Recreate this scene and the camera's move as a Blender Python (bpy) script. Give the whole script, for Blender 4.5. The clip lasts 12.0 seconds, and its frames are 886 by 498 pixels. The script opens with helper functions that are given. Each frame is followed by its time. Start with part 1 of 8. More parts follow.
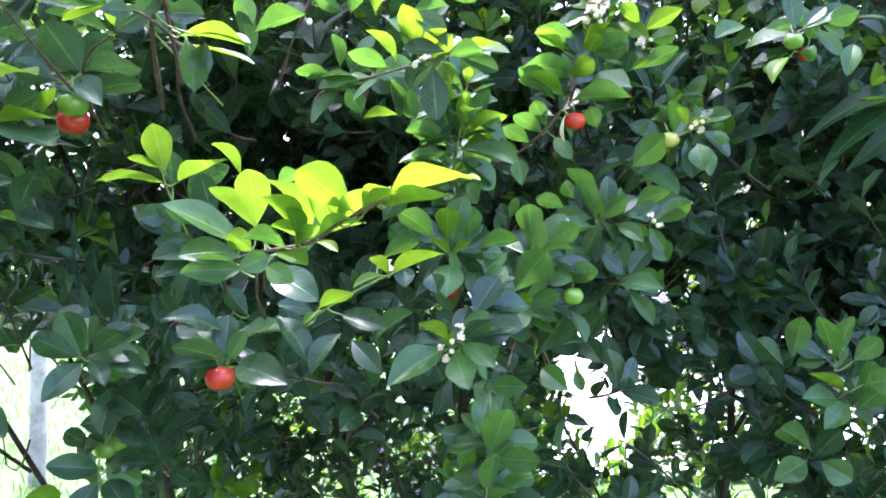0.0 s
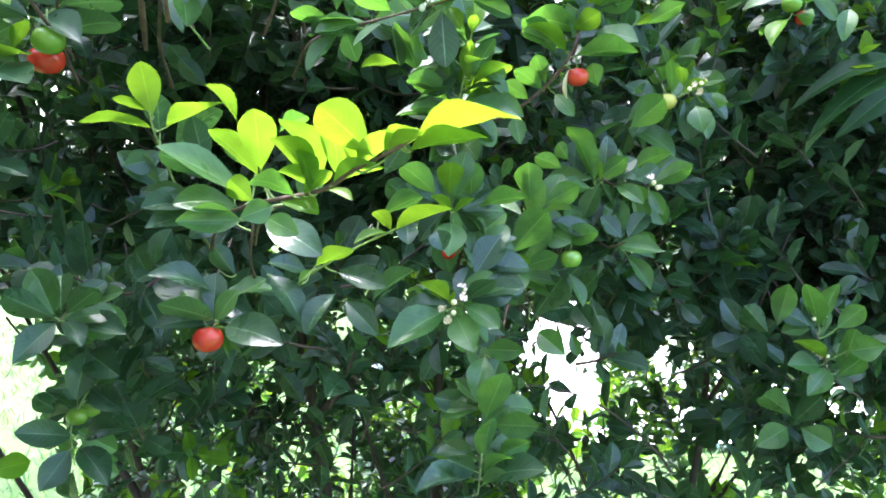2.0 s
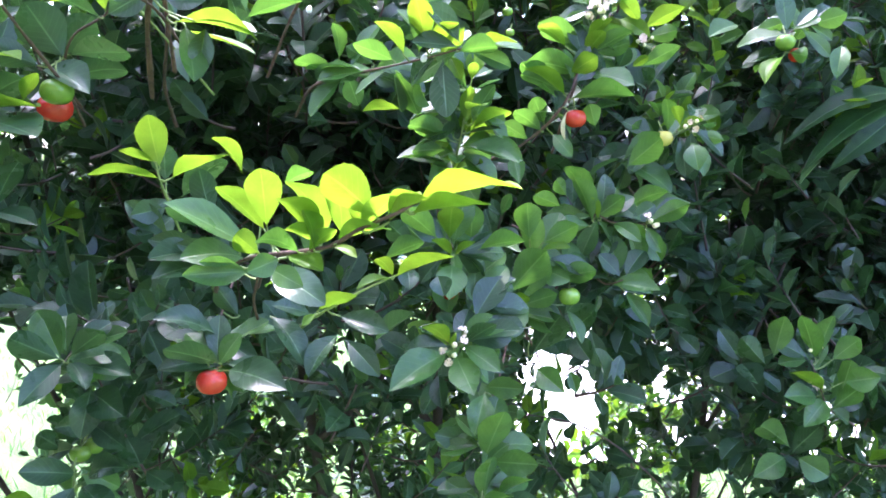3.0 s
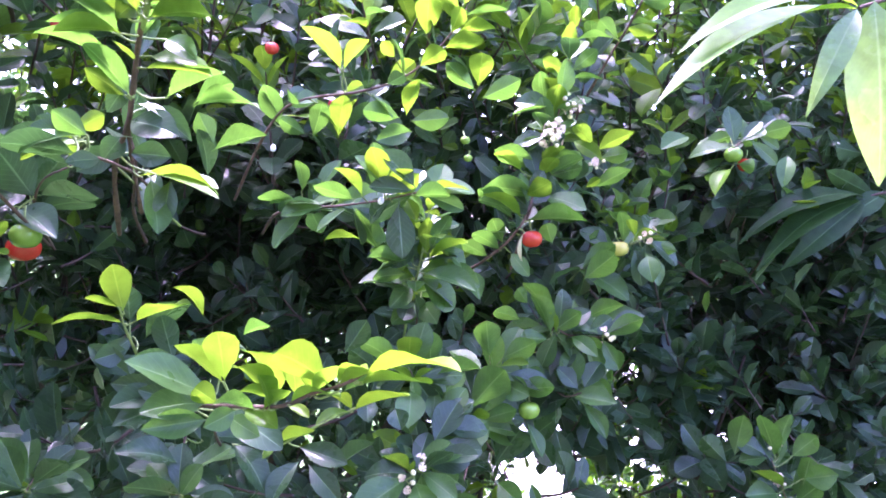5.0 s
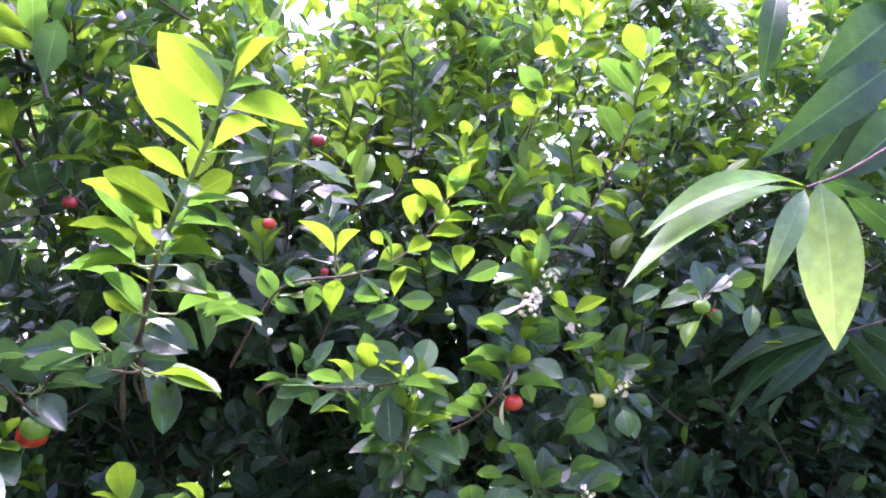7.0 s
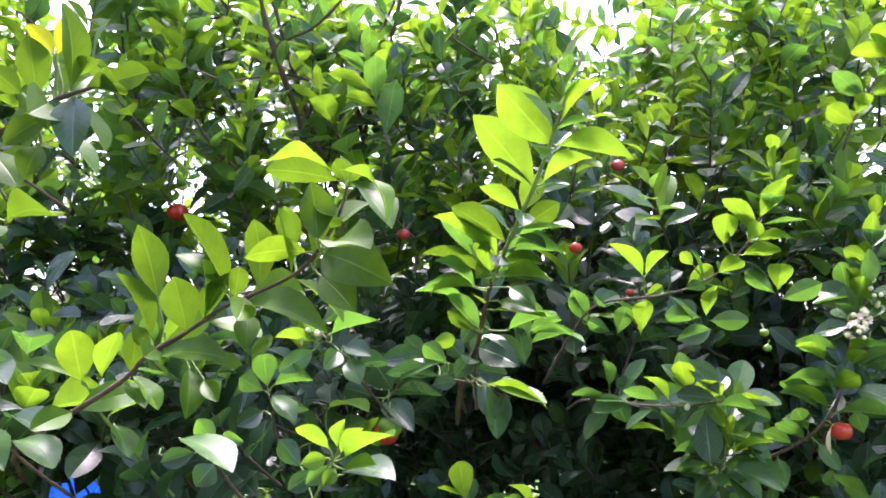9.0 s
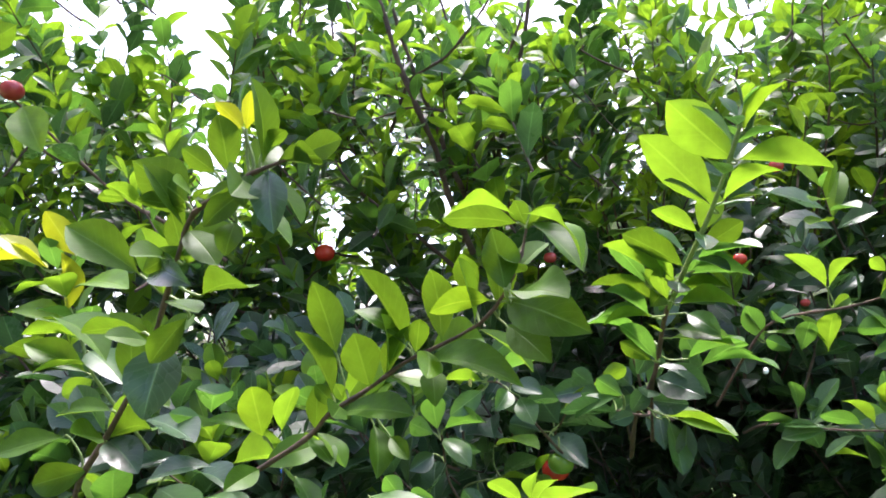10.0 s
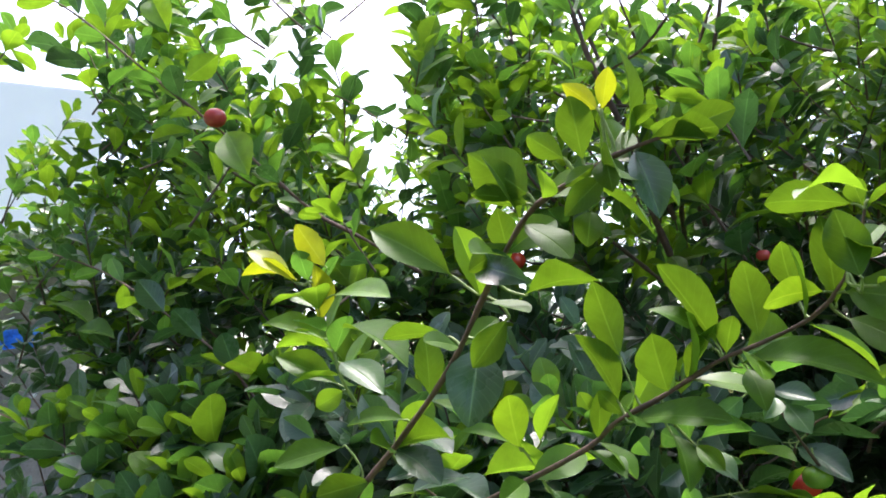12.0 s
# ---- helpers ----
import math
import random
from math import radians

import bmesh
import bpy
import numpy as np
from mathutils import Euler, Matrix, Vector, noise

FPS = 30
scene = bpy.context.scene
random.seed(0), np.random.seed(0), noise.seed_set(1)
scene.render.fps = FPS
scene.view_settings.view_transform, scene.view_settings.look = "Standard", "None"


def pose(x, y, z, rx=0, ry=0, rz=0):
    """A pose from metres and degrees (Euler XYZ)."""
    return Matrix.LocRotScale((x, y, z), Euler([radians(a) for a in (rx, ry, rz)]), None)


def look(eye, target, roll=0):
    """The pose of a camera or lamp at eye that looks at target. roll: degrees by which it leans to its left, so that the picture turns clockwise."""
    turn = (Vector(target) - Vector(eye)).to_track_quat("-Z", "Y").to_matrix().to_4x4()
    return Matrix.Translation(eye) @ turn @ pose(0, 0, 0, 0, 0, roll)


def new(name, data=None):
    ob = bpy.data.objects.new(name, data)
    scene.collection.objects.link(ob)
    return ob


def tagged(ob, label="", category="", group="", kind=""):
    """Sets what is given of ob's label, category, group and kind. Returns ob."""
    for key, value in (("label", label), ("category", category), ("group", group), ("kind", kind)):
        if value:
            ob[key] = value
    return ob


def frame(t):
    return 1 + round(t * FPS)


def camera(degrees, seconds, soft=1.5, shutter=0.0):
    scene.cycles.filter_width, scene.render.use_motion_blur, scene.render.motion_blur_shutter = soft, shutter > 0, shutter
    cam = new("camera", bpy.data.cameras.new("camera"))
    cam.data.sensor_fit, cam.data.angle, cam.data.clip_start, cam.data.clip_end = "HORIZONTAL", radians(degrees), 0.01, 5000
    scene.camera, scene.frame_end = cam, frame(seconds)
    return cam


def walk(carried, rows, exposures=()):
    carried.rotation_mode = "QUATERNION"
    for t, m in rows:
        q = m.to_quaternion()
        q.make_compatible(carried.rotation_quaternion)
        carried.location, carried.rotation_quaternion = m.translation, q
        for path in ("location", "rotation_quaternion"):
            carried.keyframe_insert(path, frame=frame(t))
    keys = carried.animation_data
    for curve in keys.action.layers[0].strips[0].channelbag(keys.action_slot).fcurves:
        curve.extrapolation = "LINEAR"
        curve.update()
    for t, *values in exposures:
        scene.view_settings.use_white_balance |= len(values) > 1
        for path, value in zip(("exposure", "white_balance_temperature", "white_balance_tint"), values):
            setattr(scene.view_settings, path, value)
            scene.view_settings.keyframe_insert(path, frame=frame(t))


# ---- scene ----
cam = camera(61.0, 12.0, soft=1.8)
PATH = [
    (0, (0.015, 0.02, 1.502), (-0.015, 2.016, 1.378), -0.9),
    (0.5, (-0.007, 0.038, 1.483), (0.0, 2.031, 1.325), -0.3),
    (1, (-0.02, 0.041, 1.472), (0.017, 2.031, 1.274), -0.1),
    (1.5, (-0.024, 0.044, 1.472), (0.046, 2.031, 1.256), 0.0),
    (2, (-0.024, 0.049, 1.487), (0.061, 2.038, 1.29), 0.1),
    (2.5, (-0.027, 0.047, 1.498), (0.064, 2.038, 1.324), 0.1),
    (4.3, (-0.027, 0.029, 1.564), (0.064, 2.025, 1.468), 0.0),
    (4.5, (-0.023, 0.029, 1.568), (0.081, 2.026, 1.501), -0.1),
    (5, (-0.008, 0.02, 1.582), (0.134, 2.015, 1.558), -0.2),
    (5.5, (-0.01, -0.004, 1.609), (0.155, 1.989, 1.618), -0.5),
    (6, (-0.012, -0.025, 1.641), (0.167, 1.965, 1.719), -0.7),
    (6.5, (-0.001, -0.026, 1.663), (0.198, 1.958, 1.815), -0.8),
    (6.7, (-0.008, -0.028, 1.667), (0.204, 1.953, 1.838), -0.7),
    (8.3, (-0.016, -0.069, 1.678), (-0.301, 1.894, 1.932), 0.5),
    (8.5, (-0.021, -0.068, 1.671), (-0.365, 1.885, 1.927), 0.4),
    (9, (-0.037, -0.078, 1.667), (-0.584, 1.829, 1.922), 0.4),
    (9.5, (-0.054, -0.083, 1.68), (-0.79, 1.758, 1.945), -2.1),
    (10, (-0.076, -0.071, 1.687), (-0.915, 1.72, 1.984), -2.8),
    (10.5, (-0.109, -0.08, 1.692), (-1.066, 1.647, 2.011), -3.9),
    (11, (-0.146, -0.09, 1.7), (-1.168, 1.596, 2.033), -4.6),
    (11.5, (-0.163, -0.089, 1.693), (-1.226, 1.569, 2.04), -4.4),
    (12, (-0.17, -0.095, 1.687), (-1.28, 1.531, 2.039), -3.8),
]
EXPOSURES = [(0, 3.6, 5450, 31), (1.5, 3.6, 5650, 16), (2.5, 3.68, 5500, 24), (4.5, 3.68, 5350, 64), (6.0, 3.54, 5320, 62), (6.5, 3.35, 5400, 64), (8.5, 2.9, 5850, 40), (9.5, 2.64, 6000, 29), (10.5, 2.3, 6100, 20), (12, 2.2, 6150, 17)]
walk(cam, [(t, look(eye, target, roll)) for t, eye, target, roll in PATH], EXPOSURES)

# ---- world and sun ----
SUN_ELEV, SUN_AZ = 66.0, -24.0          # degrees; azimuth from straight ahead (+y), minus is to the left
world = bpy.data.worlds.new("sky")
scene.world = world
world.use_nodes = True
wn = world.node_tree.nodes
sky = wn.new("ShaderNodeTexSky")
sky.sky_type, sky.sun_disc = "NISHITA", False
sky.sun_elevation, sky.sun_rotation = radians(SUN_ELEV), radians(SUN_AZ)
sky.air_density, sky.dust_density, sky.ozone_density = 1.0, 5.0, 1.0
world.node_tree.links.new(sky.outputs[0], wn["Background"].inputs[0])
wn["Background"].inputs[1].default_value = 0.15
sun = new("sun", bpy.data.lights.new("sun", "SUN"))
sun.data.energy, sun.data.angle, sun.data.color = 1.5, radians(14.0), (1.0, 0.96, 0.88)
sd = Vector((math.sin(radians(SUN_AZ)) * math.cos(radians(SUN_ELEV)), math.cos(radians(SUN_AZ)) * math.cos(radians(SUN_ELEV)), math.sin(radians(SUN_ELEV))))
sun.matrix_world = look(sd * 20, (0, 0, 0))


# ---- materials ----
def nodes_of(name):
    m = bpy.data.materials.new(name)
    m.use_nodes = True
    n, l = m.node_tree.nodes, m.node_tree.links
    return m, n, l, n["Principled BSDF"]


def mixcol(n, l, fac, a, b, kind="MIX"):
    x = n.new("ShaderNodeMix")
    x.data_type, x.blend_type = "RGBA", kind
    for sock, v in ((x.inputs[0], fac), (x.inputs[6], a), (x.inputs[7], b)):
        if isinstance(v, (int, float, tuple)):
            sock.default_value = (*v, 1.0) if isinstance(v, tuple) and len(v) == 3 else v
        else:
            l.new(v, sock)
    return x.outputs[2]


def maths(n, l, op, a, b=0.0, c=0.0):
    x = n.new("ShaderNodeMath")
    x.operation = op
    for sock, v in zip(x.inputs, (a, b, c)):
        if isinstance(v, (int, float)):
            sock.default_value = v
        else:
            l.new(v, sock)
    return x.outputs[0]


def ramp(n, l, fac, *stops):
    r = n.new("ShaderNodeValToRGB")
    e = r.color_ramp.elements
    while len(e) < len(stops):
        e.new(0.5)
    for el, (p, c) in zip(e, stops):
        el.position, el.color = p, (*c, 1.0) if len(c) == 3 else c
    l.new(fac, r.inputs[0])
    return r.outputs[0]


def noise_fac(n, l, scale, detail=3.0, coord="Object", rough=0.55):
    tc, t = n.new("ShaderNodeTexCoord"), n.new("ShaderNodeTexNoise")
    t.inputs["Scale"].default_value, t.inputs["Detail"].default_value, t.inputs["Roughness"].default_value = scale, detail, rough
    l.new(tc.outputs[coord], t.inputs[0])
    return t.outputs[0]


def leaf_material(name, dark, light, rib, through_col, rough=0.34, thin=0.4, veins=9.0, gloss=0.5):
    """Glossy leaf with a pale midrib, faint side veins, blotches, and light that shines through the blade."""
    m, n, l, p = nodes_of(name)
    geo, obi, uv = n.new("ShaderNodeNewGeometry"), n.new("ShaderNodeObjectInfo"), n.new("ShaderNodeUVMap")
    sep = n.new("ShaderNodeSeparateXYZ")
    l.new(uv.outputs[0], sep.inputs[0])
    rnd = maths(n, l, "FRACT", maths(n, l, "ADD", geo.outputs["Random Per Island"], obi.outputs["Random"]))
    base = mixcol(n, l, rnd, dark, light)
    blotch = ramp(n, l, noise_fac(n, l, 60, 4), (0.35, (0.8, 0.8, 0.8)), (0.7, (1.15, 1.15, 1.1)))
    base = mixcol(n, l, 1.0, base, blotch, "MULTIPLY")
    off = maths(n, l, "ABSOLUTE", maths(n, l, "SUBTRACT", sep.outputs[0], 0.5))
    mid = maths(n, l, "SUBTRACT", 1.0, maths(n, l, "MULTIPLY", off, 28.0))
    mid = maths(n, l, "MAXIMUM", mid, 0.0)
    slant = maths(n, l, "SUBTRACT", sep.outputs[1], maths(n, l, "MULTIPLY", off, 0.55))
    side = maths(n, l, "PINGPONG", maths(n, l, "MULTIPLY", slant, veins), 0.5)
    side = maths(n, l, "MAXIMUM", maths(n, l, "SUBTRACT", 1.0, maths(n, l, "MULTIPLY", side, 9.0)), 0.0)
    col = mixcol(n, l, maths(n, l, "MULTIPLY", side, 0.22), base, rib)
    col = mixcol(n, l, maths(n, l, "MULTIPLY", mid, 0.85), col, rib)
    speck = ramp(n, l, noise_fac(n, l, 420, 2), (0.72, (0, 0, 0)), (0.78, (1, 1, 1)))
    col = mixcol(n, l, maths(n, l, "MULTIPLY", speck, 0.25), col, (0.16, 0.12, 0.03))
    l.new(col, p.inputs["Base Color"])
    rr = ramp(n, l, noise_fac(n, l, 35, 3), (0.3, (rough - 0.08,) * 3), (0.75, (rough + 0.14,) * 3))
    l.new(rr, p.inputs["Roughness"])
    p.inputs["Specular IOR Level"].default_value = gloss
    bump = n.new("ShaderNodeBump")
    bump.inputs["Strength"].default_value, bump.inputs["Distance"].default_value = 0.3, 0.001
    h = maths(n, l, "ADD", maths(n, l, "MULTIPLY", noise_fac(n, l, 150, 3), 0.6), maths(n, l, "ADD", maths(n, l, "MULTIPLY", side, -0.14), maths(n, l, "MULTIPLY", mid, -0.8)))
    l.new(h, bump.inputs["Height"])
    l.new(bump.outputs[0], p.inputs["Normal"])
    tr, mx = n.new("ShaderNodeBsdfTranslucent"), n.new("ShaderNodeMixShader")
    l.new(mixcol(n, l, 1.0, mixcol(n, l, maths(n, l, "MULTIPLY", side, 0.25), through_col, tuple(c * 0.6 for c in through_col)), blotch, "MULTIPLY"), tr.inputs[0])
    mx.inputs[0].default_value = thin
    out = n["Material Output"]
    l.new(p.outputs[0], mx.inputs[1])
    l.new(tr.outputs[0], mx.inputs[2])
    l.new(mx.outputs[0], out.inputs[0])
    return m


def bark_material(name, a, b, scale=60.0, rough=0.85):
    m, n, l, p = nodes_of(name)
    f = noise_fac(n, l, scale, 6, rough=0.65)
    g = noise_fac(n, l, scale * 0.17, 3)
    col = ramp(n, l, f, (0.3, a), (0.7, b))
    col = mixcol(n, l, 1.0, col, ramp(n, l, g, (0.3, (0.65, 0.65, 0.65)), (0.7, (1.2, 1.18, 1.15))), "MULTIPLY")
    l.new(col, p.inputs["Base Color"])
    p.inputs["Roughness"].default_value = rough
    bump = n.new("ShaderNodeBump")
    bump.inputs["Strength"].default_value, bump.inputs["Distance"].default_value = 0.6, 0.002
    l.new(f, bump.inputs["Height"])
    l.new(bump.outputs[0], p.inputs["Normal"])
    return m


def plain_material(name, a, b, scale=8.0, rough=0.7, metal=0.0, bump_by=0.2, fine=0.0):
    m, n, l, p = nodes_of(name)
    f = noise_fac(n, l, scale, 5, rough=0.6)
    col = ramp(n, l, f, (0.3, a), (0.7, b))
    if fine:
        col = mixcol(n, l, 1.0, col, ramp(n, l, noise_fac(n, l, fine, 3), (0.3, (0.75,) * 3), (0.7, (1.2,) * 3)), "MULTIPLY")
    l.new(col, p.inputs["Base Color"])
    p.inputs["Roughness"].default_value, p.inputs["Metallic"].default_value = rough, metal
    bump = n.new("ShaderNodeBump")
    bump.inputs["Strength"].default_value, bump.inputs["Distance"].default_value = bump_by, 0.01
    l.new(noise_fac(n, l, fine or scale * 6, 4), bump.inputs["Height"])
    l.new(bump.outputs[0], p.inputs["Normal"])
    return m


# leaf ages, also chosen by place so that light and shade sit in the colour
M_DARKLEAF = leaf_material("leaf_dark", (0.023, 0.055, 0.026), (0.037, 0.080, 0.037), (0.15, 0.25, 0.12), (0.07, 0.19, 0.03), 0.30, 0.22, 9.0, 0.42)
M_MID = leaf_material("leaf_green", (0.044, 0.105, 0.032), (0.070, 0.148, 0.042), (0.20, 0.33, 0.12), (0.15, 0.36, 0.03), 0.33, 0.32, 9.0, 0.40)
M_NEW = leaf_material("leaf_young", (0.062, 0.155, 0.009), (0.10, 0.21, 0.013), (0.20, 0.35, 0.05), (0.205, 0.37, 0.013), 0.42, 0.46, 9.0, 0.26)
# greener young leaf, colour and sheen also dimmed so near leaves look less lit
M_YOUNG_DIM = leaf_material("leaf_young_dim", (0.038, 0.104, 0.009), (0.062, 0.145, 0.012), (0.16, 0.29, 0.05), (0.100, 0.185, 0.006), 0.44, 0.42, 9.0, 0.13)
M_YEL = leaf_material("leaf_yellow", (0.11, 0.21, 0.008), (0.155, 0.265, 0.012), (0.32, 0.42, 0.08), (0.19, 0.325, 0.008), 0.38, 0.46, 9.0, 0.4)
# yellow leaf made brighter, with the sunlight on it put into the colour
M_YEL_SUNLIT = leaf_material("leaf_yellow_sunlit", (0.24, 0.28, 0.010), (0.31, 0.34, 0.014), (0.42, 0.46, 0.08), (0.34, 0.39, 0.006), 0.42, 0.45, 9.0, 0.25)
# mango green, darkened to give the look of backlit undersides
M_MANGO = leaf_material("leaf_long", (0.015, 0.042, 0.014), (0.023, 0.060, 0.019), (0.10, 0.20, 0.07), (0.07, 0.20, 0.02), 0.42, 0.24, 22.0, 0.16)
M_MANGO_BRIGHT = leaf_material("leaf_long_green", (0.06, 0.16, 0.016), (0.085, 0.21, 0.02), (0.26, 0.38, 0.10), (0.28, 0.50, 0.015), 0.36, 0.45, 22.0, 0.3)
# paler mango green, part of the sky's sheen is in its colour
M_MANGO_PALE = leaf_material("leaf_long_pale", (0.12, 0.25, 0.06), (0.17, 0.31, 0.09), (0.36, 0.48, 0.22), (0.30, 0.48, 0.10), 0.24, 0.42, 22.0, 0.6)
M_TWIG = bark_material("twig_bark", (0.055, 0.032, 0.022), (0.14, 0.088, 0.060), 180)
M_DARKTWIG = bark_material("bough_bark", (0.045, 0.028, 0.022), (0.11, 0.072, 0.055), 120)
M_GREENTWIG = bark_material("green_twig_bark", (0.12, 0.20, 0.04), (0.24, 0.33, 0.09), 180, 0.6)
M_BARK = bark_material("stem_bark", (0.020, 0.014, 0.010), (0.055, 0.038, 0.027), 70)
M_PALEBARK = bark_material("pale_bark", (0.30, 0.27, 0.23), (0.52, 0.48, 0.42), 30)


# ---- building blocks ----
def part(name, bm, material, parent=None, label="", smooth=True):
    me = bpy.data.meshes.new(name)
    bm.to_mesh(me)
    bm.free()
    if material:
        me.materials.append(material)
    if smooth:
        me.polygons.foreach_set("use_smooth", [True] * len(me.polygons))
    ob = new(name, me)
    ob.parent = parent
    if label:
        tagged(ob, label)
    return ob


def empty(name, at=(0, 0, 0)):
    ob = new(name)
    ob.empty_display_size = 0.05
    ob.matrix_world = Matrix.Translation(at)
    return ob


def np_mesh(name, verts, quads, uvs=None, mats=(), mat_index=None, smooth=True, crease=0):
    """A mesh from arrays: verts (n, 3), quads (m, 4), uvs per corner (m * 4, 2)."""
    me = bpy.data.meshes.new(name)
    me.vertices.add(len(verts))
    me.vertices.foreach_set("co", np.asarray(verts, np.float32).ravel())
    k = len(quads)
    me.loops.add(k * 4)
    me.loops.foreach_set("vertex_index", np.asarray(quads, np.int32).ravel())
    me.polygons.add(k)
    me.polygons.foreach_set("loop_start", np.arange(0, k * 4, 4, dtype=np.int32))
    me.polygons.foreach_set("loop_total", np.full(k, 4, np.int32))
    for m in mats:
        me.materials.append(m)
    if mat_index is not None:
        me.polygons.foreach_set("material_index", np.asarray(mat_index, np.int32))
    if uvs is not None:
        layer = me.uv_layers.new(name="UVMap")
        layer.data.foreach_set("uv", np.asarray(uvs, np.float32).ravel())
    if smooth:
        me.polygons.foreach_set("use_smooth", np.ones(k, bool))
    me.update(calc_edges=True)
    me.validate()
    if crease:
        # a sharp fold along each midrib, crease points across the blade
        ends = np.zeros(len(me.edges) * 2, np.int32)
        me.edges.foreach_get("vertices", ends)
        middle = (ends.reshape(-1, 2) % crease == crease // 2).all(1)
        me.attributes.new("sharp_edge", "BOOLEAN", "EDGE").data.foreach_set("value", middle)
    return me


def unit(a):
    return a / np.maximum(np.linalg.norm(a, axis=-1, keepdims=True), 1e-9)


def blade_profile(v, widest=0.58, stalk=0.05, tip=0.6, foot=0.85):
    """Half width of a leaf (1 at its widest) along its length v, after a short stalk: wedge-shaped at the foot, blunt at the tip."""
    s = np.clip((v - stalk) / (1 - stalk), 0, 1)
    low = np.sin(np.pi / 2 * np.clip(s / widest, 0, 1)) ** foot
    high = np.cos(np.pi / 2 * np.clip((s - widest) / (1 - widest), 0, 0.999)) ** tip
    return np.maximum(np.where(s < widest, low, high), 0.025)


def blades(base, axis, normal, length, width, fold, curl, wave, stations, across, widest=0.6, stalk=0.06, tip=0.62, foot=0.95):
    """Vertices, quads and corner uvs of many leaves at once; all inputs are arrays over the leaves."""
    axis = unit(axis)
    normal = unit(normal - axis * np.sum(axis * normal, 1, keepdims=True))
    side = np.cross(axis, normal)
    v = np.asarray(stations)
    u = np.linspace(-1, 1, across)
    V, U = np.meshgrid(v, u, indexing="ij")
    V, U = V.ravel(), U.ravel()
    prof = blade_profile(V, widest, stalk, tip, foot)
    n = len(base)
    L, W, F, C, A = (np.asarray(x, float).reshape(n, 1) for x in (length, width, fold, curl, wave))
    along = L * (V - 0.18 * np.abs(C) * V ** 3)
    lift = W * 0.5 * prof * (F * np.abs(U) ** 1.3) - L * C * V ** 2.2 + W * A * np.abs(U) * np.sin(V * 9 + A * 40 + U * 1.3) * prof
    half = W * 0.5 * prof * U * np.sqrt(np.maximum(1 - (F * 0.8) ** 2, 0.2))
    pos = base[:, None, :] + axis[:, None, :] * along[..., None] + side[:, None, :] * half[..., None] + normal[:, None, :] * lift[..., None]
    k, na = len(v), across
    i, j = np.meshgrid(np.arange(k - 1), np.arange(na - 1), indexing="ij")
    a = (i * na + j).ravel()
    quad = np.stack([a, a + 1, a + na + 1, a + na], 1)
    quads = (quad[None] + (np.arange(n) * k * na)[:, None, None]).reshape(-1, 4)
    uv = np.stack([(U + 1) / 2, V], 1)[quad.ravel()]
    return pos.reshape(-1, 3), quads, np.tile(uv, (n, 1))


FAR_ST, MID_ST = (0, 0.14, 0.45, 0.82, 1.0), (0, 0.06, 0.16, 0.3, 0.46, 0.62, 0.76, 0.88, 0.96, 1.0)
WALL_ST = (0, 0.07, 0.22, 0.42, 0.62, 0.8, 0.93, 1.0)
NEAR_ST = (0, 0.04, 0.08, 0.16, 0.27, 0.4, 0.53, 0.66, 0.78, 0.88, 0.95, 0.985, 1.0)


def tubes(paths, radii, sides=5):
    """Vertices and quads of many round sticks: paths (n, k, 3), radii (n, k)."""
    n, k, _ = paths.shape
    t = np.gradient(paths, axis=1)
    t = unit(t)
    ref = np.where(np.abs(t[..., 2:3]) > 0.9, np.array([1.0, 0, 0]), np.array([0, 0, 1.0]))
    a = unit(np.cross(t, ref))
    b = np.cross(t, a)
    th = np.arange(sides) * 2 * np.pi / sides
    ring = a[:, :, None, :] * np.cos(th)[:, None] + b[:, :, None, :] * np.sin(th)[:, None]
    pos = paths[:, :, None, :] + ring * radii[:, :, None, None]
    i, j = np.meshgrid(np.arange(k - 1), np.arange(sides), indexing="ij")
    p, q = (i * sides + j).ravel(), (i * sides + (j + 1) % sides).ravel()
    quad = np.stack([p, q, q + sides, p + sides], 1)
    quads = (quad[None] + (np.arange(n) * k * sides)[:, None, None]).reshape(-1, 4)
    return pos.reshape(-1, 3), quads


def smooth_path(points, count):
    """Catmull-Rom through a few points."""
    p = np.asarray(points, float)
    p = np.vstack([2 * p[0] - p[1], p, 2 * p[-1] - p[-2]])
    out = []
    for s in np.linspace(0, len(p) - 3 - 1e-6, count):
        i, f = int(s), s - int(s)
        a, b, c, d = p[i:i + 4]
        out.append(0.5 * (2 * b + (c - a) * f + (2 * a - 5 * b + 4 * c - d) * f * f + (3 * b - a - 3 * c + d) * f ** 3))
    return np.array(out)


def stick(name, points, r0, r1, material, parent=None, count=14, sides=7, label="", knots=0.0, seed=0):
    """One branch: a bent, tapering stick through the points, with slight swellings at its nodes."""
    path = smooth_path(points, count)
    rng = np.random.default_rng(seed + len(name) + int(abs(path[0].sum()) * 1000))
    rad = np.linspace(r0, r1, count) * (1 + knots * rng.uniform(-0.5, 1, count))
    v, q = tubes(path[None], rad[None], sides)
    me = np_mesh(name, v, q, mats=(material,))
    ob = new(name, me)
    ob.parent = parent
    if label:
        tagged(ob, label)
    return ob


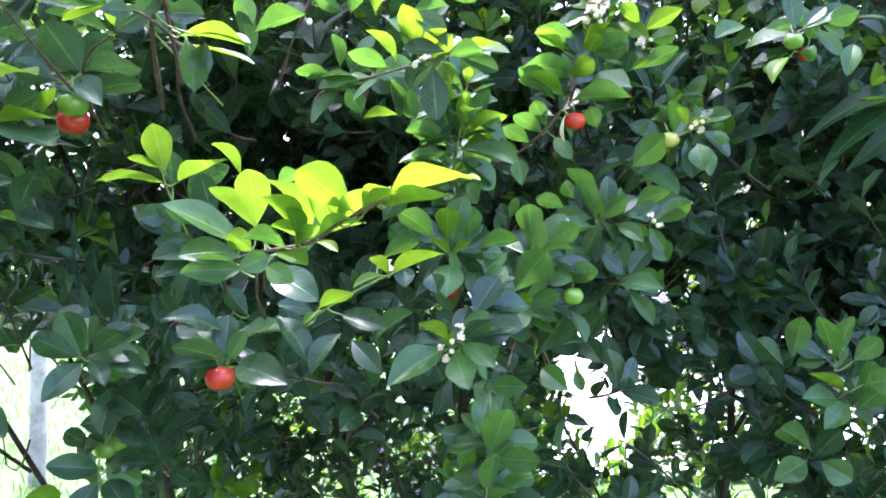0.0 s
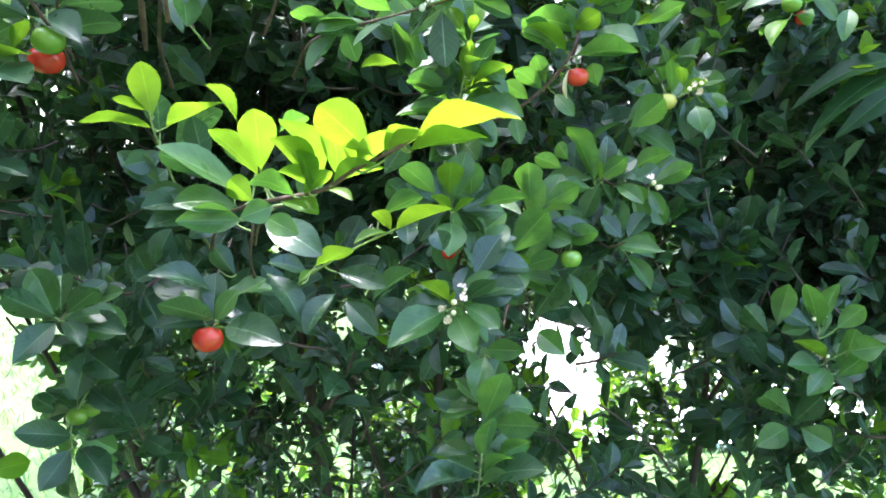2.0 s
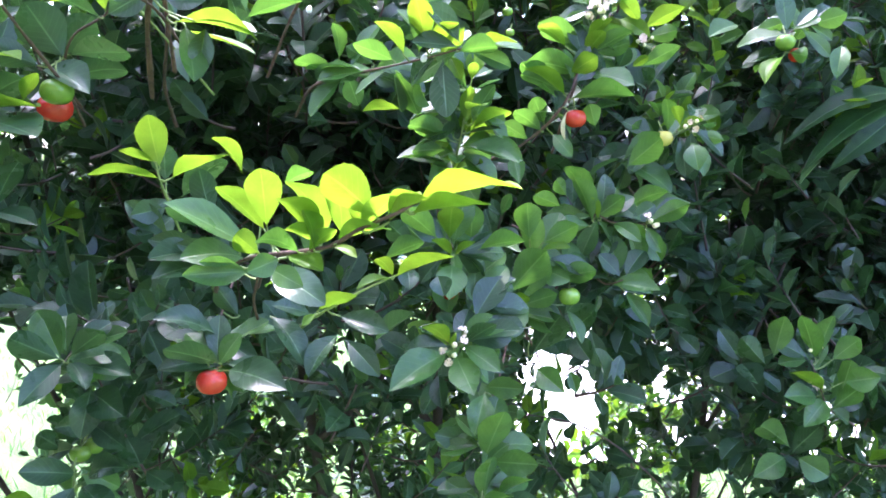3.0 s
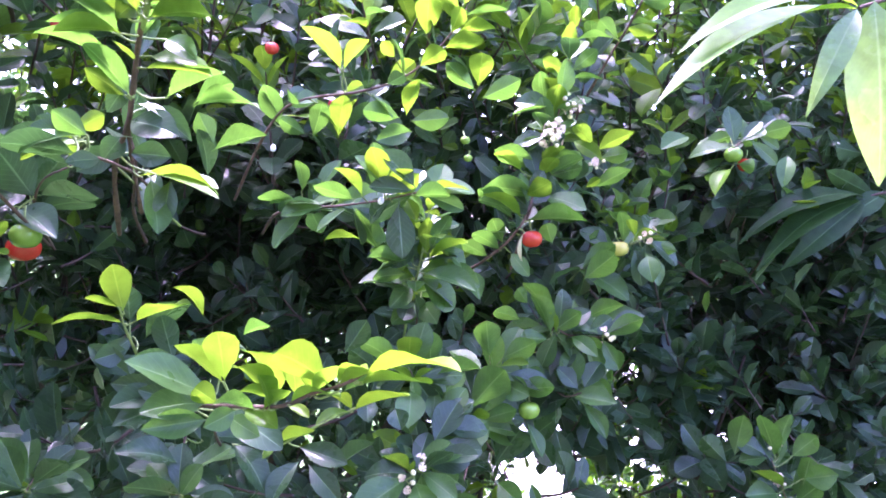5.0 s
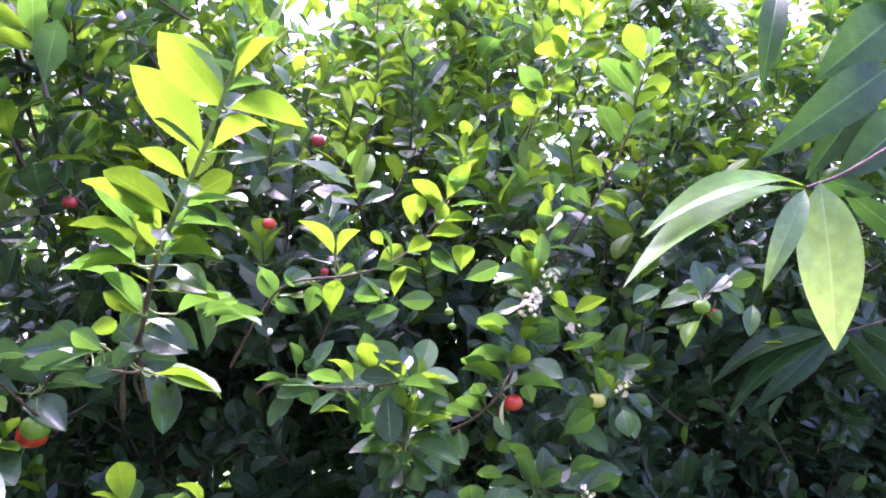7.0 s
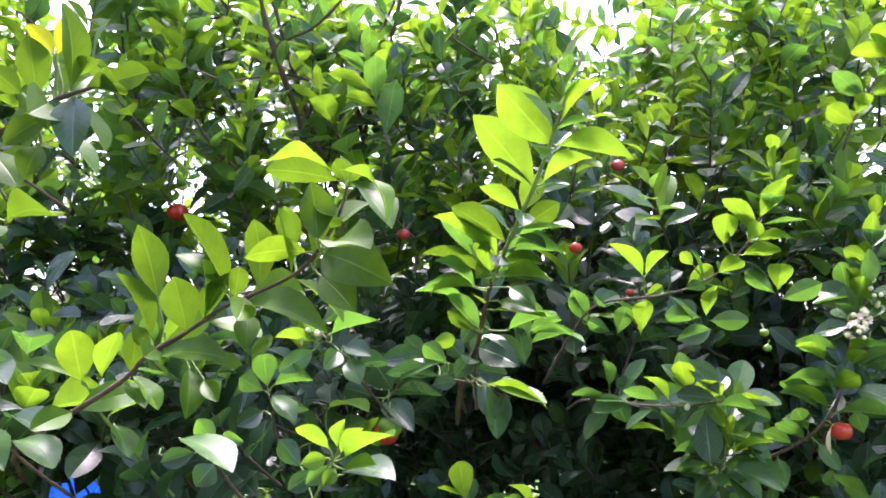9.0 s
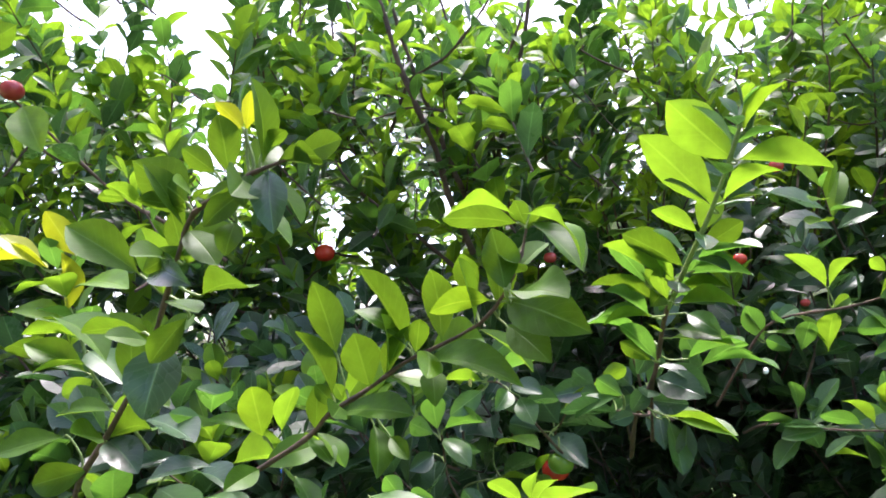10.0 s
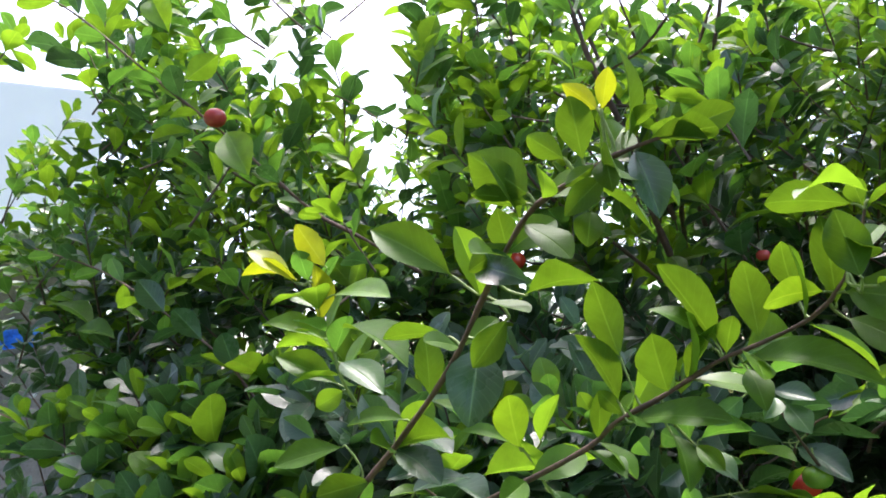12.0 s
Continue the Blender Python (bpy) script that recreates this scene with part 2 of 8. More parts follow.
# ---- foliage that fills the bush ----
def sprays(rng, tips, dirs, lengths, leaf_len, spacing=0.017, young=None, up=0.3, rise=0.5):
    """Shoots that bend upwards to their tips, and their opposite pairs of leaves, each pair at right angles to the last. Returns leaf arrays and twig arrays."""
    n = len(tips)
    dirs = unit(dirs)
    k = 6
    s = np.linspace(0, 1, k)
    start = tips - dirs * lengths[:, None]
    bend = rng.uniform(0.3, 1.0, n) * rise * lengths * (1 - np.abs(dirs[:, 2])) * 0.5
    paths = start[:, None] + (tips - start)[:, None] * s[None, :, None]
    paths[..., 2] -= bend[:, None] * np.sin(s * np.pi)[None]
    rad = np.linspace(0.0018, 0.0008, k)[None] * rng.uniform(0.8, 1.3, (n, 1))
    base, axis, norm, size, age = [], [], [], [], []
    pairs = np.maximum((lengths / spacing).astype(int), 2)
    spin = rng.uniform(0, np.pi, n)
    fresh = rng.random(n) < young
    for i in range(n):
        step = spacing * rng.uniform(0.8, 1.3)
        f = 1 - np.arange(pairs[i]) * step / lengths[i]
        f = f[f > -0.02]
        f = f[rng.random(len(f)) > np.where(f < 0.5, 0.3, 0.04)]
        pos = start[i] + (tips[i] - start[i]) * f[:, None]
        pos[:, 2] -= bend[i] * np.sin(f * np.pi)
        d = unit((tips[i] - start[i])[None] / lengths[i] - np.array([[0, 0, 1.0]]) * (bend[i] / lengths[i] * np.pi * np.cos(f * np.pi))[:, None])
        r = unit(np.cross(d, (0.3, 0.1, 1.0)))
        r2 = np.cross(d, r)
        end = np.arange(len(f)) == 0
        for h in (0, np.pi):
            th = spin[i] + np.arange(len(f)) * (np.pi / 2) + h + rng.normal(0, 0.25, len(f))
            rad_dir = r * np.cos(th)[:, None] + r2 * np.sin(th)[:, None]
            open_angle = np.radians(np.where(end, 22, np.interp(f, (0.3, 0.95), (62, 42))) + rng.normal(0, 9, len(f)))[:, None]
            ax = d * np.cos(open_angle) + rad_dir * np.sin(open_angle)
            ax[:, 2] += rng.normal(0.0, 0.10, len(f))
            nm = d * np.sin(open_angle) - rad_dir * np.cos(open_angle) + np.array([0, 0, up]) + rng.normal(0, 0.16, (len(f), 3))
            sz = leaf_len[i] * np.where(end, 0.62, 1.0) * rng.uniform(0.7, 1.15, len(f))
            base.append(pos), axis.append(ax), norm.append(nm), size.append(sz)
            age.append(np.where((f > 0.8 - 0.7 * young[i]) & fresh[i], 1, 0) + np.where(end, 0.15, 0.0) + rng.uniform(-0.25, 0.25, len(f)))
    return [np.concatenate(x) for x in (base, axis, norm, size, age)], (paths, rad)


def foliage_mesh(name, rng, leaves, stations, across, mats, ratio=0.54):
    base, axis, norm, size, age = leaves
    n = len(base)
    width = size * rng.normal(ratio, 0.06, n)
    v, q, uv = blades(base, axis, norm, size, width, rng.uniform(0.12, 0.5, n), rng.normal(0.14, 0.10, n), rng.uniform(0.0, 0.06, n), stations, across)
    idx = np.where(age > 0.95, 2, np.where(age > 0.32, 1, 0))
    per = (len(stations) - 1) * (across - 1)
    return np_mesh(name, v, q, uv, mats, np.repeat(idx, per), crease=across)


# ---- ground and distance ----
def ground_material():
    m, n, l, p = nodes_of("lawn")
    f = noise_fac(n, l, 1.3, 5)
    g = noise_fac(n, l, 90, 4)
    col = ramp(n, l, f, (0.3, (0.055, 0.110, 0.022)), (0.55, (0.085, 0.155, 0.032)), (0.75, (0.13, 0.165, 0.06)))
    col = mixcol(n, l, 1.0, col, ramp(n, l, g, (0.25, (0.6, 0.6, 0.6)), (0.75, (1.3, 1.3, 1.2))), "MULTIPLY")
    l.new(col, p.inputs["Base Color"])
    p.inputs["Roughness"].default_value = 0.95
    bump = n.new("ShaderNodeBump")
    bump.inputs["Strength"].default_value, bump.inputs["Distance"].default_value = 0.8, 0.03
    l.new(g, bump.inputs["Height"])
    l.new(bump.outputs[0], p.inputs["Normal"])
    return m


def grid_sheet(name, xs, ys, height, material, label, category):
    bm = bmesh.new()
    rows = [[bm.verts.new((x, y, height(x, y))) for x in xs] for y in ys]
    for a, b in zip(rows, rows[1:]):
        for i in range(len(xs) - 1):
            bm.faces.new((a[i], a[i + 1], b[i + 1], b[i]))
    ob = part(name, bm, material)
    return tagged(ob, label, category, kind="structure")


def lawn_height(x, y):
    return 0.03 * noise.noise(Vector((x * 0.7, y * 0.7, 0))) if abs(x) < 20 and abs(y) < 20 else 0.0


spread = sorted(set([-1500, -400, -120, -50, -25] + [i * 0.5 for i in range(-32, 33)] + [25, 50, 120, 400, 1500]))
grid_sheet("ground", spread, spread, lawn_height, ground_material(), "sunlit green lawn under and behind the bush", "lawn")
M_CONC = plain_material("pale_concrete", (0.50, 0.47, 0.42), (0.66, 0.63, 0.58), 3.0, 0.9, 0, 0.4, 70)
grid_sheet("pavement", [0.3 + 0.35 * i for i in range(20)], [3.9 + 0.5 * i for i in range(14)], lambda x, y: 0.055 + 0.004 * noise.noise(Vector((x * 3, y * 3, 4))), M_CONC, "pale bleached concrete yard slab in full sun", "pavement")


# ---- the main bush ----
def front(x, z):
    """How far ahead the leafy face of the bush stands."""
    y = np.interp(x, (-2.2, -1.5, -0.9, -0.5, -0.2, 0.15, 0.5, 1.2), (0.55, 0.5, 0.56, 0.70, 0.80, 0.90, 1.06, 1.2))
    hollow = 0.48 * np.clip(1 - np.abs((x + 0.24) / 0.26) ** 4, 0, 1) * np.clip(1 - np.abs((z - 1.56) / 0.16) ** 4, 0, 1)
    hollow = hollow + 0.1 * np.clip(1 - np.abs((x - 0.55) / 0.24) ** 4, 0, 1) * np.clip(1 - np.abs((z - 1.47) / 0.17) ** 4, 0, 1)
    hollow = np.maximum(hollow, 0.42 * np.clip(1 - np.abs((x + 0.37) / 0.20) ** 4, 0, 1) * np.clip(1 - np.abs((z - 1.76) / 0.21) ** 4, 0, 1))
    return y + hollow + np.interp(x, (-0.85, -0.55), (1.75, 1.0)) * np.interp(z, (1.0, 1.3, 1.6, 1.8, 2.0, 2.2, 2.4, 2.6), (0.12, 0.0, 0.02, 0.02, 0.06, 0.17, 0.33, 0.52))


def top(x, y):
    """Height of the crown."""
    dome = np.interp(x, (-2.2, -1.4, -1.0, -0.75, -0.45, 0.2, 1.2), (2.15, 2.25, 2.38, 2.38, 2.5, 2.6, 2.5)) - 0.15 * np.clip(y - 1.7, 0, 1)
    return np.minimum(dome, 1.70 + np.interp(x, (-0.8, -0.5), (0.56, 0.46)) * np.hypot(x + 0.1, y + 0.1))


def underside(x):
    return np.interp(x, (-2.2, -0.55, -0.38, -0.28, 0.0, 0.1, 0.2, 0.45, 1.2), (1.0, 1.2, 1.26, 1.34, 1.34, 1.2, 1.06, 0.98, 0.95))


def open_to_yard(x, y, z):
    """The gaps between the boughs, low down, through which the yard shows, and the dip in the crown."""
    low = (x / y > 0.145) & (x / y < 0.24) & (z < 1.5 - 0.165 * y) & ((z > 1.5 - 0.28 * y) | (np.sin(x * 29 + z * 23) > 0.1))
    side = (x / y < -0.44) & (z < 1.5 - 0.14 * y) & (y > 0.62)
    reach = np.hypot(x + 0.17, y + 0.1)
    slope = (x + 0.17) / (y + 0.1)
    dip = ((np.abs(slope + 0.79) < 0.075) & (z > 1.69 + 0.24 * reach)) | ((slope < -0.72) & (slope > -1.15) & (z > 1.69 + 0.43 * reach))
    corner = (x / y > 0.36) & (x / y < 0.62) & (z < 1.5 - 0.24 * y) & (np.sin(x * 37) > -0.2)
    rise = (z - 1.5) / y
    window = (y > 0.72) & (np.abs((x + 0.054) / (y + 0.083) + 0.055) < 0.055) & ((z - 1.68) / (y + 0.083) > 0.37) & ((z - 1.68) / (y + 0.083) < 0.50)
    aside, lift = (x + 0.17) / (y + 0.095), (z - 1.69) / np.hypot(x + 0.17, y + 0.095)
    porch = (aside < -1.72) & (aside > -2.2) & (lift > -0.15) & (lift < 0.11) & (np.sin(x * 53) > -0.6)
    blue = (np.abs((x + 0.04) / (y + 0.08) + 0.89) < 0.06) & (np.abs((z - 1.67) / np.hypot(x + 0.04, y + 0.08) + 0.145) < 0.05)
    fringe = (x / y > 0.25) & (x / y < 0.36) & (z < 1.5 - 0.2 * y) & (np.sin(x * 71 + z * 33) > -0.25)
    rift = (z > 1.58) & (np.abs(x - 0.2 + 0.18 * (z - 1.45)) < 0.15) & (np.abs(y - 0.8 - 0.41 * (z - 1.45)) < 0.15) & (np.sin(x * 61 + z * 29 + y * 47) > 0.1)
    glow = (x / y > 0.13) & (x / y < 0.34) & (rise < -0.06) & (rise > -0.34) & (y < 2.2) & (np.sin(x * 43 + z * 37 + y * 5) > -0.1)
    return rift | glow | porch | blue | fringe | window | low | side | dip | corner


rng = np.random.default_rng(7)
bush = tagged(empty("barbados_cherry_bush", (-0.1, 1.5, 0.0)), "dense leafy barbados cherry bush with dark glossy and young yellow-green leaves", "bush")


def rooted(ob):
    ob.parent = bush
    ob.matrix_parent_inverse = bush.matrix_world.inverted()
    return ob


def scatter(n, x0, x1, z0, z1):
    return rng.uniform(x0, x1, n), rng.uniform(z0, z1, n)


groups = []
# face of the bush
x, z = scatter(2200, -1.9, 1.4, 0.95, 2.6)
y = front(x, z) + rng.exponential(0.13, len(x)) - 0.01
lump = np.array([noise.noise(Vector((a * 4.0, b * 4.0, c * 4.0 + 3))) for a, b, c in zip(x, y, z)])
keep = (rng.random(len(x)) < np.interp(z, (1.8, 2.0), (1.0, 0.92))) & (z > underside(x) + 0.1 * lump) & (z < top(x, y)) & (lump > -0.42) & ~(open_to_yard(x, y, z) & (rng.random(len(x)) < 0.9))
x, y, z, lump = x[keep], y[keep] - 0.05 * lump[keep], z[keep], lump[keep]
d = np.stack([rng.normal(-0.05, 0.38, len(x)), -0.65 + rng.normal(0, 0.28, len(x)), np.interp(z, (1.1, 1.4, 1.65, 2.0), (0.2, 0.4, 0.6, 0.8)) + rng.normal(0, 0.28, len(x))], 1)
# young share follows height, and is raised by x where the face looks better lit
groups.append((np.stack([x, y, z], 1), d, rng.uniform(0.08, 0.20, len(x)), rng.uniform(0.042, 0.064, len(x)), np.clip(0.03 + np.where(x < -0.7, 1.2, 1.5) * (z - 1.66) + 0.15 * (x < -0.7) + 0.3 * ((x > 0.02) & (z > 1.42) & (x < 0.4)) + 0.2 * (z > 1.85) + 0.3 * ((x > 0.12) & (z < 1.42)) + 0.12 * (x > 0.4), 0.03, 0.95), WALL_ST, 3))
# lobe that reaches out beside the path
x, z = rng.uniform(-1.25, -0.30, 560), rng.uniform(1.15, 1.74, 560)
y = np.interp(x, (-1.25, -0.9, -0.6, -0.30), (0.36, 0.36, 0.40, 0.42)) + rng.exponential(0.09, len(x)) + np.clip(z - 1.60, 0, 1) * 0.9
keep = ((x < -0.42) | (x < -0.37) & (z < 1.46) & (y < 0.45)) & ~(open_to_yard(x, y, z) & (rng.random(len(x)) < 0.9))
x, y, z = x[keep], y[keep], z[keep]
d = np.stack([rng.normal(0.0, 0.45, len(x)), -0.6 + rng.normal(0, 0.3, len(x)), 0.75 + rng.normal(0, 0.3, len(x))], 1)
groups.append((np.stack([x, y, z], 1), d, rng.uniform(0.07, 0.16, len(x)), rng.uniform(0.05, 0.068, len(x)), np.clip(0.35 - 0.4 * (x + 0.6), 0.2, 0.55), MID_ST, 5))
# inside
x, z = scatter(2400, -1.9, 1.4, 1.15, 2.5)
y = front(x, z) + rng.uniform(0.25, 1.0, len(x))
keep = (z > underside(x) + 0.12) & (z < top(x, y)) & (rng.random(len(x)) < np.interp(z, (1.75, 2.0), (1.0, 0.35))) & ~open_to_yard(x, y, z)
keep &= ~((x < -0.75) & (rng.random(len(x)) < 0.72))
x, y, z = x[keep], y[keep], z[keep]
d = rng.normal(0, 0.6, (len(x), 3)) + np.array([0, -0.1, 0.6])
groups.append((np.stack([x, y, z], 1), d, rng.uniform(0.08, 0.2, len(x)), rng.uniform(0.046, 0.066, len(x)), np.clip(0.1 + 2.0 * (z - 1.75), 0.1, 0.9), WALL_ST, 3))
# shaded heart of the bush, its shade put into nearly all-dark leaves
x, z = scatter(1400, -1.6, 1.5, 1.2, 1.82)
y = rng.uniform(1.15, 1.95, len(x))
keep = (z > underside(x) + 0.1) & ~open_to_yard(x, y, z)
keep &= ~((x < -0.75) & (rng.random(len(x)) < 0.72))
x, y, z = x[keep], y[keep], z[keep]
d = rng.normal(0, 0.6, (len(x), 3)) + np.array([0, -0.1, 0.5])
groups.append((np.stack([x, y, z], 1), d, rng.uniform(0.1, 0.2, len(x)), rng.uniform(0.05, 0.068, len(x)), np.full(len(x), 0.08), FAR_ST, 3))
# crown
x, y = rng.uniform(-1.9, 1.4, 260), rng.uniform(0.6, 2.1, 260)
z = top(x, y) - 0.1
keep = (y > front(x, z) - 0.05) & ~open_to_yard(x, y, z)
x, y = x[keep], y[keep]
z = top(x, y) - rng.exponential(0.15, len(x)) + 0.08
d = np.stack([rng.normal(0, 0.35, len(x)), rng.normal(-0.1, 0.35, len(x)), np.full(len(x), 0.9)], 1)
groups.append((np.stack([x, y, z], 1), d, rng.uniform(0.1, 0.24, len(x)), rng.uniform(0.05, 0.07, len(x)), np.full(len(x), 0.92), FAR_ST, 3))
# back of the bush
x, z = scatter(2050, -2.0, 1.6, 0.55, 2.5)
y = 2.05 - rng.exponential(0.12, len(x)) + 0.1 * np.sin(x * 5)
keep = (rng.random(len(x)) < np.interp(z, (0.55, 1.1, 1.4, 2.1, 2.3), (0.5, 0.8, 1.0, 1.0, 0.35))) & ~open_to_yard(x, y, z)
keep &= ~((x < -0.75) & (rng.random(len(x)) < 0.72))
x, y, z = x[keep], y[keep], z[keep]
d = np.stack([rng.normal(0, 0.5, len(x)), 0.5 + rng.normal(0, 0.4, len(x)), 0.6 + rng.normal(0, 0.3, len(x))], 1)
groups.append((np.stack([x, y, z], 1), d, rng.uniform(0.1, 0.2, len(x)), rng.uniform(0.042, 0.058, len(x)), np.clip(0.4 + 1.2 * (z - 1.7), 0.4, 0.95), FAR_ST, 3))
# shaded leaves among the stems, mostly dark green to stand for the shade
x, z = scatter(330, -0.75, 1.3, 0.7, 1.3)
y = rng.uniform(1.0, 1.55, len(x))
keep = ~open_to_yard(x, y, z) & (rng.random(len(x)) < np.interp(z, (0.7, 1.2), (0.5, 1.0)))
x, y, z = x[keep], y[keep], z[keep]
d = np.stack([rng.normal(0, 0.6, len(x)), rng.normal(-0.2, 0.6, len(x)), 0.4 + rng.normal(0, 0.4, len(x))], 1)
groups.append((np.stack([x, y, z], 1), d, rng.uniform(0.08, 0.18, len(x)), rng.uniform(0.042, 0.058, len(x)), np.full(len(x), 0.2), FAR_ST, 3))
# shaded leaves under the tall shoot, dark leaf colour carries the shade
x, z = scatter(16, -0.46, -0.04, 1.47, 1.68)
y = rng.uniform(1.05, 1.2, len(x))
d = rng.normal(0, 0.5, (len(x), 3)) + np.array([0, -0.3, 0.3])
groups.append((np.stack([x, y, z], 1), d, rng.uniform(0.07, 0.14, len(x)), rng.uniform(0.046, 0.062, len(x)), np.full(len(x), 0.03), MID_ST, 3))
# airy shoots of the left-hand bough
x, y = rng.uniform(-1.6, -0.62, 170), rng.uniform(0.5, 1.0, 170)
z = rng.uniform(1.8, 2.42, len(x))
keep = ~open_to_yard(x, y, z)
x, y, z = x[keep], y[keep], z[keep]
d = np.stack([rng.normal(0, 0.6, len(x)), rng.normal(-0.2, 0.5, len(x)), np.full(len(x), 0.8)], 1)
groups.append((np.stack([x, y, z], 1), d, rng.uniform(0.10, 0.22, len(x)), rng.uniform(0.046, 0.062, len(x)), np.full(len(x), 0.85), MID_ST, 5))
# tall thin shoots above it
x, y, z = rng.uniform(-1.7, -0.62, 45), rng.uniform(0.7, 1.3, 45), rng.uniform(2.3, 2.7, 45)
keep = ~open_to_yard(x, y, z)
x, y, z = x[keep], y[keep], z[keep]
d = np.stack([rng.normal(0, 0.25, len(x)), rng.normal(0, 0.25, len(x)), np.full(len(x), 0.9)], 1)
groups.append((np.stack([x, y, z], 1), d, rng.uniform(0.2, 0.42, len(x)), rng.uniform(0.046, 0.06, len(x)), np.full(len(x), 0.75), MID_ST, 3))
# low skirt behind the stems, with an opening on each side
x, z = scatter(1350, -0.98, 1.5, 0.25, 1.3)
y = 1.75 + rng.normal(0, 0.22, len(x))
keep = ~(open_to_yard(x, y, z) & (rng.random(len(x)) < 0.85)) & (rng.random(len(x)) < np.interp(z, (0.3, 0.7, 1.1), (0.55, 0.85, 1.0)) * np.where(x > 0.2, 0.62, 1.0))
x, y, z = x[keep], y[keep], z[keep]
d = np.stack([rng.normal(0, 0.6, len(x)), rng.normal(0, 0.6, len(x)), 0.5 + rng.normal(0, 0.4, len(x))], 1)
groups.append((np.stack([x, y, z], 1), d, rng.uniform(0.08, 0.18, len(x)), rng.uniform(0.036, 0.052, len(x)), np.full(len(x), 0.45), FAR_ST, 3))

# sunlit growth behind, low over the lawn, sunlight put into its bright leaf mix
x, z = scatter(520, -0.95, 1.9, 0.2, 1.12)
y = 2.45 + rng.normal(0, 0.16, len(x))
keep = ~(open_to_yard(x, y, z) & (rng.random(len(x)) < 0.85)) & (rng.random(len(x)) < np.interp(z, (0.2, 0.6, 1.1), (1.0, 0.8, 0.35)))
x, y, z = x[keep], y[keep], z[keep]
d = np.stack([rng.normal(0, 0.6, len(x)), 0.3 + rng.normal(0, 0.5, len(x)), 0.7 + rng.normal(0, 0.4, len(x))], 1)
groups.append((np.stack([x, y, z], 1), d, rng.uniform(0.1, 0.2, len(x)), rng.uniform(0.042, 0.06, len(x)), np.full(len(x), 0.9), FAR_ST, 3))

# the same, seen between the stems
x, z = scatter(230, 0.22, 1.0, 0.7, 1.42)
y = 2.42 + rng.normal(0, 0.1, len(x))
keep = ~((x / y > 0.125) & (x / y < 0.25) & (z < 1.5 - 0.165 * y) & (z > 1.5 - 0.33 * y))
x, y, z = x[keep], y[keep], z[keep]
d = np.stack([rng.normal(0, 0.6, len(x)), 0.2 + rng.normal(0, 0.5, len(x)), 0.7 + rng.normal(0, 0.4, len(x))], 1)
groups.append((np.stack([x, y, z], 1), d, rng.uniform(0.1, 0.2, len(x)), rng.uniform(0.042, 0.06, len(x)), np.full(len(x), 0.9), FAR_ST, 3))
# upper boughs behind
x, z = scatter(240, -0.62, 0.2, 1.9, 2.4)
y = rng.uniform(1.2, 1.8, len(x))
keep = ~open_to_yard(x, y, z) & (z < top(x, y))
x, y, z = x[keep], y[keep], z[keep]
d = rng.normal(0, 0.5, (len(x), 3)) + np.array([0, -0.2, 0.6])
groups.append((np.stack([x, y, z], 1), d, rng.uniform(0.1, 0.22, len(x)), rng.uniform(0.046, 0.064, len(x)), np.full(len(x), 0.9), FAR_ST, 3))

# where the cherries hang: place, radius, ripeness
CHERRIES = (
    ((-0.193, 0.671, 1.351), 0.0129, "red"),
    ((-0.311, 0.668, 1.577), 0.0136, "red"),
    ((-0.296, 0.640, 1.587), 0.0125, "green"),
    ((0.140, 0.797, 1.583), 0.0110, "red"),
    ((0.269, 0.912, 1.571), 0.0113, "turning"),
    ((0.137, 0.799, 1.403), 0.0112, "green"),
    ((0.428, 0.948, 1.689), 0.0116, "green"),
    ((0.457, 0.975, 1.679), 0.0105, "red"),
    ((0.012, 0.745, 1.415), 0.0088, "red"),
    ((-0.362, 0.806, 1.243), 0.0109, "green"),
    ((-0.352, 0.815, 1.248), 0.0104, "green"),
    ((0.074, 0.800, 1.667), 0.0046, "green"),
    ((-0.131, 0.827, 1.785), 0.0076, "red"),
    ((-0.084, 0.930, 1.907), 0.0090, "dark"),
    ((-0.354, 0.840, 1.811), 0.0082, "dark"),
    ((-0.070, 0.860, 1.733), 0.0053, "dark"),
    ((0.069, 0.780, 1.683), 0.0049, "green"),
    ((-0.645, 0.769, 1.840), 0.0138, "red"),
    ((-0.928, 0.512, 2.046), 0.0147, "dark"),
)


def before_cherry(p):
    """Leaves that would hang right in front of a cherry on the side of the path."""
    hidden = np.zeros(len(p), bool)
    for place, radius, ripe in CHERRIES:
        c = np.array(place)
        way = np.array([-0.02, 0.0, np.interp(c[2], (1.3, 1.75), (1.48, 1.66))]) - c
        reach = np.linalg.norm(way)
        way = way / reach
        along = (p - c) @ way
        off = np.linalg.norm(p - c - along[:, None] * way, axis=1)
        hidden |= (along > -0.01) & (off < (radius + 0.016) * (1 - np.clip(along / reach, 0, 0.8)))
    return hidden


# small holes right through the bush: slope across, slope up, size
SPECKS = ((0.380, 0.010, 0.019), (0.444, 0.021, 0.013), (0.433, -0.040, 0.013), (0.335, 0.014, 0.010), (0.478, 0.060, 0.012), (0.459, 0.085, 0.014), (0.395, -0.032, 0.012),
          (0.523, 0.042, 0.013), (0.545, -0.012, 0.011), (0.275, -0.130, 0.014), (0.500, 0.000, 0.010), (-0.215, 0.160, 0.011), (-0.225, 0.090, 0.012), (0.030, 0.150, 0.009))


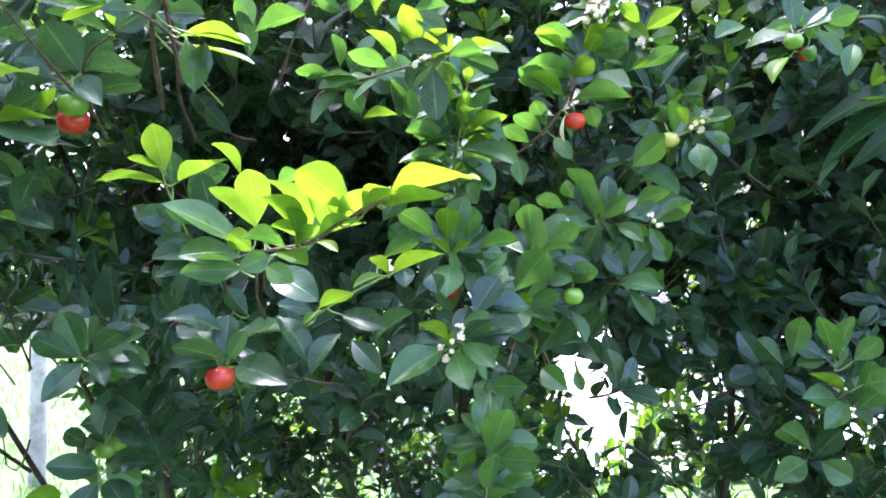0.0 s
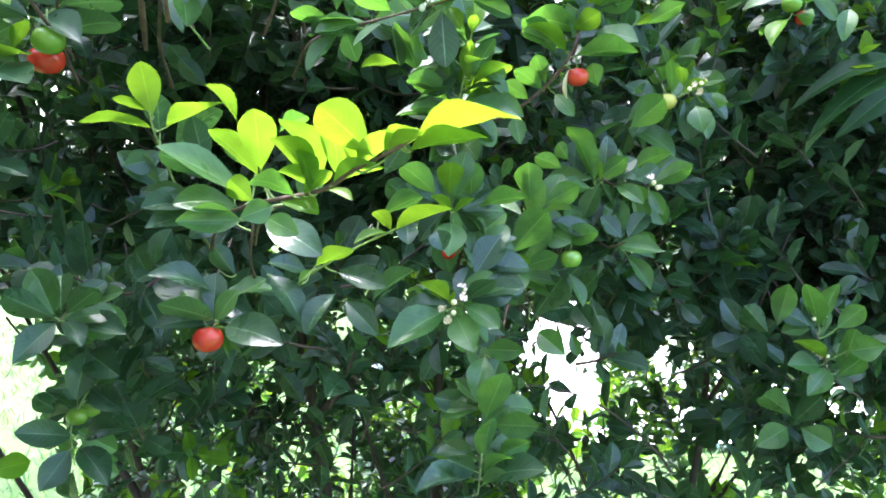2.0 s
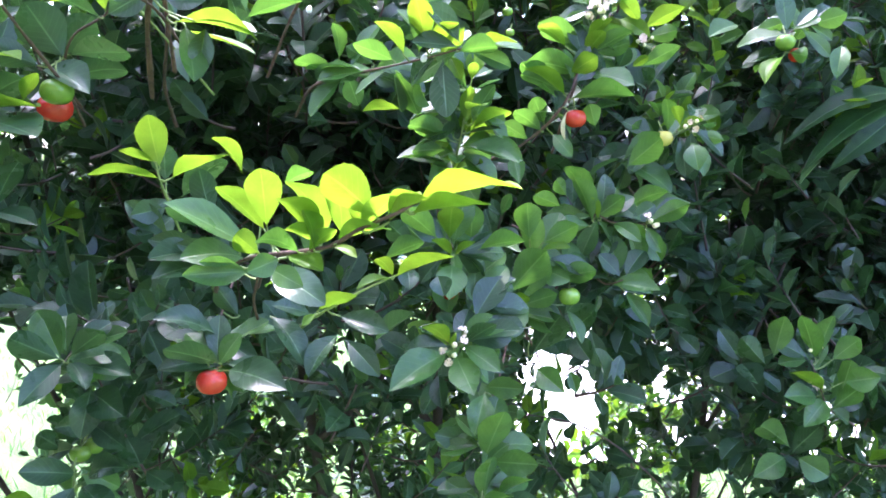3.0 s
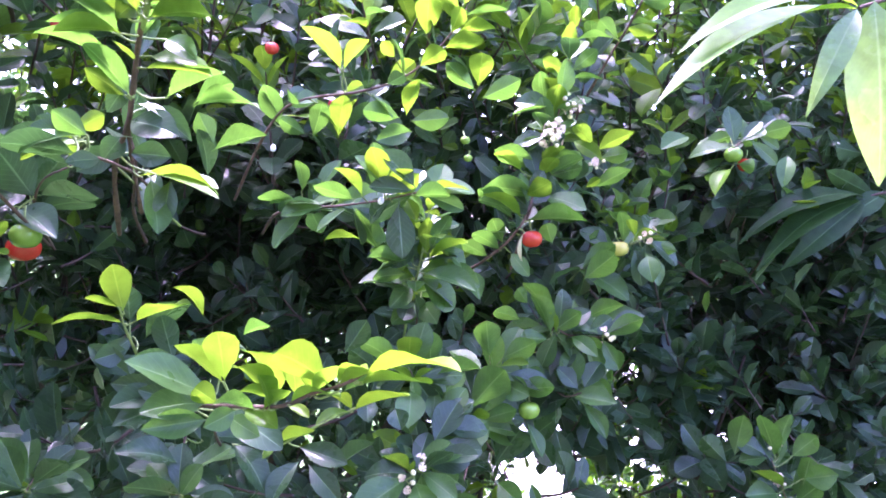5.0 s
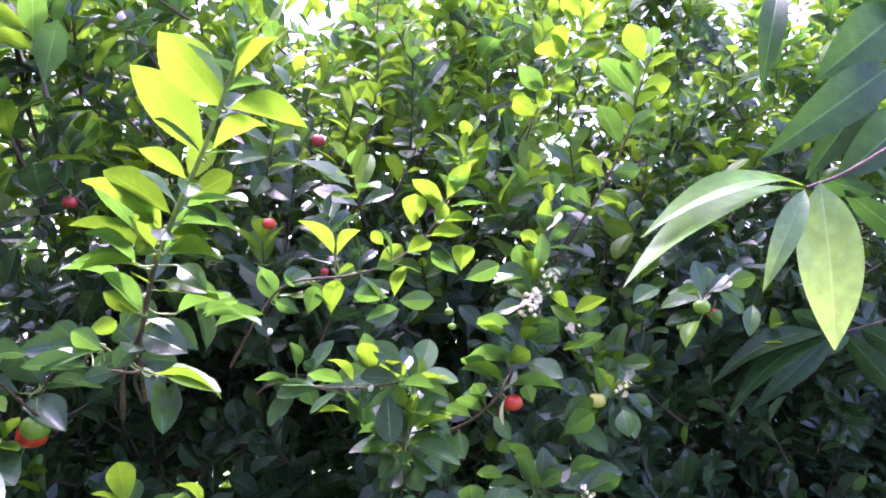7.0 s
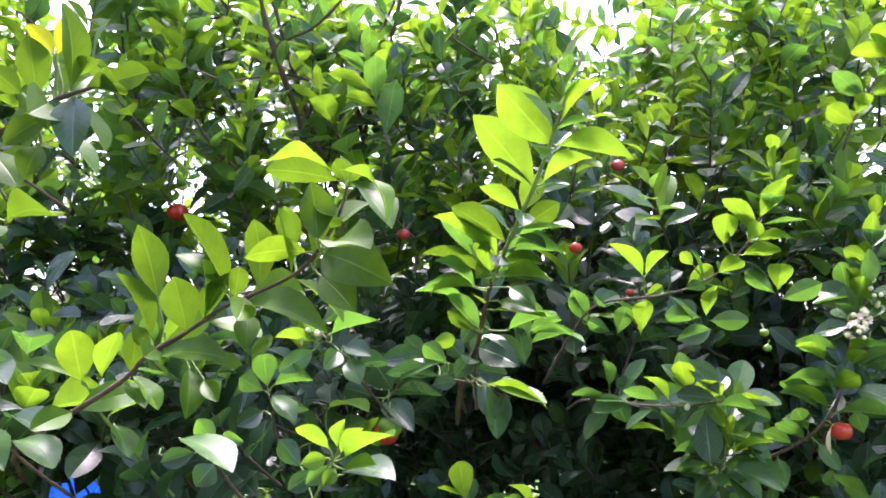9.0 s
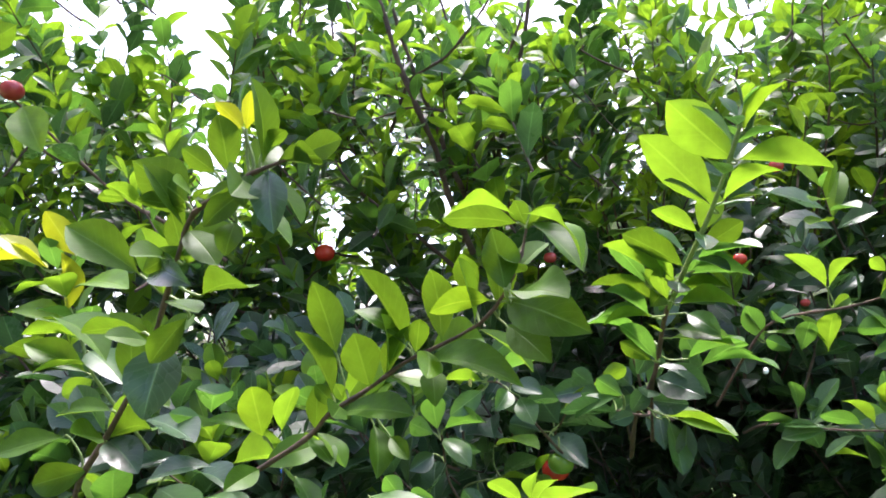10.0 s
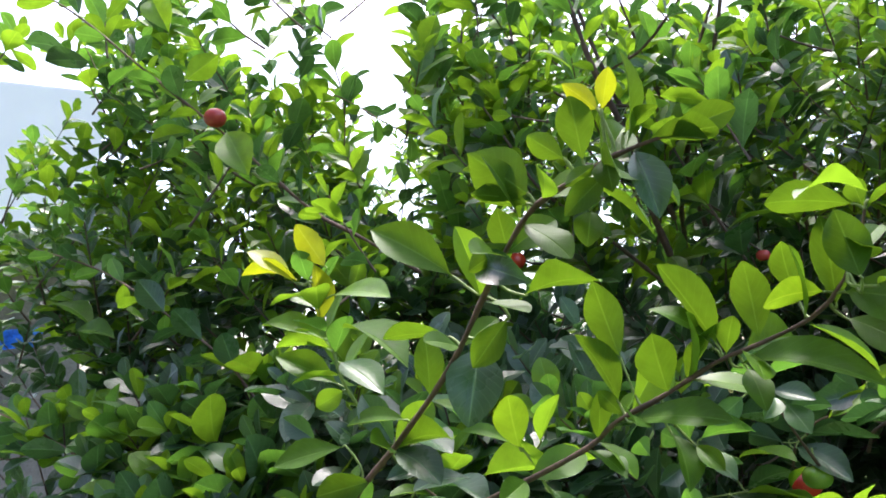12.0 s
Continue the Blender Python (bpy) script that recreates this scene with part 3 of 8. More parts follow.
def clear_core(p):
    """The middle of the larger gaps, into which no leaf reaches."""
    x, y, z = p.T
    rise = (z - 1.5) / y
    yard = (x / y > 0.16) & (x / y < 0.235) & (rise < -0.172) & ((rise > -0.235) | (np.sin(x * 23 + z * 19) > 0.35)) & (y > 1.2) & (y < 2.25)
    lawn = (x / y < -0.52) & (rise < -0.18) & (y > 0.75) & (np.sin(x * 31 + z * 23) > -0.75)
    aside, lift = (x + 0.17) / (y + 0.1), (z - 1.69) / np.hypot(x + 0.17, y + 0.1)
    sky_dip = (np.abs(aside + 0.79) < 0.05) & (lift > 0.26) & (np.sin(x * 29 + z * 37) > -0.8)
    sunny = (x / y > 0.25) & (x / y < 0.33) & (rise < -0.07) & (rise > -0.26) & (y < 2.2) & (np.sin(x * 37 + z * 29 + y * 11) > -0.35)
    across, up = (x - 0.015) / (y - 0.02), (z - 1.502) / (y - 0.02)
    specks = np.zeros(len(p), bool)
    for a, b, r in SPECKS:
        specks |= np.hypot(across - a, up - b) < r
    blue = np.hypot((x + 0.037) / (y + 0.078) + 0.875, ((z - 1.667) / (y + 0.078) + 0.235) * 1.3) < 0.05
    return yard | lawn | sky_dip | sunny | blue | (specks & (y > 0.85))


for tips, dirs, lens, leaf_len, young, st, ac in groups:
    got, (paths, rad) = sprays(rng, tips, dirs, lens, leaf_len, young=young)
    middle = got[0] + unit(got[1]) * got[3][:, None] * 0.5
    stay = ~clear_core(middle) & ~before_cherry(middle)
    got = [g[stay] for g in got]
    me = foliage_mesh("foliage", rng, got, st, ac, (M_DARKLEAF, M_MID, M_NEW))
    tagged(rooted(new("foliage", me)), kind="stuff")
    v, q = tubes(paths, rad, 4)
    tagged(rooted(new("branchwork", np_mesh("branchwork", v, q, mats=(M_DARKTWIG,)))), kind="stuff")

# stems from the ground
for i, (foot, mid, end, r) in enumerate((
        ((-0.22, 1.45, 0), (-0.40, 1.25, 0.75), (-0.75, 0.95, 1.95), 0.016),
        ((-0.12, 1.50, 0), (-0.16, 1.35, 0.8), (-0.45, 1.05, 2.3), 0.018),
        ((-0.05, 1.55, 0), (0.02, 1.40, 0.8), (-0.05, 1.20, 2.4), 0.020),
        ((0.06, 1.48, 0), (0.46, 1.36, 0.8), (0.52, 1.15, 2.2), 0.013),
        ((0.08, 1.58, 0), (0.64, 1.62, 0.8), (0.98, 1.40, 2.1), 0.012),
        ((-0.30, 1.55, 0), (-0.70, 1.45, 0.8), (-1.25, 0.95, 1.9), 0.009),
        ((-0.15, 1.62, 0), (-0.25, 1.75, 0.9), (-0.30, 1.70, 2.3), 0.016),
        ((0.10, 1.65, 0), (0.20, 1.85, 0.9), (0.40, 1.75, 2.2), 0.014))):
    end = (end[0], end[1] + 0.3, end[2])
    fork = np.random.default_rng(i)
    for h in (0.45, 0.6, 0.75):
        p = smooth_path((foot, mid, end), 21)[int(h * 20)]
        q = p + np.array([fork.uniform(-0.3, 0.3), fork.uniform(-0.25, 0.15), fork.uniform(0.25, 0.5)])
        rooted(stick("branch", (p, (p + q) / 2 + np.array([0, 0, -0.03]), q), r * 0.42, 0.002, M_BARK, None, 14, 6, knots=0.15, seed=i))
    rooted(stick("stem", (foot, mid, ((mid[0] + end[0]) / 2 + 0.03, (mid[1] + end[1]) / 2, (mid[2] + end[2]) / 2), end), r * 0.72, 0.0028, M_BARK, None, 22, 8, knots=0.12, seed=i))


# ---- twigs that stand out of the bush, leaf by leaf ----
lrng = np.random.default_rng(21)


TWIG_LINES = {}


def twig(points, r0, r1, material):
    a, b = np.array(points[0]), np.array(points[1])
    inward = a + unit((a - b)[None])[0] * 0.06 + np.array([0, 0.04, -0.015])
    points = (tuple(inward), *points)
    ob = rooted(stick("twig", points, r0 * 0.6, r1 * 0.6, material, None, 28, 7, knots=0.35))
    TWIG_LINES[ob.name] = smooth_path(points, 60)
    return ob


def one_blade(name, b, t, width, normal, material, parent, arch, fold, wave, widest, stalk, stations=NEAR_ST, across=5, tip_power=0.6, foot=0.85):
    b, t = np.array(b, float), np.array(t, float)
    ax, n = t - b, np.array(normal, float)
    size = np.linalg.norm(ax)
    v, q, uv = blades(b[None], ax[None], n[None], [size], [width], [fold], [0.0], [wave], stations, across, widest, stalk, tip_power, foot)
    n = n - ax * (n @ ax) / size ** 2
    n /= np.linalg.norm(n)
    s = np.repeat(np.asarray(stations), across)
    v = v + n[None] * (size * arch * 4 * s * (1 - s))[:, None]
    idx, flat = np.zeros(len(q), int), len(q)
    line = TWIG_LINES.get(parent.name)
    if line is not None:
        near = line[np.argmin(np.linalg.norm(line - b, axis=1))]
        gap = np.linalg.norm(near - b)
        if 0.0015 < gap < 0.032:
            # the stalk that joins the blade to its twig
            bend = (near + b) / 2 - ax / size * gap * 0.18 - np.array([0, 0, 0.08 * gap])
            sv, sq = tubes(smooth_path((near, bend, b, b + ax * 0.06), 9)[None], np.linspace(0.0009, 0.0006, 9)[None], 5)
            q = np.vstack([q, sq + len(v)])
            v = np.vstack([v, sv])
            uv = np.vstack([uv, np.full((len(sq) * 4, 2), 0.5)])
            idx = np.concatenate([idx, np.ones(len(sq), int)])
    ob = new(name, np_mesh(name, v, q, uv, (material, M_GREENTWIG), idx, crease=across if len(q) == flat else 0))
    ob.parent = parent
    ob.matrix_parent_inverse = parent.matrix_world.inverted() if parent.parent is None else (parent.parent.matrix_world @ parent.matrix_parent_inverse @ parent.matrix_basis).inverted()
    return ob


def leaf(parent, base, tip, width, normal, material):
    """One leaf of the bush, from its stalk to its tip, upper side along the normal."""
    return one_blade("leaf", base, tip, width, normal, material, parent, lrng.uniform(0.02, 0.13), lrng.uniform(0.2, 0.62), lrng.uniform(0.0, 0.06), lrng.uniform(0.5, 0.62), 0.06, tip_power=lrng.uniform(0.6, 1.0), foot=lrng.uniform(0.75, 1.1))


def leafy(parent, points, pairs, leaf_len, young, mats=None):
    """Opposite pairs of leaves all along a bough, crossing at right angles, as one mesh."""
    path = smooth_path(points, 60)
    f = np.linspace(0.12, 0.99, pairs)
    pos = np.stack([np.interp(f, np.linspace(0, 1, 60), path[:, k]) for k in range(3)], 1)
    d = unit(np.stack([np.interp(f, np.linspace(0, 1, 60), np.gradient(path[:, k])) for k in range(3)], 1))
    r = unit(np.cross(d, (0.2, 0.3, 1.0)))
    r2 = np.cross(d, r)
    got = []
    spin = lrng.uniform(0, 3)
    for h in (0.0, np.pi):
        th = (spin + np.arange(pairs) * np.pi / 2 + h + lrng.normal(0, 0.2, pairs))[:, None]
        out = r * np.cos(th) + r2 * np.sin(th)
        op = np.radians(np.where(f > 0.95, 25, 55) + lrng.normal(0, 8, pairs))[:, None]
        ax = d * np.cos(op) + out * np.sin(op)
        nm = d * np.sin(op) - out * np.cos(op) + np.array([0, 0, 0.4]) + lrng.normal(0, 0.15, (pairs, 3))
        got.append((pos, ax, nm, leaf_len * lrng.uniform(0.75, 1.12, pairs) * np.where(f > 0.95, 0.7, 1.0), np.where(lrng.random(pairs) < young, 1.0, 0.2) + lrng.uniform(-0.25, 0.25, pairs)))
    leaves = [np.concatenate(x) for x in zip(*got)]
    free = ~before_cherry(leaves[0] + unit(leaves[1]) * leaves[3][:, None] * 0.5)
    leaves = [x[free] for x in leaves]
    ob = new("foliage", foliage_mesh("foliage", lrng, leaves, NEAR_ST, 5, mats or (M_DARKLEAF, M_MID, M_NEW)))
    ob.parent = parent
    ob.matrix_parent_inverse = (parent.parent.matrix_world @ parent.matrix_parent_inverse @ parent.matrix_basis).inverted()
    return tagged(ob, kind="stuff")


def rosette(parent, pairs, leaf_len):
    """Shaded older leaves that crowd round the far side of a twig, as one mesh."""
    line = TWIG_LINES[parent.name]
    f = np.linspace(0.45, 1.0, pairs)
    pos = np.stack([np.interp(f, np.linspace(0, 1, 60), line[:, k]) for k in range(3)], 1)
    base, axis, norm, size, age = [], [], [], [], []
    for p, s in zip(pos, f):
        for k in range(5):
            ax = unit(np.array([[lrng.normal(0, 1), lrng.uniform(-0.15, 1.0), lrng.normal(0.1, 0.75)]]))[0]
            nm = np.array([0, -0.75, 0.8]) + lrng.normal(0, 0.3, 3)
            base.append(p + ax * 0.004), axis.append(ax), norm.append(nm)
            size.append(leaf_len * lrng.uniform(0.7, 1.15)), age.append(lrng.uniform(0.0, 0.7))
    leaves = [np.array(x) for x in (base, axis, norm, size, age)]
    free = ~before_cherry(leaves[0] + unit(leaves[1]) * leaves[3][:, None] * 0.5)
    leaves = [x[free] for x in leaves]
    ob = new("foliage", foliage_mesh("foliage", lrng, leaves, NEAR_ST, 5, (M_DARKLEAF, M_MID, M_NEW)))
    ob.parent = parent
    ob.matrix_parent_inverse = (parent.parent.matrix_world @ parent.matrix_parent_inverse @ parent.matrix_basis).inverted()
    return tagged(ob, kind="stuff")


def fruit_material(name, a, b, c):
    m, n, l, p = nodes_of(name)
    col = ramp(n, l, noise_fac(n, l, 70, 3), (0.3, a), (0.6, b), (0.8, c))
    speck = ramp(n, l, noise_fac(n, l, 900, 2), (0.68, (0, 0, 0)), (0.74, (1, 1, 1)))
    l.new(mixcol(n, l, maths(n, l, "MULTIPLY", speck, 0.35), col, tuple(min(1, x * 1.5 + 0.05) for x in c)), p.inputs["Base Color"])
    p.inputs["Roughness"].default_value = 0.2
    p.inputs["Subsurface Weight"].default_value = 0.15
    p.inputs["Subsurface Radius"].default_value = (0.004, 0.002, 0.001)
    return m


M_RED = fruit_material("fruit_red", (0.40, 0.022, 0.014), (0.52, 0.045, 0.018), (0.64, 0.11, 0.03))
M_GREENF = fruit_material("fruit_green", (0.11, 0.22, 0.025), (0.16, 0.29, 0.03), (0.25, 0.36, 0.05))
M_TURN = fruit_material("fruit_turning", (0.45, 0.42, 0.08), (0.52, 0.48, 0.10), (0.6, 0.52, 0.14))
M_DARKF = fruit_material("fruit_dark_red", (0.30, 0.03, 0.03), (0.40, 0.045, 0.04), (0.48, 0.08, 0.06))
M_CALYX = plain_material("calyx", (0.10, 0.17, 0.04), (0.20, 0.26, 0.08), 300, 0.7)
FRUIT_RED = (M_RED, "glossy ripe red cherry hanging from a twig among leaves")
FRUIT_GREEN = (M_GREENF, "glossy unripe green cherry hanging from a twig")
FRUIT_TURNING = (M_TURN, "yellowish half-ripe cherry hanging from a twig")
FRUIT_DARK = (M_DARKF, "dark red cherry hanging half hidden among the upper leaves")


def fruit(centre, r, look_of):
    """A three-lobed cherry with its stalk and calyx."""
    material, label = look_of
    thing = tagged(empty("cherry", centre), label, "cherry", "cherries of the bush")
    bm = bmesh.new()
    bmesh.ops.create_uvsphere(bm, u_segments=24, v_segments=14, radius=r)
    turn = lrng.uniform(0, 2)
    for v in bm.verts:
        th, h = math.atan2(v.co.y, v.co.x), v.co.z / r
        w = 1 + 0.035 * math.cos(3 * th + turn)
        v.co.x, v.co.y = v.co.x * w, v.co.y * w
        v.co.z = v.co.z * 0.9 - r * 0.16 * max(0.0, h) ** 6 + r * 0.07 * max(0.0, -h) ** 8
    part("flesh", bm, material, thing)
    lean = (lrng.uniform(-0.3, 0.3) * r, lrng.uniform(0.0, 0.5) * r)
    v, q = tubes(smooth_path(((0, 0, 0.7 * r), (lean[0], lean[1], 1.2 * r), (lean[0] * 1.5, lean[1] * 2.4, 1.9 * r)), 8)[None], np.linspace(0.0007, 0.0009, 8)[None], 6)
    ob = new("stalk", np_mesh("stalk", v, q, mats=(M_GREENTWIG,)))
    ob.parent = thing
    bm = bmesh.new()
    for k in range(5):
        th = k * 2 * math.pi / 5
        c, s = math.cos(th), math.sin(th)
        pts = [(0.02 * r, -0.08 * r, 0.76 * r), (0.3 * r, 0, 0.80 * r), (0.02 * r, 0.08 * r, 0.76 * r), (0.1 * r, 0, 0.84 * r)]
        vs = [bm.verts.new((x * c - y * s, x * s + y * c, z)) for x, y, z in pts]
        for f in ((0, 1, 3), (1, 2, 3), (2, 0, 3), (0, 2, 1)):
            bm.faces.new([vs[i] for i in f])
    part("calyx", bm, M_CALYX, thing)
    return thing


M_PETAL = plain_material("petal", (0.66, 0.50, 0.36), (0.80, 0.68, 0.50), 200, 0.6)
M_CREAM = plain_material("bud_cream", (0.68, 0.64, 0.34), (0.80, 0.76, 0.48), 200, 0.6)
M_BUD = plain_material("bud_white", (0.74, 0.74, 0.70), (0.84, 0.84, 0.80), 200, 0.5)


def blossom(at, count):
    """A small cluster of stalked buds and crinkled open flowers."""
    bm = bmesh.new()
    mats = [M_PETAL, M_CREAM, M_GREENTWIG]
    for k in range(count * 2):
        d = Vector((lrng.normal(), lrng.normal() - 0.6, lrng.normal() + 0.7)).normalized() * lrng.uniform(0.006, 0.013)
        tip = Vector(at) + d
        v, q = tubes(smooth_path((at, Vector(at) + d * 0.5 + Vector((0, 0, 0.001)), tip), 5)[None], np.full((1, 5), 0.0005), 5)
        vs = [bm.verts.new(x) for x in v]
        for f in q:
            bm.faces.new([vs[i] for i in f]).material_index = 2
        if k % 2:
            got = bmesh.ops.create_icosphere(bm, subdivisions=2, radius=lrng.uniform(0.0019, 0.0029), matrix=Matrix.Translation(tip))
            for f in {f for x in got["verts"] for f in x.link_faces}:
                f.material_index = 1
        else:
            z = d.normalized()
            a = z.orthogonal().normalized()
            b = z.cross(a)
            for j in range(5):
                th = j * 2 * math.pi / 5 + lrng.uniform(-0.2, 0.2)
                out = a * math.cos(th) + b * math.sin(th)
                side = z.cross(out)
                r = lrng.uniform(0.0032, 0.0045)
                rows = []
                for s, w in ((0.0, 0.12), (0.45, 0.22), (0.75, 0.5), (1.0, 0.3)):
                    lift = z * r * (0.25 * s + 0.18 * lrng.uniform(-1, 1) * s)
                    rows.append([bm.verts.new(tip + out * r * s + side * r * w * u + lift + z * r * 0.12 * abs(u)) for u in (-1, 0, 1)])
                for p, q2 in zip(rows, rows[1:]):
                    for i in (0, 1):
                        bm.faces.new((p[i], p[i + 1], q2[i + 1], q2[i]))
    me_ob = part("blossom", bm, None, None, "small pinkish-white blossoms and cream buds")
    for m in mats:
        me_ob.data.materials.append(m)
    return rooted(me_ob)


def bud(at):
    bm = bmesh.new()
    bmesh.ops.create_uvsphere(bm, u_segments=12, v_segments=8, radius=0.0028)
    for v in bm.verts:
        v.co.z *= 1.35 if v.co.z > 0 else 1.0
        v.co.x *= 0.9
    ob = part("bud", bm, M_BUD, None, "white bud")
    ob.matrix_world = pose(*at, lrng.uniform(-50, 50), lrng.uniform(-50, 50), 0)
    return rooted(ob)


# yellow sprig
tw = twig(((-0.169, 0.620, 1.450), (-0.134, 0.558, 1.466), (-0.079, 0.500, 1.477), (-0.055, 0.475, 1.490), (-0.035, 0.455, 1.499), (-0.021, 0.450, 1.507)), .0028, .0014, M_TWIG)
leaf(tw, (-0.043, 0.470, 1.495), (-0.070, 0.430, 1.521), 0.027, (-0.44, 0.69, 0.58), M_YEL)
leaf(tw, (-0.118, 0.530, 1.487), (-0.116, 0.500, 1.525), 0.024, (-0.13, 0.77, 0.62), M_NEW)
leaf(tw, (-0.081, 0.510, 1.479), (-0.095, 0.470, 1.517), 0.028, (0.41, 0.55, 0.72), M_NEW)
leaf(tw, (-0.083, 0.505, 1.481), (-0.100, 0.470, 1.507), 0.023, (0.12, 0.56, 0.82), M_YEL)
leaf(tw, (-0.121, 0.540, 1.485), (-0.148, 0.520, 1.514), 0.022, (0.22, 0.70, 0.68), M_NEW)
leaf(tw, (-0.025, 0.455, 1.500), (0.029, 0.410, 1.513), 0.035, (-0.01, 0.25, 0.97), M_YEL)
leaf(tw, (-0.026, 0.455, 1.499), (0.014, 0.420, 1.505), 0.026, (0.09, 0.26, 0.96), M_YEL)
leaf(tw, (-0.039, 0.460, 1.498), (-0.020, 0.440, 1.510), 0.015, (-0.17, 0.39, 0.91), M_YEL)
leaf(tw, (-0.067, 0.495, 1.484), (-0.068, 0.470, 1.513), 0.019, (0.21, 0.73, 0.64), M_NEW)
leaf(tw, (-0.127, 0.550, 1.469), (-0.138, 0.530, 1.484), 0.017, (-0.68, 0.64, 0.36), M_NEW)
leaf(tw, (-0.081, 0.510, 1.478), (-0.100, 0.490, 1.489), 0.015, (-0.14, 0.58, 0.80), M_NEW)
leaf(tw, (-0.073, 0.500, 1.478), (-0.058, 0.490, 1.472), 0.009, (-0.02, -0.52, 0.85), M_YEL)
leaf(tw, (-0.151, 0.580, 1.481), (-0.189, 0.550, 1.500), 0.026, (-0.24, 0.73, 0.64), M_DARKLEAF)
leaf(tw, (-0.141, 0.570, 1.464), (-0.174, 0.530, 1.468), 0.025, (0.61, -0.46, 0.64), M_MID)
leaf(tw, (-0.165, 0.600, 1.456), (-0.206, 0.570, 1.450), 0.025, (0.33, -0.58, 0.74), M_DARKLEAF)
leaf(tw, (-0.182, 0.620, 1.468), (-0.218, 0.600, 1.475), 0.021, (0.48, -0.87, 0.02), M_DARKLEAF)
leaf(tw, (-0.212, 0.620, 1.498), (-0.230, 0.600, 1.493), 0.019, (0.72, -0.69, 0.11), M_DARKLEAF)
leaf(tw, (-0.202, 0.630, 1.504), (-0.162, 0.610, 1.534), 0.026, (-0.26, 0.60, 0.76), M_DARKLEAF)
leaf(tw, (-0.112, 0.560, 1.515), (-0.090, 0.540, 1.524), 0.015, (0.17, 0.54, 0.82), M_MID)
leaf(tw, (-0.132, 0.600, 1.452), (-0.086, 0.570, 1.431), 0.028, (0.12, -0.80, 0.50), M_DARKLEAF)
leaf(tw, (-0.132, 0.580, 1.489), (-0.146, 0.560, 1.512), 0.017, (-0.52, 0.78, 0.35), M_MID)
leaf(tw, (-0.169, 0.620, 1.454), (-0.185, 0.600, 1.441), 0.017, (0.61, -0.72, 0.32), M_DARKLEAF)

# left sprig
tw = twig(((-0.207, 0.660, 1.466), (-0.207, 0.640, 1.481), (-0.208, 0.620, 1.502), (-0.210, 0.608, 1.518), (-0.211, 0.603, 1.531)), .0022, .0012, M_GREENTWIG)
leaf(tw, (-0.209, 0.605, 1.527), (-0.212, 0.590, 1.565), 0.023, (-0.39, 0.86, 0.31), M_NEW)
leaf(tw, (-0.208, 0.608, 1.519), (-0.252, 0.580, 1.522), 0.025, (-0.10, 0.27, 0.96), M_NEW)
leaf(tw, (-0.212, 0.605, 1.532), (-0.234, 0.595, 1.540), 0.012, (0.02, 0.60, 0.80), M_NEW)
leaf(tw, (-0.203, 0.610, 1.520), (-0.153, 0.580, 1.536), 0.029, (-0.23, 0.12, 0.97), M_NEW)
leaf(tw, (-0.148, 0.600, 1.523), (-0.165, 0.580, 1.548), 0.018, (0.29, 0.64, 0.72), M_NEW)
leaf(tw, (-0.213, 0.630, 1.518), (-0.211, 0.620, 1.547), 0.021, (-0.35, 0.88, 0.33), M_DARKLEAF)
leaf(tw, (-0.211, 0.640, 1.491), (-0.220, 0.620, 1.478), 0.017, (0.70, -0.59, 0.41), M_DARKLEAF)
leaf(tw, (-0.214, 0.640, 1.505), (-0.236, 0.620, 1.487), 0.017, (0.59, -0.79, 0.18), M_DARKLEAF)

# low sprig
tw = twig(((-0.122, 0.700, 1.390), (-0.103, 0.660, 1.408), (-0.068, 0.645, 1.429), (-0.039, 0.640, 1.443), (-0.020, 0.630, 1.452)), .0022, .0012, M_GREENTWIG)
leaf(tw, (-0.039, 0.640, 1.442), (0.007, 0.600, 1.462), 0.031, (-0.09, 0.36, 0.93), M_YEL)
leaf(tw, (-0.039, 0.640, 1.442), (-0.052, 0.620, 1.459), 0.014, (-0.03, 0.65, 0.76), M_YEL)
leaf(tw, (-0.049, 0.660, 1.453), (-0.015, 0.640, 1.470), 0.021, (0.13, 0.76, 0.63), M_MID)
leaf(tw, (-0.039, 0.640, 1.441), (-0.068, 0.630, 1.433), 0.016, (-0.14, -0.32, 0.94), M_NEW)
leaf(tw, (-0.102, 0.655, 1.413), (-0.068, 0.630, 1.429), 0.022, (0.02, 0.56, 0.83), M_NEW)
leaf(tw, (-0.104, 0.660, 1.410), (-0.114, 0.650, 1.401), 0.008, (0.16, -0.74, 0.65), M_NEW)
leaf(tw, (-0.085, 0.660, 1.408), (-0.043, 0.640, 1.398), 0.023, (-0.24, -0.78, 0.57), M_DARKLEAF)
leaf(tw, (-0.057, 0.680, 1.381), (-0.021, 0.660, 1.409), 0.024, (-0.17, 0.68, 0.71), M_DARKLEAF)
leaf(tw, (-0.088, 0.700, 1.385), (-0.112, 0.670, 1.354), 0.024, (-0.20, -0.63, 0.75), M_DARKLEAF)
leaf(tw, (-0.148, 0.700, 1.401), (-0.117, 0.680, 1.362), 0.027, (0.46, -0.59, 0.66), M_DARKLEAF)
leaf(tw, (-0.084, 0.720, 1.375), (-0.053, 0.700, 1.346), 0.023, (-0.07, -0.85, 0.52), M_DARKLEAF)
leaf(tw, (-0.028, 0.660, 1.449), (-0.026, 0.640, 1.432), 0.018, (-0.00, -0.63, 0.78), M_DARKLEAF)
leaf(tw, (-0.112, 0.700, 1.402), (-0.143, 0.680, 1.414), 0.019, (0.59, -0.60, 0.55), M_DARKLEAF)

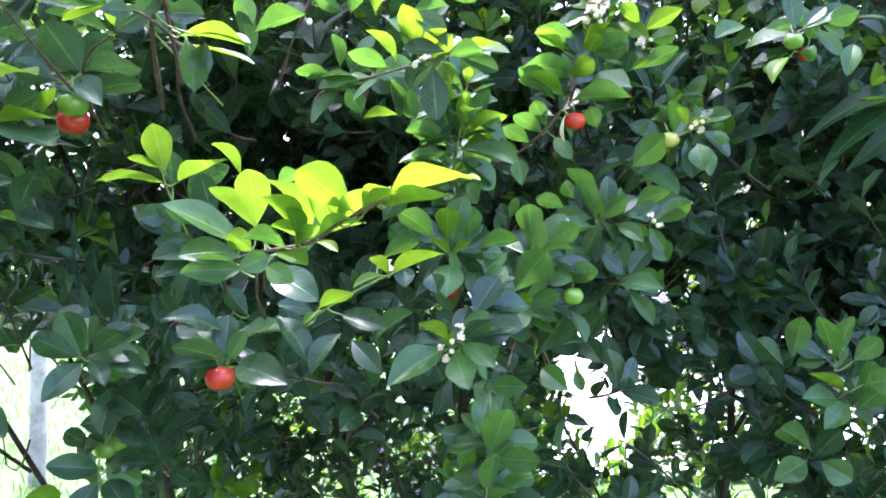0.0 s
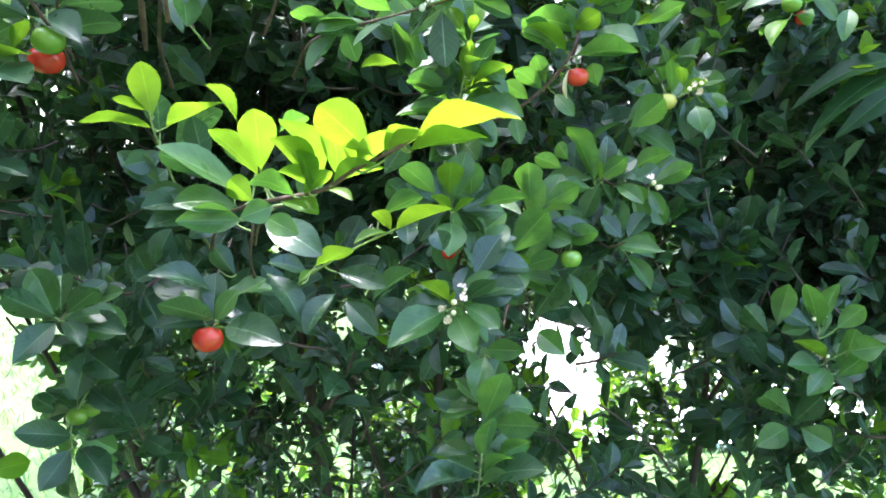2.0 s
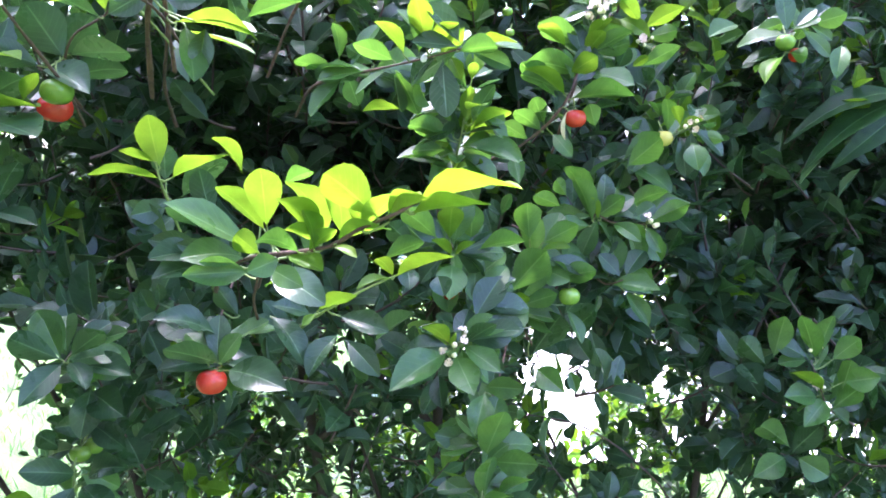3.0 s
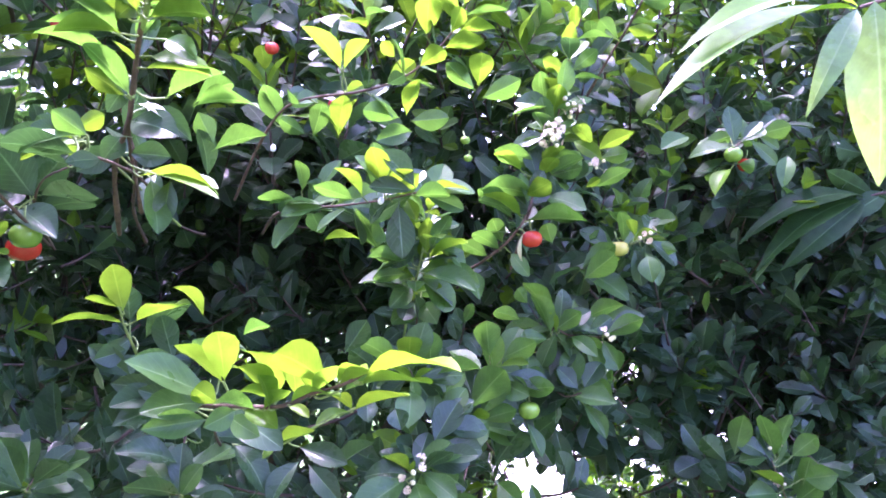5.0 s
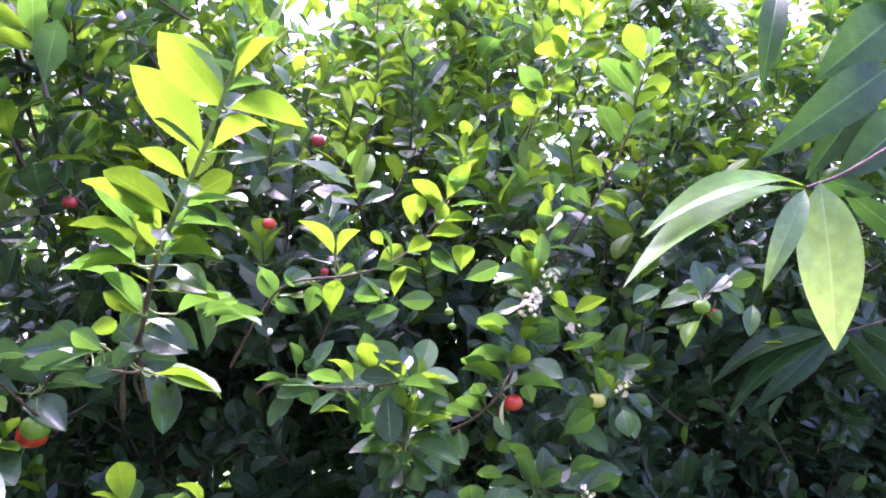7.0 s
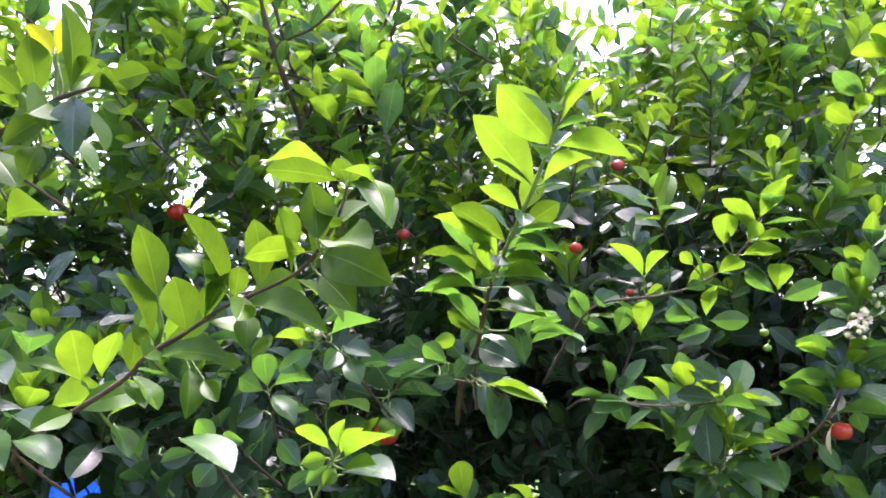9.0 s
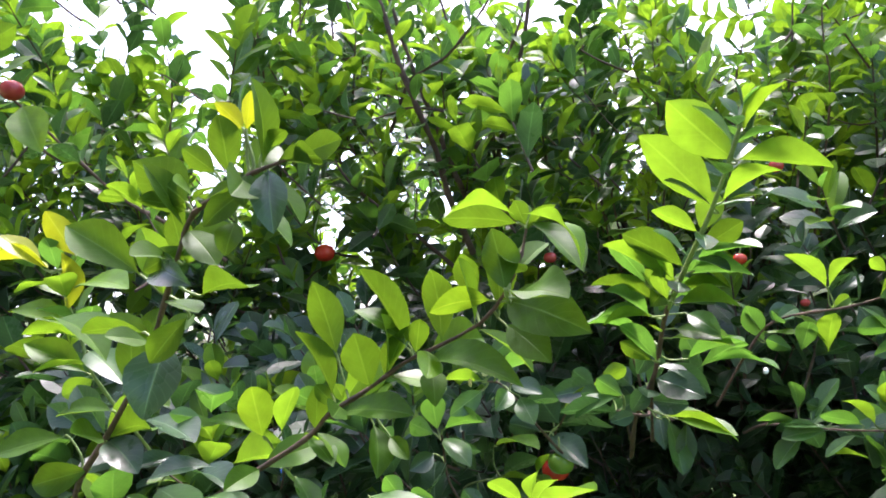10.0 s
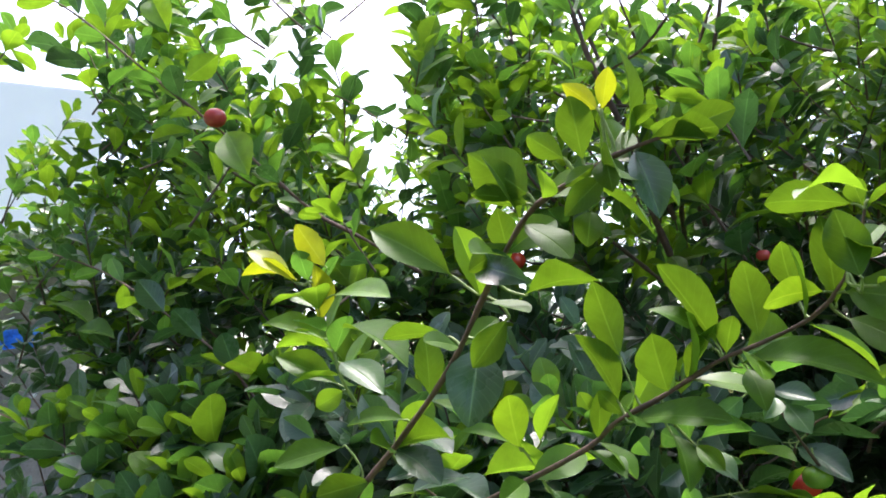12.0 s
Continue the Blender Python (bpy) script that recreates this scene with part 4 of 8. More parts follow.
# drooping sprig
tw = twig(((0.031, 0.720, 1.427), (0.034, 0.710, 1.407), (0.025, 0.690, 1.389), (0.013, 0.680, 1.375)), .0018, .0011, M_TWIG)
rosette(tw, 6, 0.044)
leaf(tw, (0.007, 0.680, 1.372), (-0.043, 0.640, 1.349), 0.033, (0.15, -0.63, 0.76), M_MID)
leaf(tw, (0.013, 0.680, 1.370), (0.026, 0.640, 1.345), 0.028, (-0.27, -0.57, 0.78), M_MID)
leaf(tw, (0.019, 0.680, 1.378), (0.048, 0.650, 1.362), 0.022, (-0.23, -0.62, 0.75), M_MID)
leaf(tw, (0.009, 0.680, 1.378), (-0.015, 0.650, 1.401), 0.022, (0.08, 0.56, 0.82), M_NEW)
leaf(tw, (0.012, 0.680, 1.375), (0.012, 0.670, 1.391), 0.009, (-0.71, 0.58, 0.40), M_NEW)
leaf(tw, (0.019, 0.680, 1.378), (0.046, 0.660, 1.400), 0.020, (-0.01, 0.73, 0.68), M_DARKLEAF)
leaf(tw, (0.038, 0.720, 1.373), (0.066, 0.700, 1.390), 0.022, (0.55, 0.83, 0.08), M_MID)

# middle sprig
tw = twig(((0.040, 0.760, 1.411), (0.029, 0.740, 1.430), (0.015, 0.710, 1.452), (0.010, 0.700, 1.465)), .0018, .0011, M_TWIG)
rosette(tw, 6, 0.044)
leaf(tw, (0.009, 0.700, 1.467), (0.010, 0.680, 1.497), 0.024, (-0.01, 0.83, 0.56), M_NEW)
leaf(tw, (-0.001, 0.700, 1.468), (-0.032, 0.670, 1.494), 0.025, (-0.15, 0.74, 0.66), M_MID)
leaf(tw, (0.029, 0.720, 1.463), (0.030, 0.700, 1.499), 0.023, (0.04, 0.87, 0.49), M_MID)
leaf(tw, (0.011, 0.700, 1.454), (-0.007, 0.680, 1.470), 0.015, (0.17, 0.52, 0.84), M_NEW)
leaf(tw, (0.013, 0.700, 1.454), (0.031, 0.690, 1.467), 0.012, (-0.16, 0.65, 0.75), M_NEW)
leaf(tw, (0.034, 0.710, 1.458), (0.072, 0.680, 1.468), 0.024, (0.31, 0.63, 0.71), M_MID)
leaf(tw, (0.011, 0.700, 1.446), (0.007, 0.670, 1.419), 0.028, (0.12, -0.67, 0.73), M_MID)
leaf(tw, (0.035, 0.730, 1.442), (0.031, 0.710, 1.416), 0.018, (0.05, -0.79, 0.61), M_MID)
leaf(tw, (-0.020, 0.740, 1.458), (-0.045, 0.720, 1.481), 0.022, (-0.44, 0.86, 0.27), M_DARKLEAF)

# round leaf sprig
tw = twig(((0.113, 0.860, 1.334), (0.085, 0.830, 1.377), (0.074, 0.800, 1.400), (0.095, 0.800, 1.447), (0.131, 0.810, 1.428)), .0022, .0012, M_TWIG)
rosette(tw, 6, 0.044)
leaf(tw, (0.072, 0.790, 1.406), (0.106, 0.760, 1.453), 0.039, (0.39, 0.88, 0.28), M_MID)
leaf(tw, (0.096, 0.800, 1.459), (0.090, 0.780, 1.499), 0.030, (0.04, 0.89, 0.45), M_MID)
leaf(tw, (0.109, 0.800, 1.457), (0.141, 0.780, 1.477), 0.025, (0.46, 0.87, 0.15), M_MID)
leaf(tw, (0.106, 0.800, 1.449), (0.136, 0.790, 1.453), 0.016, (-0.26, -0.49, 0.83), M_NEW)
leaf(tw, (0.065, 0.800, 1.392), (0.062, 0.770, 1.374), 0.030, (0.02, -0.50, 0.86), M_MID)
leaf(tw, (0.074, 0.800, 1.390), (0.093, 0.780, 1.405), 0.016, (0.41, 0.77, 0.50), M_NEW)
leaf(tw, (0.087, 0.800, 1.393), (0.121, 0.780, 1.408), 0.021, (0.50, 0.86, 0.02), M_MID)
leaf(tw, (0.122, 0.810, 1.421), (0.160, 0.780, 1.431), 0.025, (0.58, 0.80, 0.14), M_MID)
leaf(tw, (0.136, 0.810, 1.389), (0.149, 0.790, 1.355), 0.020, (0.45, -0.69, 0.57), M_MID)
leaf(tw, (0.103, 0.830, 1.333), (0.129, 0.800, 1.383), 0.043, (0.42, 0.86, 0.30), M_DARKLEAF)
leaf(tw, (0.104, 0.800, 1.328), (0.128, 0.770, 1.310), 0.028, (-0.49, -0.70, 0.52), M_MID)
leaf(tw, (0.141, 0.810, 1.324), (0.147, 0.800, 1.302), 0.015, (-0.19, -0.91, 0.37), M_MID)
leaf(tw, (0.050, 0.790, 1.312), (0.086, 0.760, 1.317), 0.023, (-0.65, -0.72, 0.24), M_MID)
leaf(tw, (0.051, 0.790, 1.342), (0.068, 0.770, 1.331), 0.019, (-0.48, -0.70, 0.52), M_DARKLEAF)
leaf(tw, (0.042, 0.800, 1.418), (0.072, 0.780, 1.429), 0.022, (0.53, 0.84, 0.04), M_DARKLEAF)
leaf(tw, (0.096, 0.820, 1.367), (0.059, 0.800, 1.373), 0.027, (0.48, -0.87, 0.09), M_DARKLEAF)
leaf(tw, (0.162, 0.830, 1.438), (0.131, 0.810, 1.434), 0.021, (0.52, -0.83, 0.21), M_MID)

# hanging sprig
tw = twig(((0.072, 0.820, 1.330), (0.061, 0.800, 1.305), (0.051, 0.780, 1.269), (0.046, 0.760, 1.234), (0.044, 0.750, 1.209)), .002, .0012, M_TWIG)
rosette(tw, 6, 0.044)
leaf(tw, (0.050, 0.790, 1.306), (0.037, 0.760, 1.271), 0.031, (0.09, -0.77, 0.63), M_MID)
leaf(tw, (0.047, 0.770, 1.240), (0.064, 0.740, 1.301), 0.034, (-0.11, 0.88, 0.46), M_MID)
leaf(tw, (0.055, 0.765, 1.243), (0.095, 0.730, 1.252), 0.028, (-0.67, -0.69, 0.28), M_MID)
leaf(tw, (0.046, 0.755, 1.209), (0.051, 0.730, 1.260), 0.028, (-0.54, 0.73, 0.42), M_MID)
leaf(tw, (0.058, 0.750, 1.212), (0.089, 0.720, 1.241), 0.025, (-0.05, 0.67, 0.74), M_MID)
leaf(tw, (0.062, 0.790, 1.264), (0.078, 0.780, 1.279), 0.019, (0.49, 0.87, 0.02), M_MID)
leaf(tw, (0.045, 0.800, 1.250), (-0.002, 0.780, 1.266), 0.027, (0.44, -0.88, 0.19), M_DARKLEAF)

# side sprig
tw = twig(((0.136, 0.840, 1.450), (0.158, 0.830, 1.432), (0.179, 0.820, 1.413), (0.196, 0.810, 1.418)), .002, .0012, M_TWIG)
rosette(tw, 6, 0.044)
leaf(tw, (0.184, 0.820, 1.414), (0.229, 0.790, 1.410), 0.027, (-0.33, -0.61, 0.72), M_MID)
leaf(tw, (0.200, 0.820, 1.405), (0.221, 0.800, 1.370), 0.023, (0.10, -0.84, 0.53), M_MID)
leaf(tw, (0.195, 0.840, 1.418), (0.211, 0.830, 1.463), 0.029, (0.29, 0.95, 0.11), M_DARKLEAF)
leaf(tw, (0.195, 0.830, 1.425), (0.226, 0.810, 1.417), 0.018, (-0.26, -0.67, 0.69), M_MID)

# cupped sprig
tw = twig(((0.164, 0.860, 1.448), (0.170, 0.840, 1.468), (0.171, 0.830, 1.486), (0.189, 0.830, 1.477), (0.224, 0.826, 1.475)), .002, .0011, M_TWIG)
rosette(tw, 6, 0.044)
leaf(tw, (0.173, 0.840, 1.491), (0.135, 0.820, 1.536), 0.030, (0.50, 0.56, 0.66), M_MID)
leaf(tw, (0.168, 0.830, 1.477), (0.143, 0.810, 1.524), 0.028, (0.52, 0.65, 0.55), M_MID)
leaf(tw, (0.168, 0.830, 1.480), (0.196, 0.810, 1.505), 0.024, (0.45, 0.87, 0.19), M_MID)
leaf(tw, (0.165, 0.830, 1.473), (0.130, 0.810, 1.478), 0.020, (-0.50, 0.87, 0.05), M_MID)
leaf(tw, (0.137, 0.840, 1.493), (0.103, 0.820, 1.505), 0.020, (-0.26, 0.79, 0.55), M_MID)
leaf(tw, (0.174, 0.830, 1.479), (0.163, 0.820, 1.504), 0.014, (0.49, 0.72, 0.49), M_NEW)
leaf(tw, (0.189, 0.830, 1.476), (0.211, 0.800, 1.458), 0.020, (-0.36, -0.66, 0.65), M_MID)
leaf(tw, (0.224, 0.826, 1.476), (0.260, 0.800, 1.498), 0.025, (0.53, 0.84, 0.13), M_MID)
leaf(tw, (0.224, 0.826, 1.472), (0.236, 0.810, 1.446), 0.017, (-0.41, -0.85, 0.33), M_MID)
leaf(tw, (0.209, 0.850, 1.490), (0.248, 0.830, 1.510), 0.024, (0.15, 0.83, 0.53), M_MID)
leaf(tw, (0.199, 0.850, 1.516), (0.188, 0.840, 1.489), 0.019, (-0.08, -0.93, 0.37), M_MID)

# fruiting sprig
tw = twig(((0.226, 0.970, 1.533), (0.227, 0.930, 1.545), (0.255, 0.920, 1.562), (0.274, 0.905, 1.572), (0.298, 0.900, 1.584)), .002, .0011, M_GREENTWIG)
rosette(tw, 6, 0.048)
leaf(tw, (0.224, 0.920, 1.546), (0.258, 0.890, 1.576), 0.029, (0.49, 0.83, 0.27), M_MID)
leaf(tw, (0.231, 0.920, 1.536), (0.267, 0.900, 1.559), 0.023, (-0.11, 0.66, 0.74), M_NEW)
leaf(tw, (0.220, 0.930, 1.545), (0.280, 0.910, 1.508), 0.036, (0.12, -0.77, 0.62), M_MID)
leaf(tw, (0.273, 0.910, 1.577), (0.264, 0.890, 1.614), 0.021, (0.59, 0.64, 0.50), M_MID)
leaf(tw, (0.282, 0.905, 1.578), (0.307, 0.890, 1.591), 0.016, (0.17, 0.79, 0.58), M_NEW)
leaf(tw, (0.297, 0.905, 1.568), (0.306, 0.880, 1.527), 0.024, (0.19, -0.82, 0.54), M_MID)
leaf(tw, (0.301, 0.905, 1.576), (0.332, 0.890, 1.568), 0.018, (0.44, 0.90, 0.05), M_MID)
leaf(tw, (0.274, 0.940, 1.572), (0.235, 0.920, 1.587), 0.025, (-0.31, 0.88, 0.35), M_MID)
leaf(tw, (0.285, 0.900, 1.584), (0.270, 0.880, 1.605), 0.016, (0.29, 0.56, 0.78), M_NEW)

# red fruit branch
tw = twig(((0.065, 0.880, 1.545), (0.078, 0.840, 1.549), (0.109, 0.810, 1.573), (0.129, 0.790, 1.599), (0.143, 0.795, 1.631), (0.154, 0.800, 1.657), (0.164, 0.800, 1.688), (0.171, 0.800, 1.721)), .0032, .0016, M_TWIG)
rosette(tw, 6, 0.044)
leaf(tw, (0.130, 0.800, 1.608), (0.081, 0.770, 1.622), 0.029, (-0.13, 0.59, 0.80), M_MID)
leaf(tw, (0.129, 0.790, 1.604), (0.084, 0.770, 1.627), 0.027, (0.32, 0.32, 0.89), M_NEW)
leaf(tw, (0.132, 0.790, 1.601), (0.187, 0.750, 1.600), 0.033, (0.33, 0.44, 0.84), M_MID)
leaf(tw, (0.133, 0.795, 1.627), (0.155, 0.770, 1.640), 0.023, (0.56, 0.72, 0.41), M_NEW)
leaf(tw, (0.131, 0.800, 1.653), (0.099, 0.780, 1.670), 0.020, (0.21, 0.42, 0.88), M_NEW)
leaf(tw, (0.151, 0.800, 1.660), (0.171, 0.780, 1.677), 0.016, (-0.07, 0.62, 0.78), M_NEW)
leaf(tw, (0.159, 0.800, 1.649), (0.191, 0.780, 1.666), 0.020, (0.04, 0.67, 0.74), M_MID)
leaf(tw, (0.200, 0.820, 1.656), (0.184, 0.810, 1.676), 0.018, (0.02, 0.89, 0.46), M_MID)
leaf(tw, (0.213, 0.820, 1.638), (0.247, 0.800, 1.656), 0.021, (0.15, 0.79, 0.59), M_MID)
leaf(tw, (0.203, 0.820, 1.638), (0.217, 0.810, 1.647), 0.011, (0.44, 0.84, 0.30), M_NEW)
leaf(tw, (0.110, 0.810, 1.570), (0.077, 0.790, 1.589), 0.021, (0.02, 0.68, 0.73), M_MID)
leaf(tw, (0.120, 0.810, 1.568), (0.136, 0.790, 1.544), 0.017, (-0.34, -0.82, 0.46), M_MID)
leaf(tw, (0.169, 0.830, 1.577), (0.160, 0.820, 1.600), 0.020, (0.08, 0.91, 0.41), M_MID)
leaf(tw, (0.099, 0.830, 1.563), (0.067, 0.810, 1.579), 0.020, (-0.16, 0.77, 0.62), M_MID)
leaf(tw, (0.113, 0.820, 1.579), (0.099, 0.800, 1.604), 0.021, (-0.13, 0.80, 0.59), M_MID)
leaf(tw, (0.194, 0.840, 1.691), (0.222, 0.820, 1.668), 0.020, (-0.26, -0.86, 0.44), M_NEW)
leaf(tw, (0.084, 0.840, 1.549), (0.088, 0.820, 1.518), 0.021, (-0.18, -0.84, 0.52), M_MID)
leaf(tw, (0.130, 0.785, 1.590), (0.127, 0.780, 1.560), 0.008, (-0.91, -0.39, 0.14), M_CREAM)

# upright sprig
tw = twig(((0.011, 0.800, 1.507), (0.014, 0.760, 1.529), (0.019, 0.730, 1.553), (0.026, 0.720, 1.589), (0.029, 0.715, 1.609)), .0022, .0012, M_GREENTWIG)
leafy(tw, ((0.011, 0.800, 1.507), (0.014, 0.760, 1.529), (0.019, 0.730, 1.553), (0.026, 0.720, 1.589), (0.029, 0.715, 1.609)), 7, 0.04, 0.3)
rosette(tw, 6, 0.044)
leaf(tw, (0.015, 0.720, 1.586), (-0.007, 0.700, 1.626), 0.024, (0.62, 0.52, 0.59), M_NEW)
leaf(tw, (0.025, 0.720, 1.571), (0.028, 0.710, 1.603), 0.017, (0.03, 0.96, 0.29), M_NEW)
leaf(tw, (0.030, 0.720, 1.570), (0.049, 0.710, 1.604), 0.019, (-0.31, 0.85, 0.43), M_MID)
leaf(tw, (0.028, 0.725, 1.563), (0.063, 0.700, 1.579), 0.023, (-0.19, 0.34, 0.92), M_NEW)
leaf(tw, (0.014, 0.730, 1.559), (0.007, 0.710, 1.587), 0.022, (-0.13, 0.82, 0.55), M_MID)
leaf(tw, (0.012, 0.730, 1.556), (-0.027, 0.700, 1.567), 0.025, (-0.23, 0.59, 0.78), M_MID)
leaf(tw, (0.022, 0.730, 1.551), (0.070, 0.700, 1.535), 0.029, (-0.09, -0.57, 0.82), M_MID)
leaf(tw, (0.020, 0.740, 1.551), (0.047, 0.720, 1.558), 0.020, (0.55, 0.81, 0.21), M_MID)
leaf(tw, (0.009, 0.750, 1.549), (-0.024, 0.730, 1.546), 0.019, (-0.51, 0.79, 0.34), M_MID)
leaf(tw, (0.014, 0.760, 1.540), (-0.008, 0.740, 1.517), 0.023, (0.41, -0.84, 0.35), M_MID)
leaf(tw, (0.025, 0.730, 1.564), (0.021, 0.720, 1.587), 0.019, (-0.04, 0.92, 0.40), M_NEW)

# bud sprig
tw = twig(((-0.121, 0.780, 1.608), (-0.089, 0.720, 1.611), (-0.053, 0.680, 1.612), (-0.015, 0.645, 1.615), (0.016, 0.630, 1.621)), .0024, .0012, M_TWIG)
rosette(tw, 6, 0.044)
leaf(tw, (-0.013, 0.640, 1.623), (-0.022, 0.610, 1.655), 0.022, (0.05, 0.72, 0.69), M_YEL)
leaf(tw, (-0.030, 0.650, 1.618), (-0.053, 0.630, 1.640), 0.018, (0.37, 0.47, 0.80), M_NEW)
leaf(tw, (-0.010, 0.645, 1.619), (0.011, 0.620, 1.638), 0.018, (-0.20, 0.47, 0.86), M_YEL)
leaf(tw, (0.011, 0.630, 1.618), (0.038, 0.600, 1.617), 0.020, (0.54, 0.48, 0.69), M_MID)
leaf(tw, (0.019, 0.630, 1.620), (0.055, 0.610, 1.621), 0.020, (0.06, 0.14, 0.99), M_YEL)
leaf(tw, (-0.038, 0.670, 1.617), (-0.071, 0.650, 1.627), 0.020, (-0.15, 0.61, 0.78), M_MID)
leaf(tw, (-0.090, 0.720, 1.612), (-0.123, 0.690, 1.620), 0.022, (-0.17, 0.42, 0.89), M_MID)
leaf(tw, (-0.088, 0.720, 1.611), (-0.116, 0.700, 1.614), 0.017, (-0.18, 0.41, 0.89), M_MID)
leaf(tw, (-0.088, 0.720, 1.626), (-0.091, 0.700, 1.654), 0.017, (0.47, 0.68, 0.56), M_MID)
leaf(tw, (-0.071, 0.740, 1.582), (-0.035, 0.720, 1.583), 0.020, (0.14, 0.32, 0.94), M_NEW)
leaf(tw, (-0.003, 0.645, 1.614), (0.016, 0.630, 1.636), 0.016, (0.19, 0.88, 0.44), M_NEW)
leaf(tw, (0.006, 0.650, 1.618), (0.015, 0.640, 1.598), 0.014, (-0.24, -0.91, 0.34), M_NEW)
leaf(tw, (-0.061, 0.700, 1.613), (-0.035, 0.690, 1.601), 0.016, (-0.35, -0.94, 0.03), M_DARKLEAF)
leaf(tw, (-0.057, 0.720, 1.622), (-0.080, 0.700, 1.634), 0.016, (-0.49, 0.79, 0.38), M_DARKLEAF)

# corner sprig, mostly dark leaves in place of shade
tw = twig(((-0.265, 0.800, 1.610), (-0.238, 0.720, 1.630), (-0.224, 0.680, 1.647), (-0.221, 0.660, 1.666), (-0.222, 0.640, 1.688)), .003, .0018, M_TWIG)
leaf(tw, (-0.217, 0.680, 1.642), (-0.143, 0.630, 1.615), 0.024, (0.1, -0.08, 1.0), M_NEW)
leaf(tw, (-0.209, 0.690, 1.641), (-0.202, 0.660, 1.597), 0.026, (-0.14, -0.83, 0.54), M_DARKLEAF)
leaf(tw, (-0.233, 0.690, 1.654), (-0.248, 0.680, 1.671), 0.023, (-0.35, 0.91, 0.22), M_DARKLEAF)
leaf(tw, (-0.222, 0.700, 1.656), (-0.232, 0.690, 1.683), 0.016, (-0.32, 0.92, 0.21), M_DARKLEAF)
leaf(tw, (-0.176, 0.760, 1.674), (-0.189, 0.750, 1.704), 0.023, (-0.24, 0.95, 0.21), M_MID)
leaf(tw, (-0.185, 0.770, 1.643), (-0.189, 0.750, 1.688), 0.024, (0.25, 0.87, 0.42), M_DARKLEAF)
leaf(tw, (-0.179, 0.760, 1.668), (-0.122, 0.740, 1.681), 0.030, (-0.03, 0.49, 0.87), M_MID)

# leafy corner, leaf colours darkened for the shade there
tw = twig(((-0.325, 0.720, 1.606), (-0.307, 0.680, 1.619), (-0.290, 0.660, 1.634), (-0.254, 0.630, 1.643), (-0.245, 0.620, 1.656)), .0022, .0012, M_TWIG)
leaf(tw, (-0.240, 0.600, 1.660), (-0.272, 0.580, 1.640), 0.021, (-0.61, 0.23, 0.76), M_YEL)
leaf(tw, (-0.257, 0.630, 1.640), (-0.295, 0.600, 1.652), 0.024, (-0.12, 0.50, 0.86), M_DARKLEAF)
leaf(tw, (-0.254, 0.630, 1.645), (-0.244, 0.610, 1.665), 0.015, (-0.72, 0.28, 0.64), M_NEW)
leaf(tw, (-0.307, 0.680, 1.618), (-0.323, 0.650, 1.656), 0.040, (-0.54, 0.75, 0.38), M_DARKLEAF)
leaf(tw, (-0.316, 0.670, 1.609), (-0.268, 0.630, 1.584), 0.033, (-0.06, -0.58, 0.81), M_DARKLEAF)
leaf(tw, (-0.305, 0.680, 1.621), (-0.245, 0.650, 1.618), 0.033, (0.25, 0.41, 0.88), M_DARKLEAF)
leaf(tw, (-0.327, 0.680, 1.612), (-0.350, 0.650, 1.623), 0.026, (-0.72, 0.64, 0.27), M_DARKLEAF)
leaf(tw, (-0.320, 0.700, 1.623), (-0.284, 0.680, 1.653), 0.031, (-0.04, 0.81, 0.59), M_DARKLEAF)
leaf(tw, (-0.335, 0.740, 1.609), (-0.272, 0.720, 1.615), 0.032, (0.14, 0.67, 0.73), M_DARKLEAF)

# edge sprig, its mid greens made dark to read as shaded
tw = twig(((-0.413, 0.680, 1.557), (-0.367, 0.640, 1.571), (-0.352, 0.635, 1.574), (-0.324, 0.630, 1.577)), .002, .0012, M_GREENTWIG)
leaf(tw, (-0.373, 0.640, 1.570), (-0.289, 0.590, 1.549), 0.049, (0.07, -0.28, 0.96), M_DARKLEAF)
leaf(tw, (-0.360, 0.630, 1.603), (-0.303, 0.600, 1.604), 0.032, (-0.06, -0.05, 1.00), M_NEW)
leaf(tw, (-0.318, 0.630, 1.577), (-0.301, 0.620, 1.598), 0.014, (-0.59, 0.44, 0.68), M_NEW)
leaf(tw, (-0.358, 0.640, 1.574), (-0.312, 0.620, 1.594), 0.026, (-0.05, 0.65, 0.76), M_DARKLEAF)
leaf(tw, (-0.359, 0.635, 1.573), (-0.297, 0.610, 1.572), 0.033, (0.08, 0.16, 0.98), M_NEW)
leaf(tw, (-0.348, 0.640, 1.495), (-0.318, 0.620, 1.532), 0.025, (-0.54, 0.47, 0.69), M_DARKLEAF)
leaf(tw, (-0.361, 0.630, 1.495), (-0.336, 0.620, 1.492), 0.013, (-0.10, -0.51, 0.85), M_NEW)
leaf(tw, (-0.348, 0.640, 1.494), (-0.306, 0.620, 1.485), 0.023, (-0.05, -0.47, 0.88), M_DARKLEAF)
leaf(tw, (-0.356, 0.620, 1.641), (-0.313, 0.600, 1.644), 0.027, (0.36, 0.83, 0.42), M_DARKLEAF)
leaf(tw, (-0.382, 0.660, 1.536), (-0.346, 0.640, 1.525), 0.025, (-0.38, -0.86, 0.34), M_DARKLEAF)

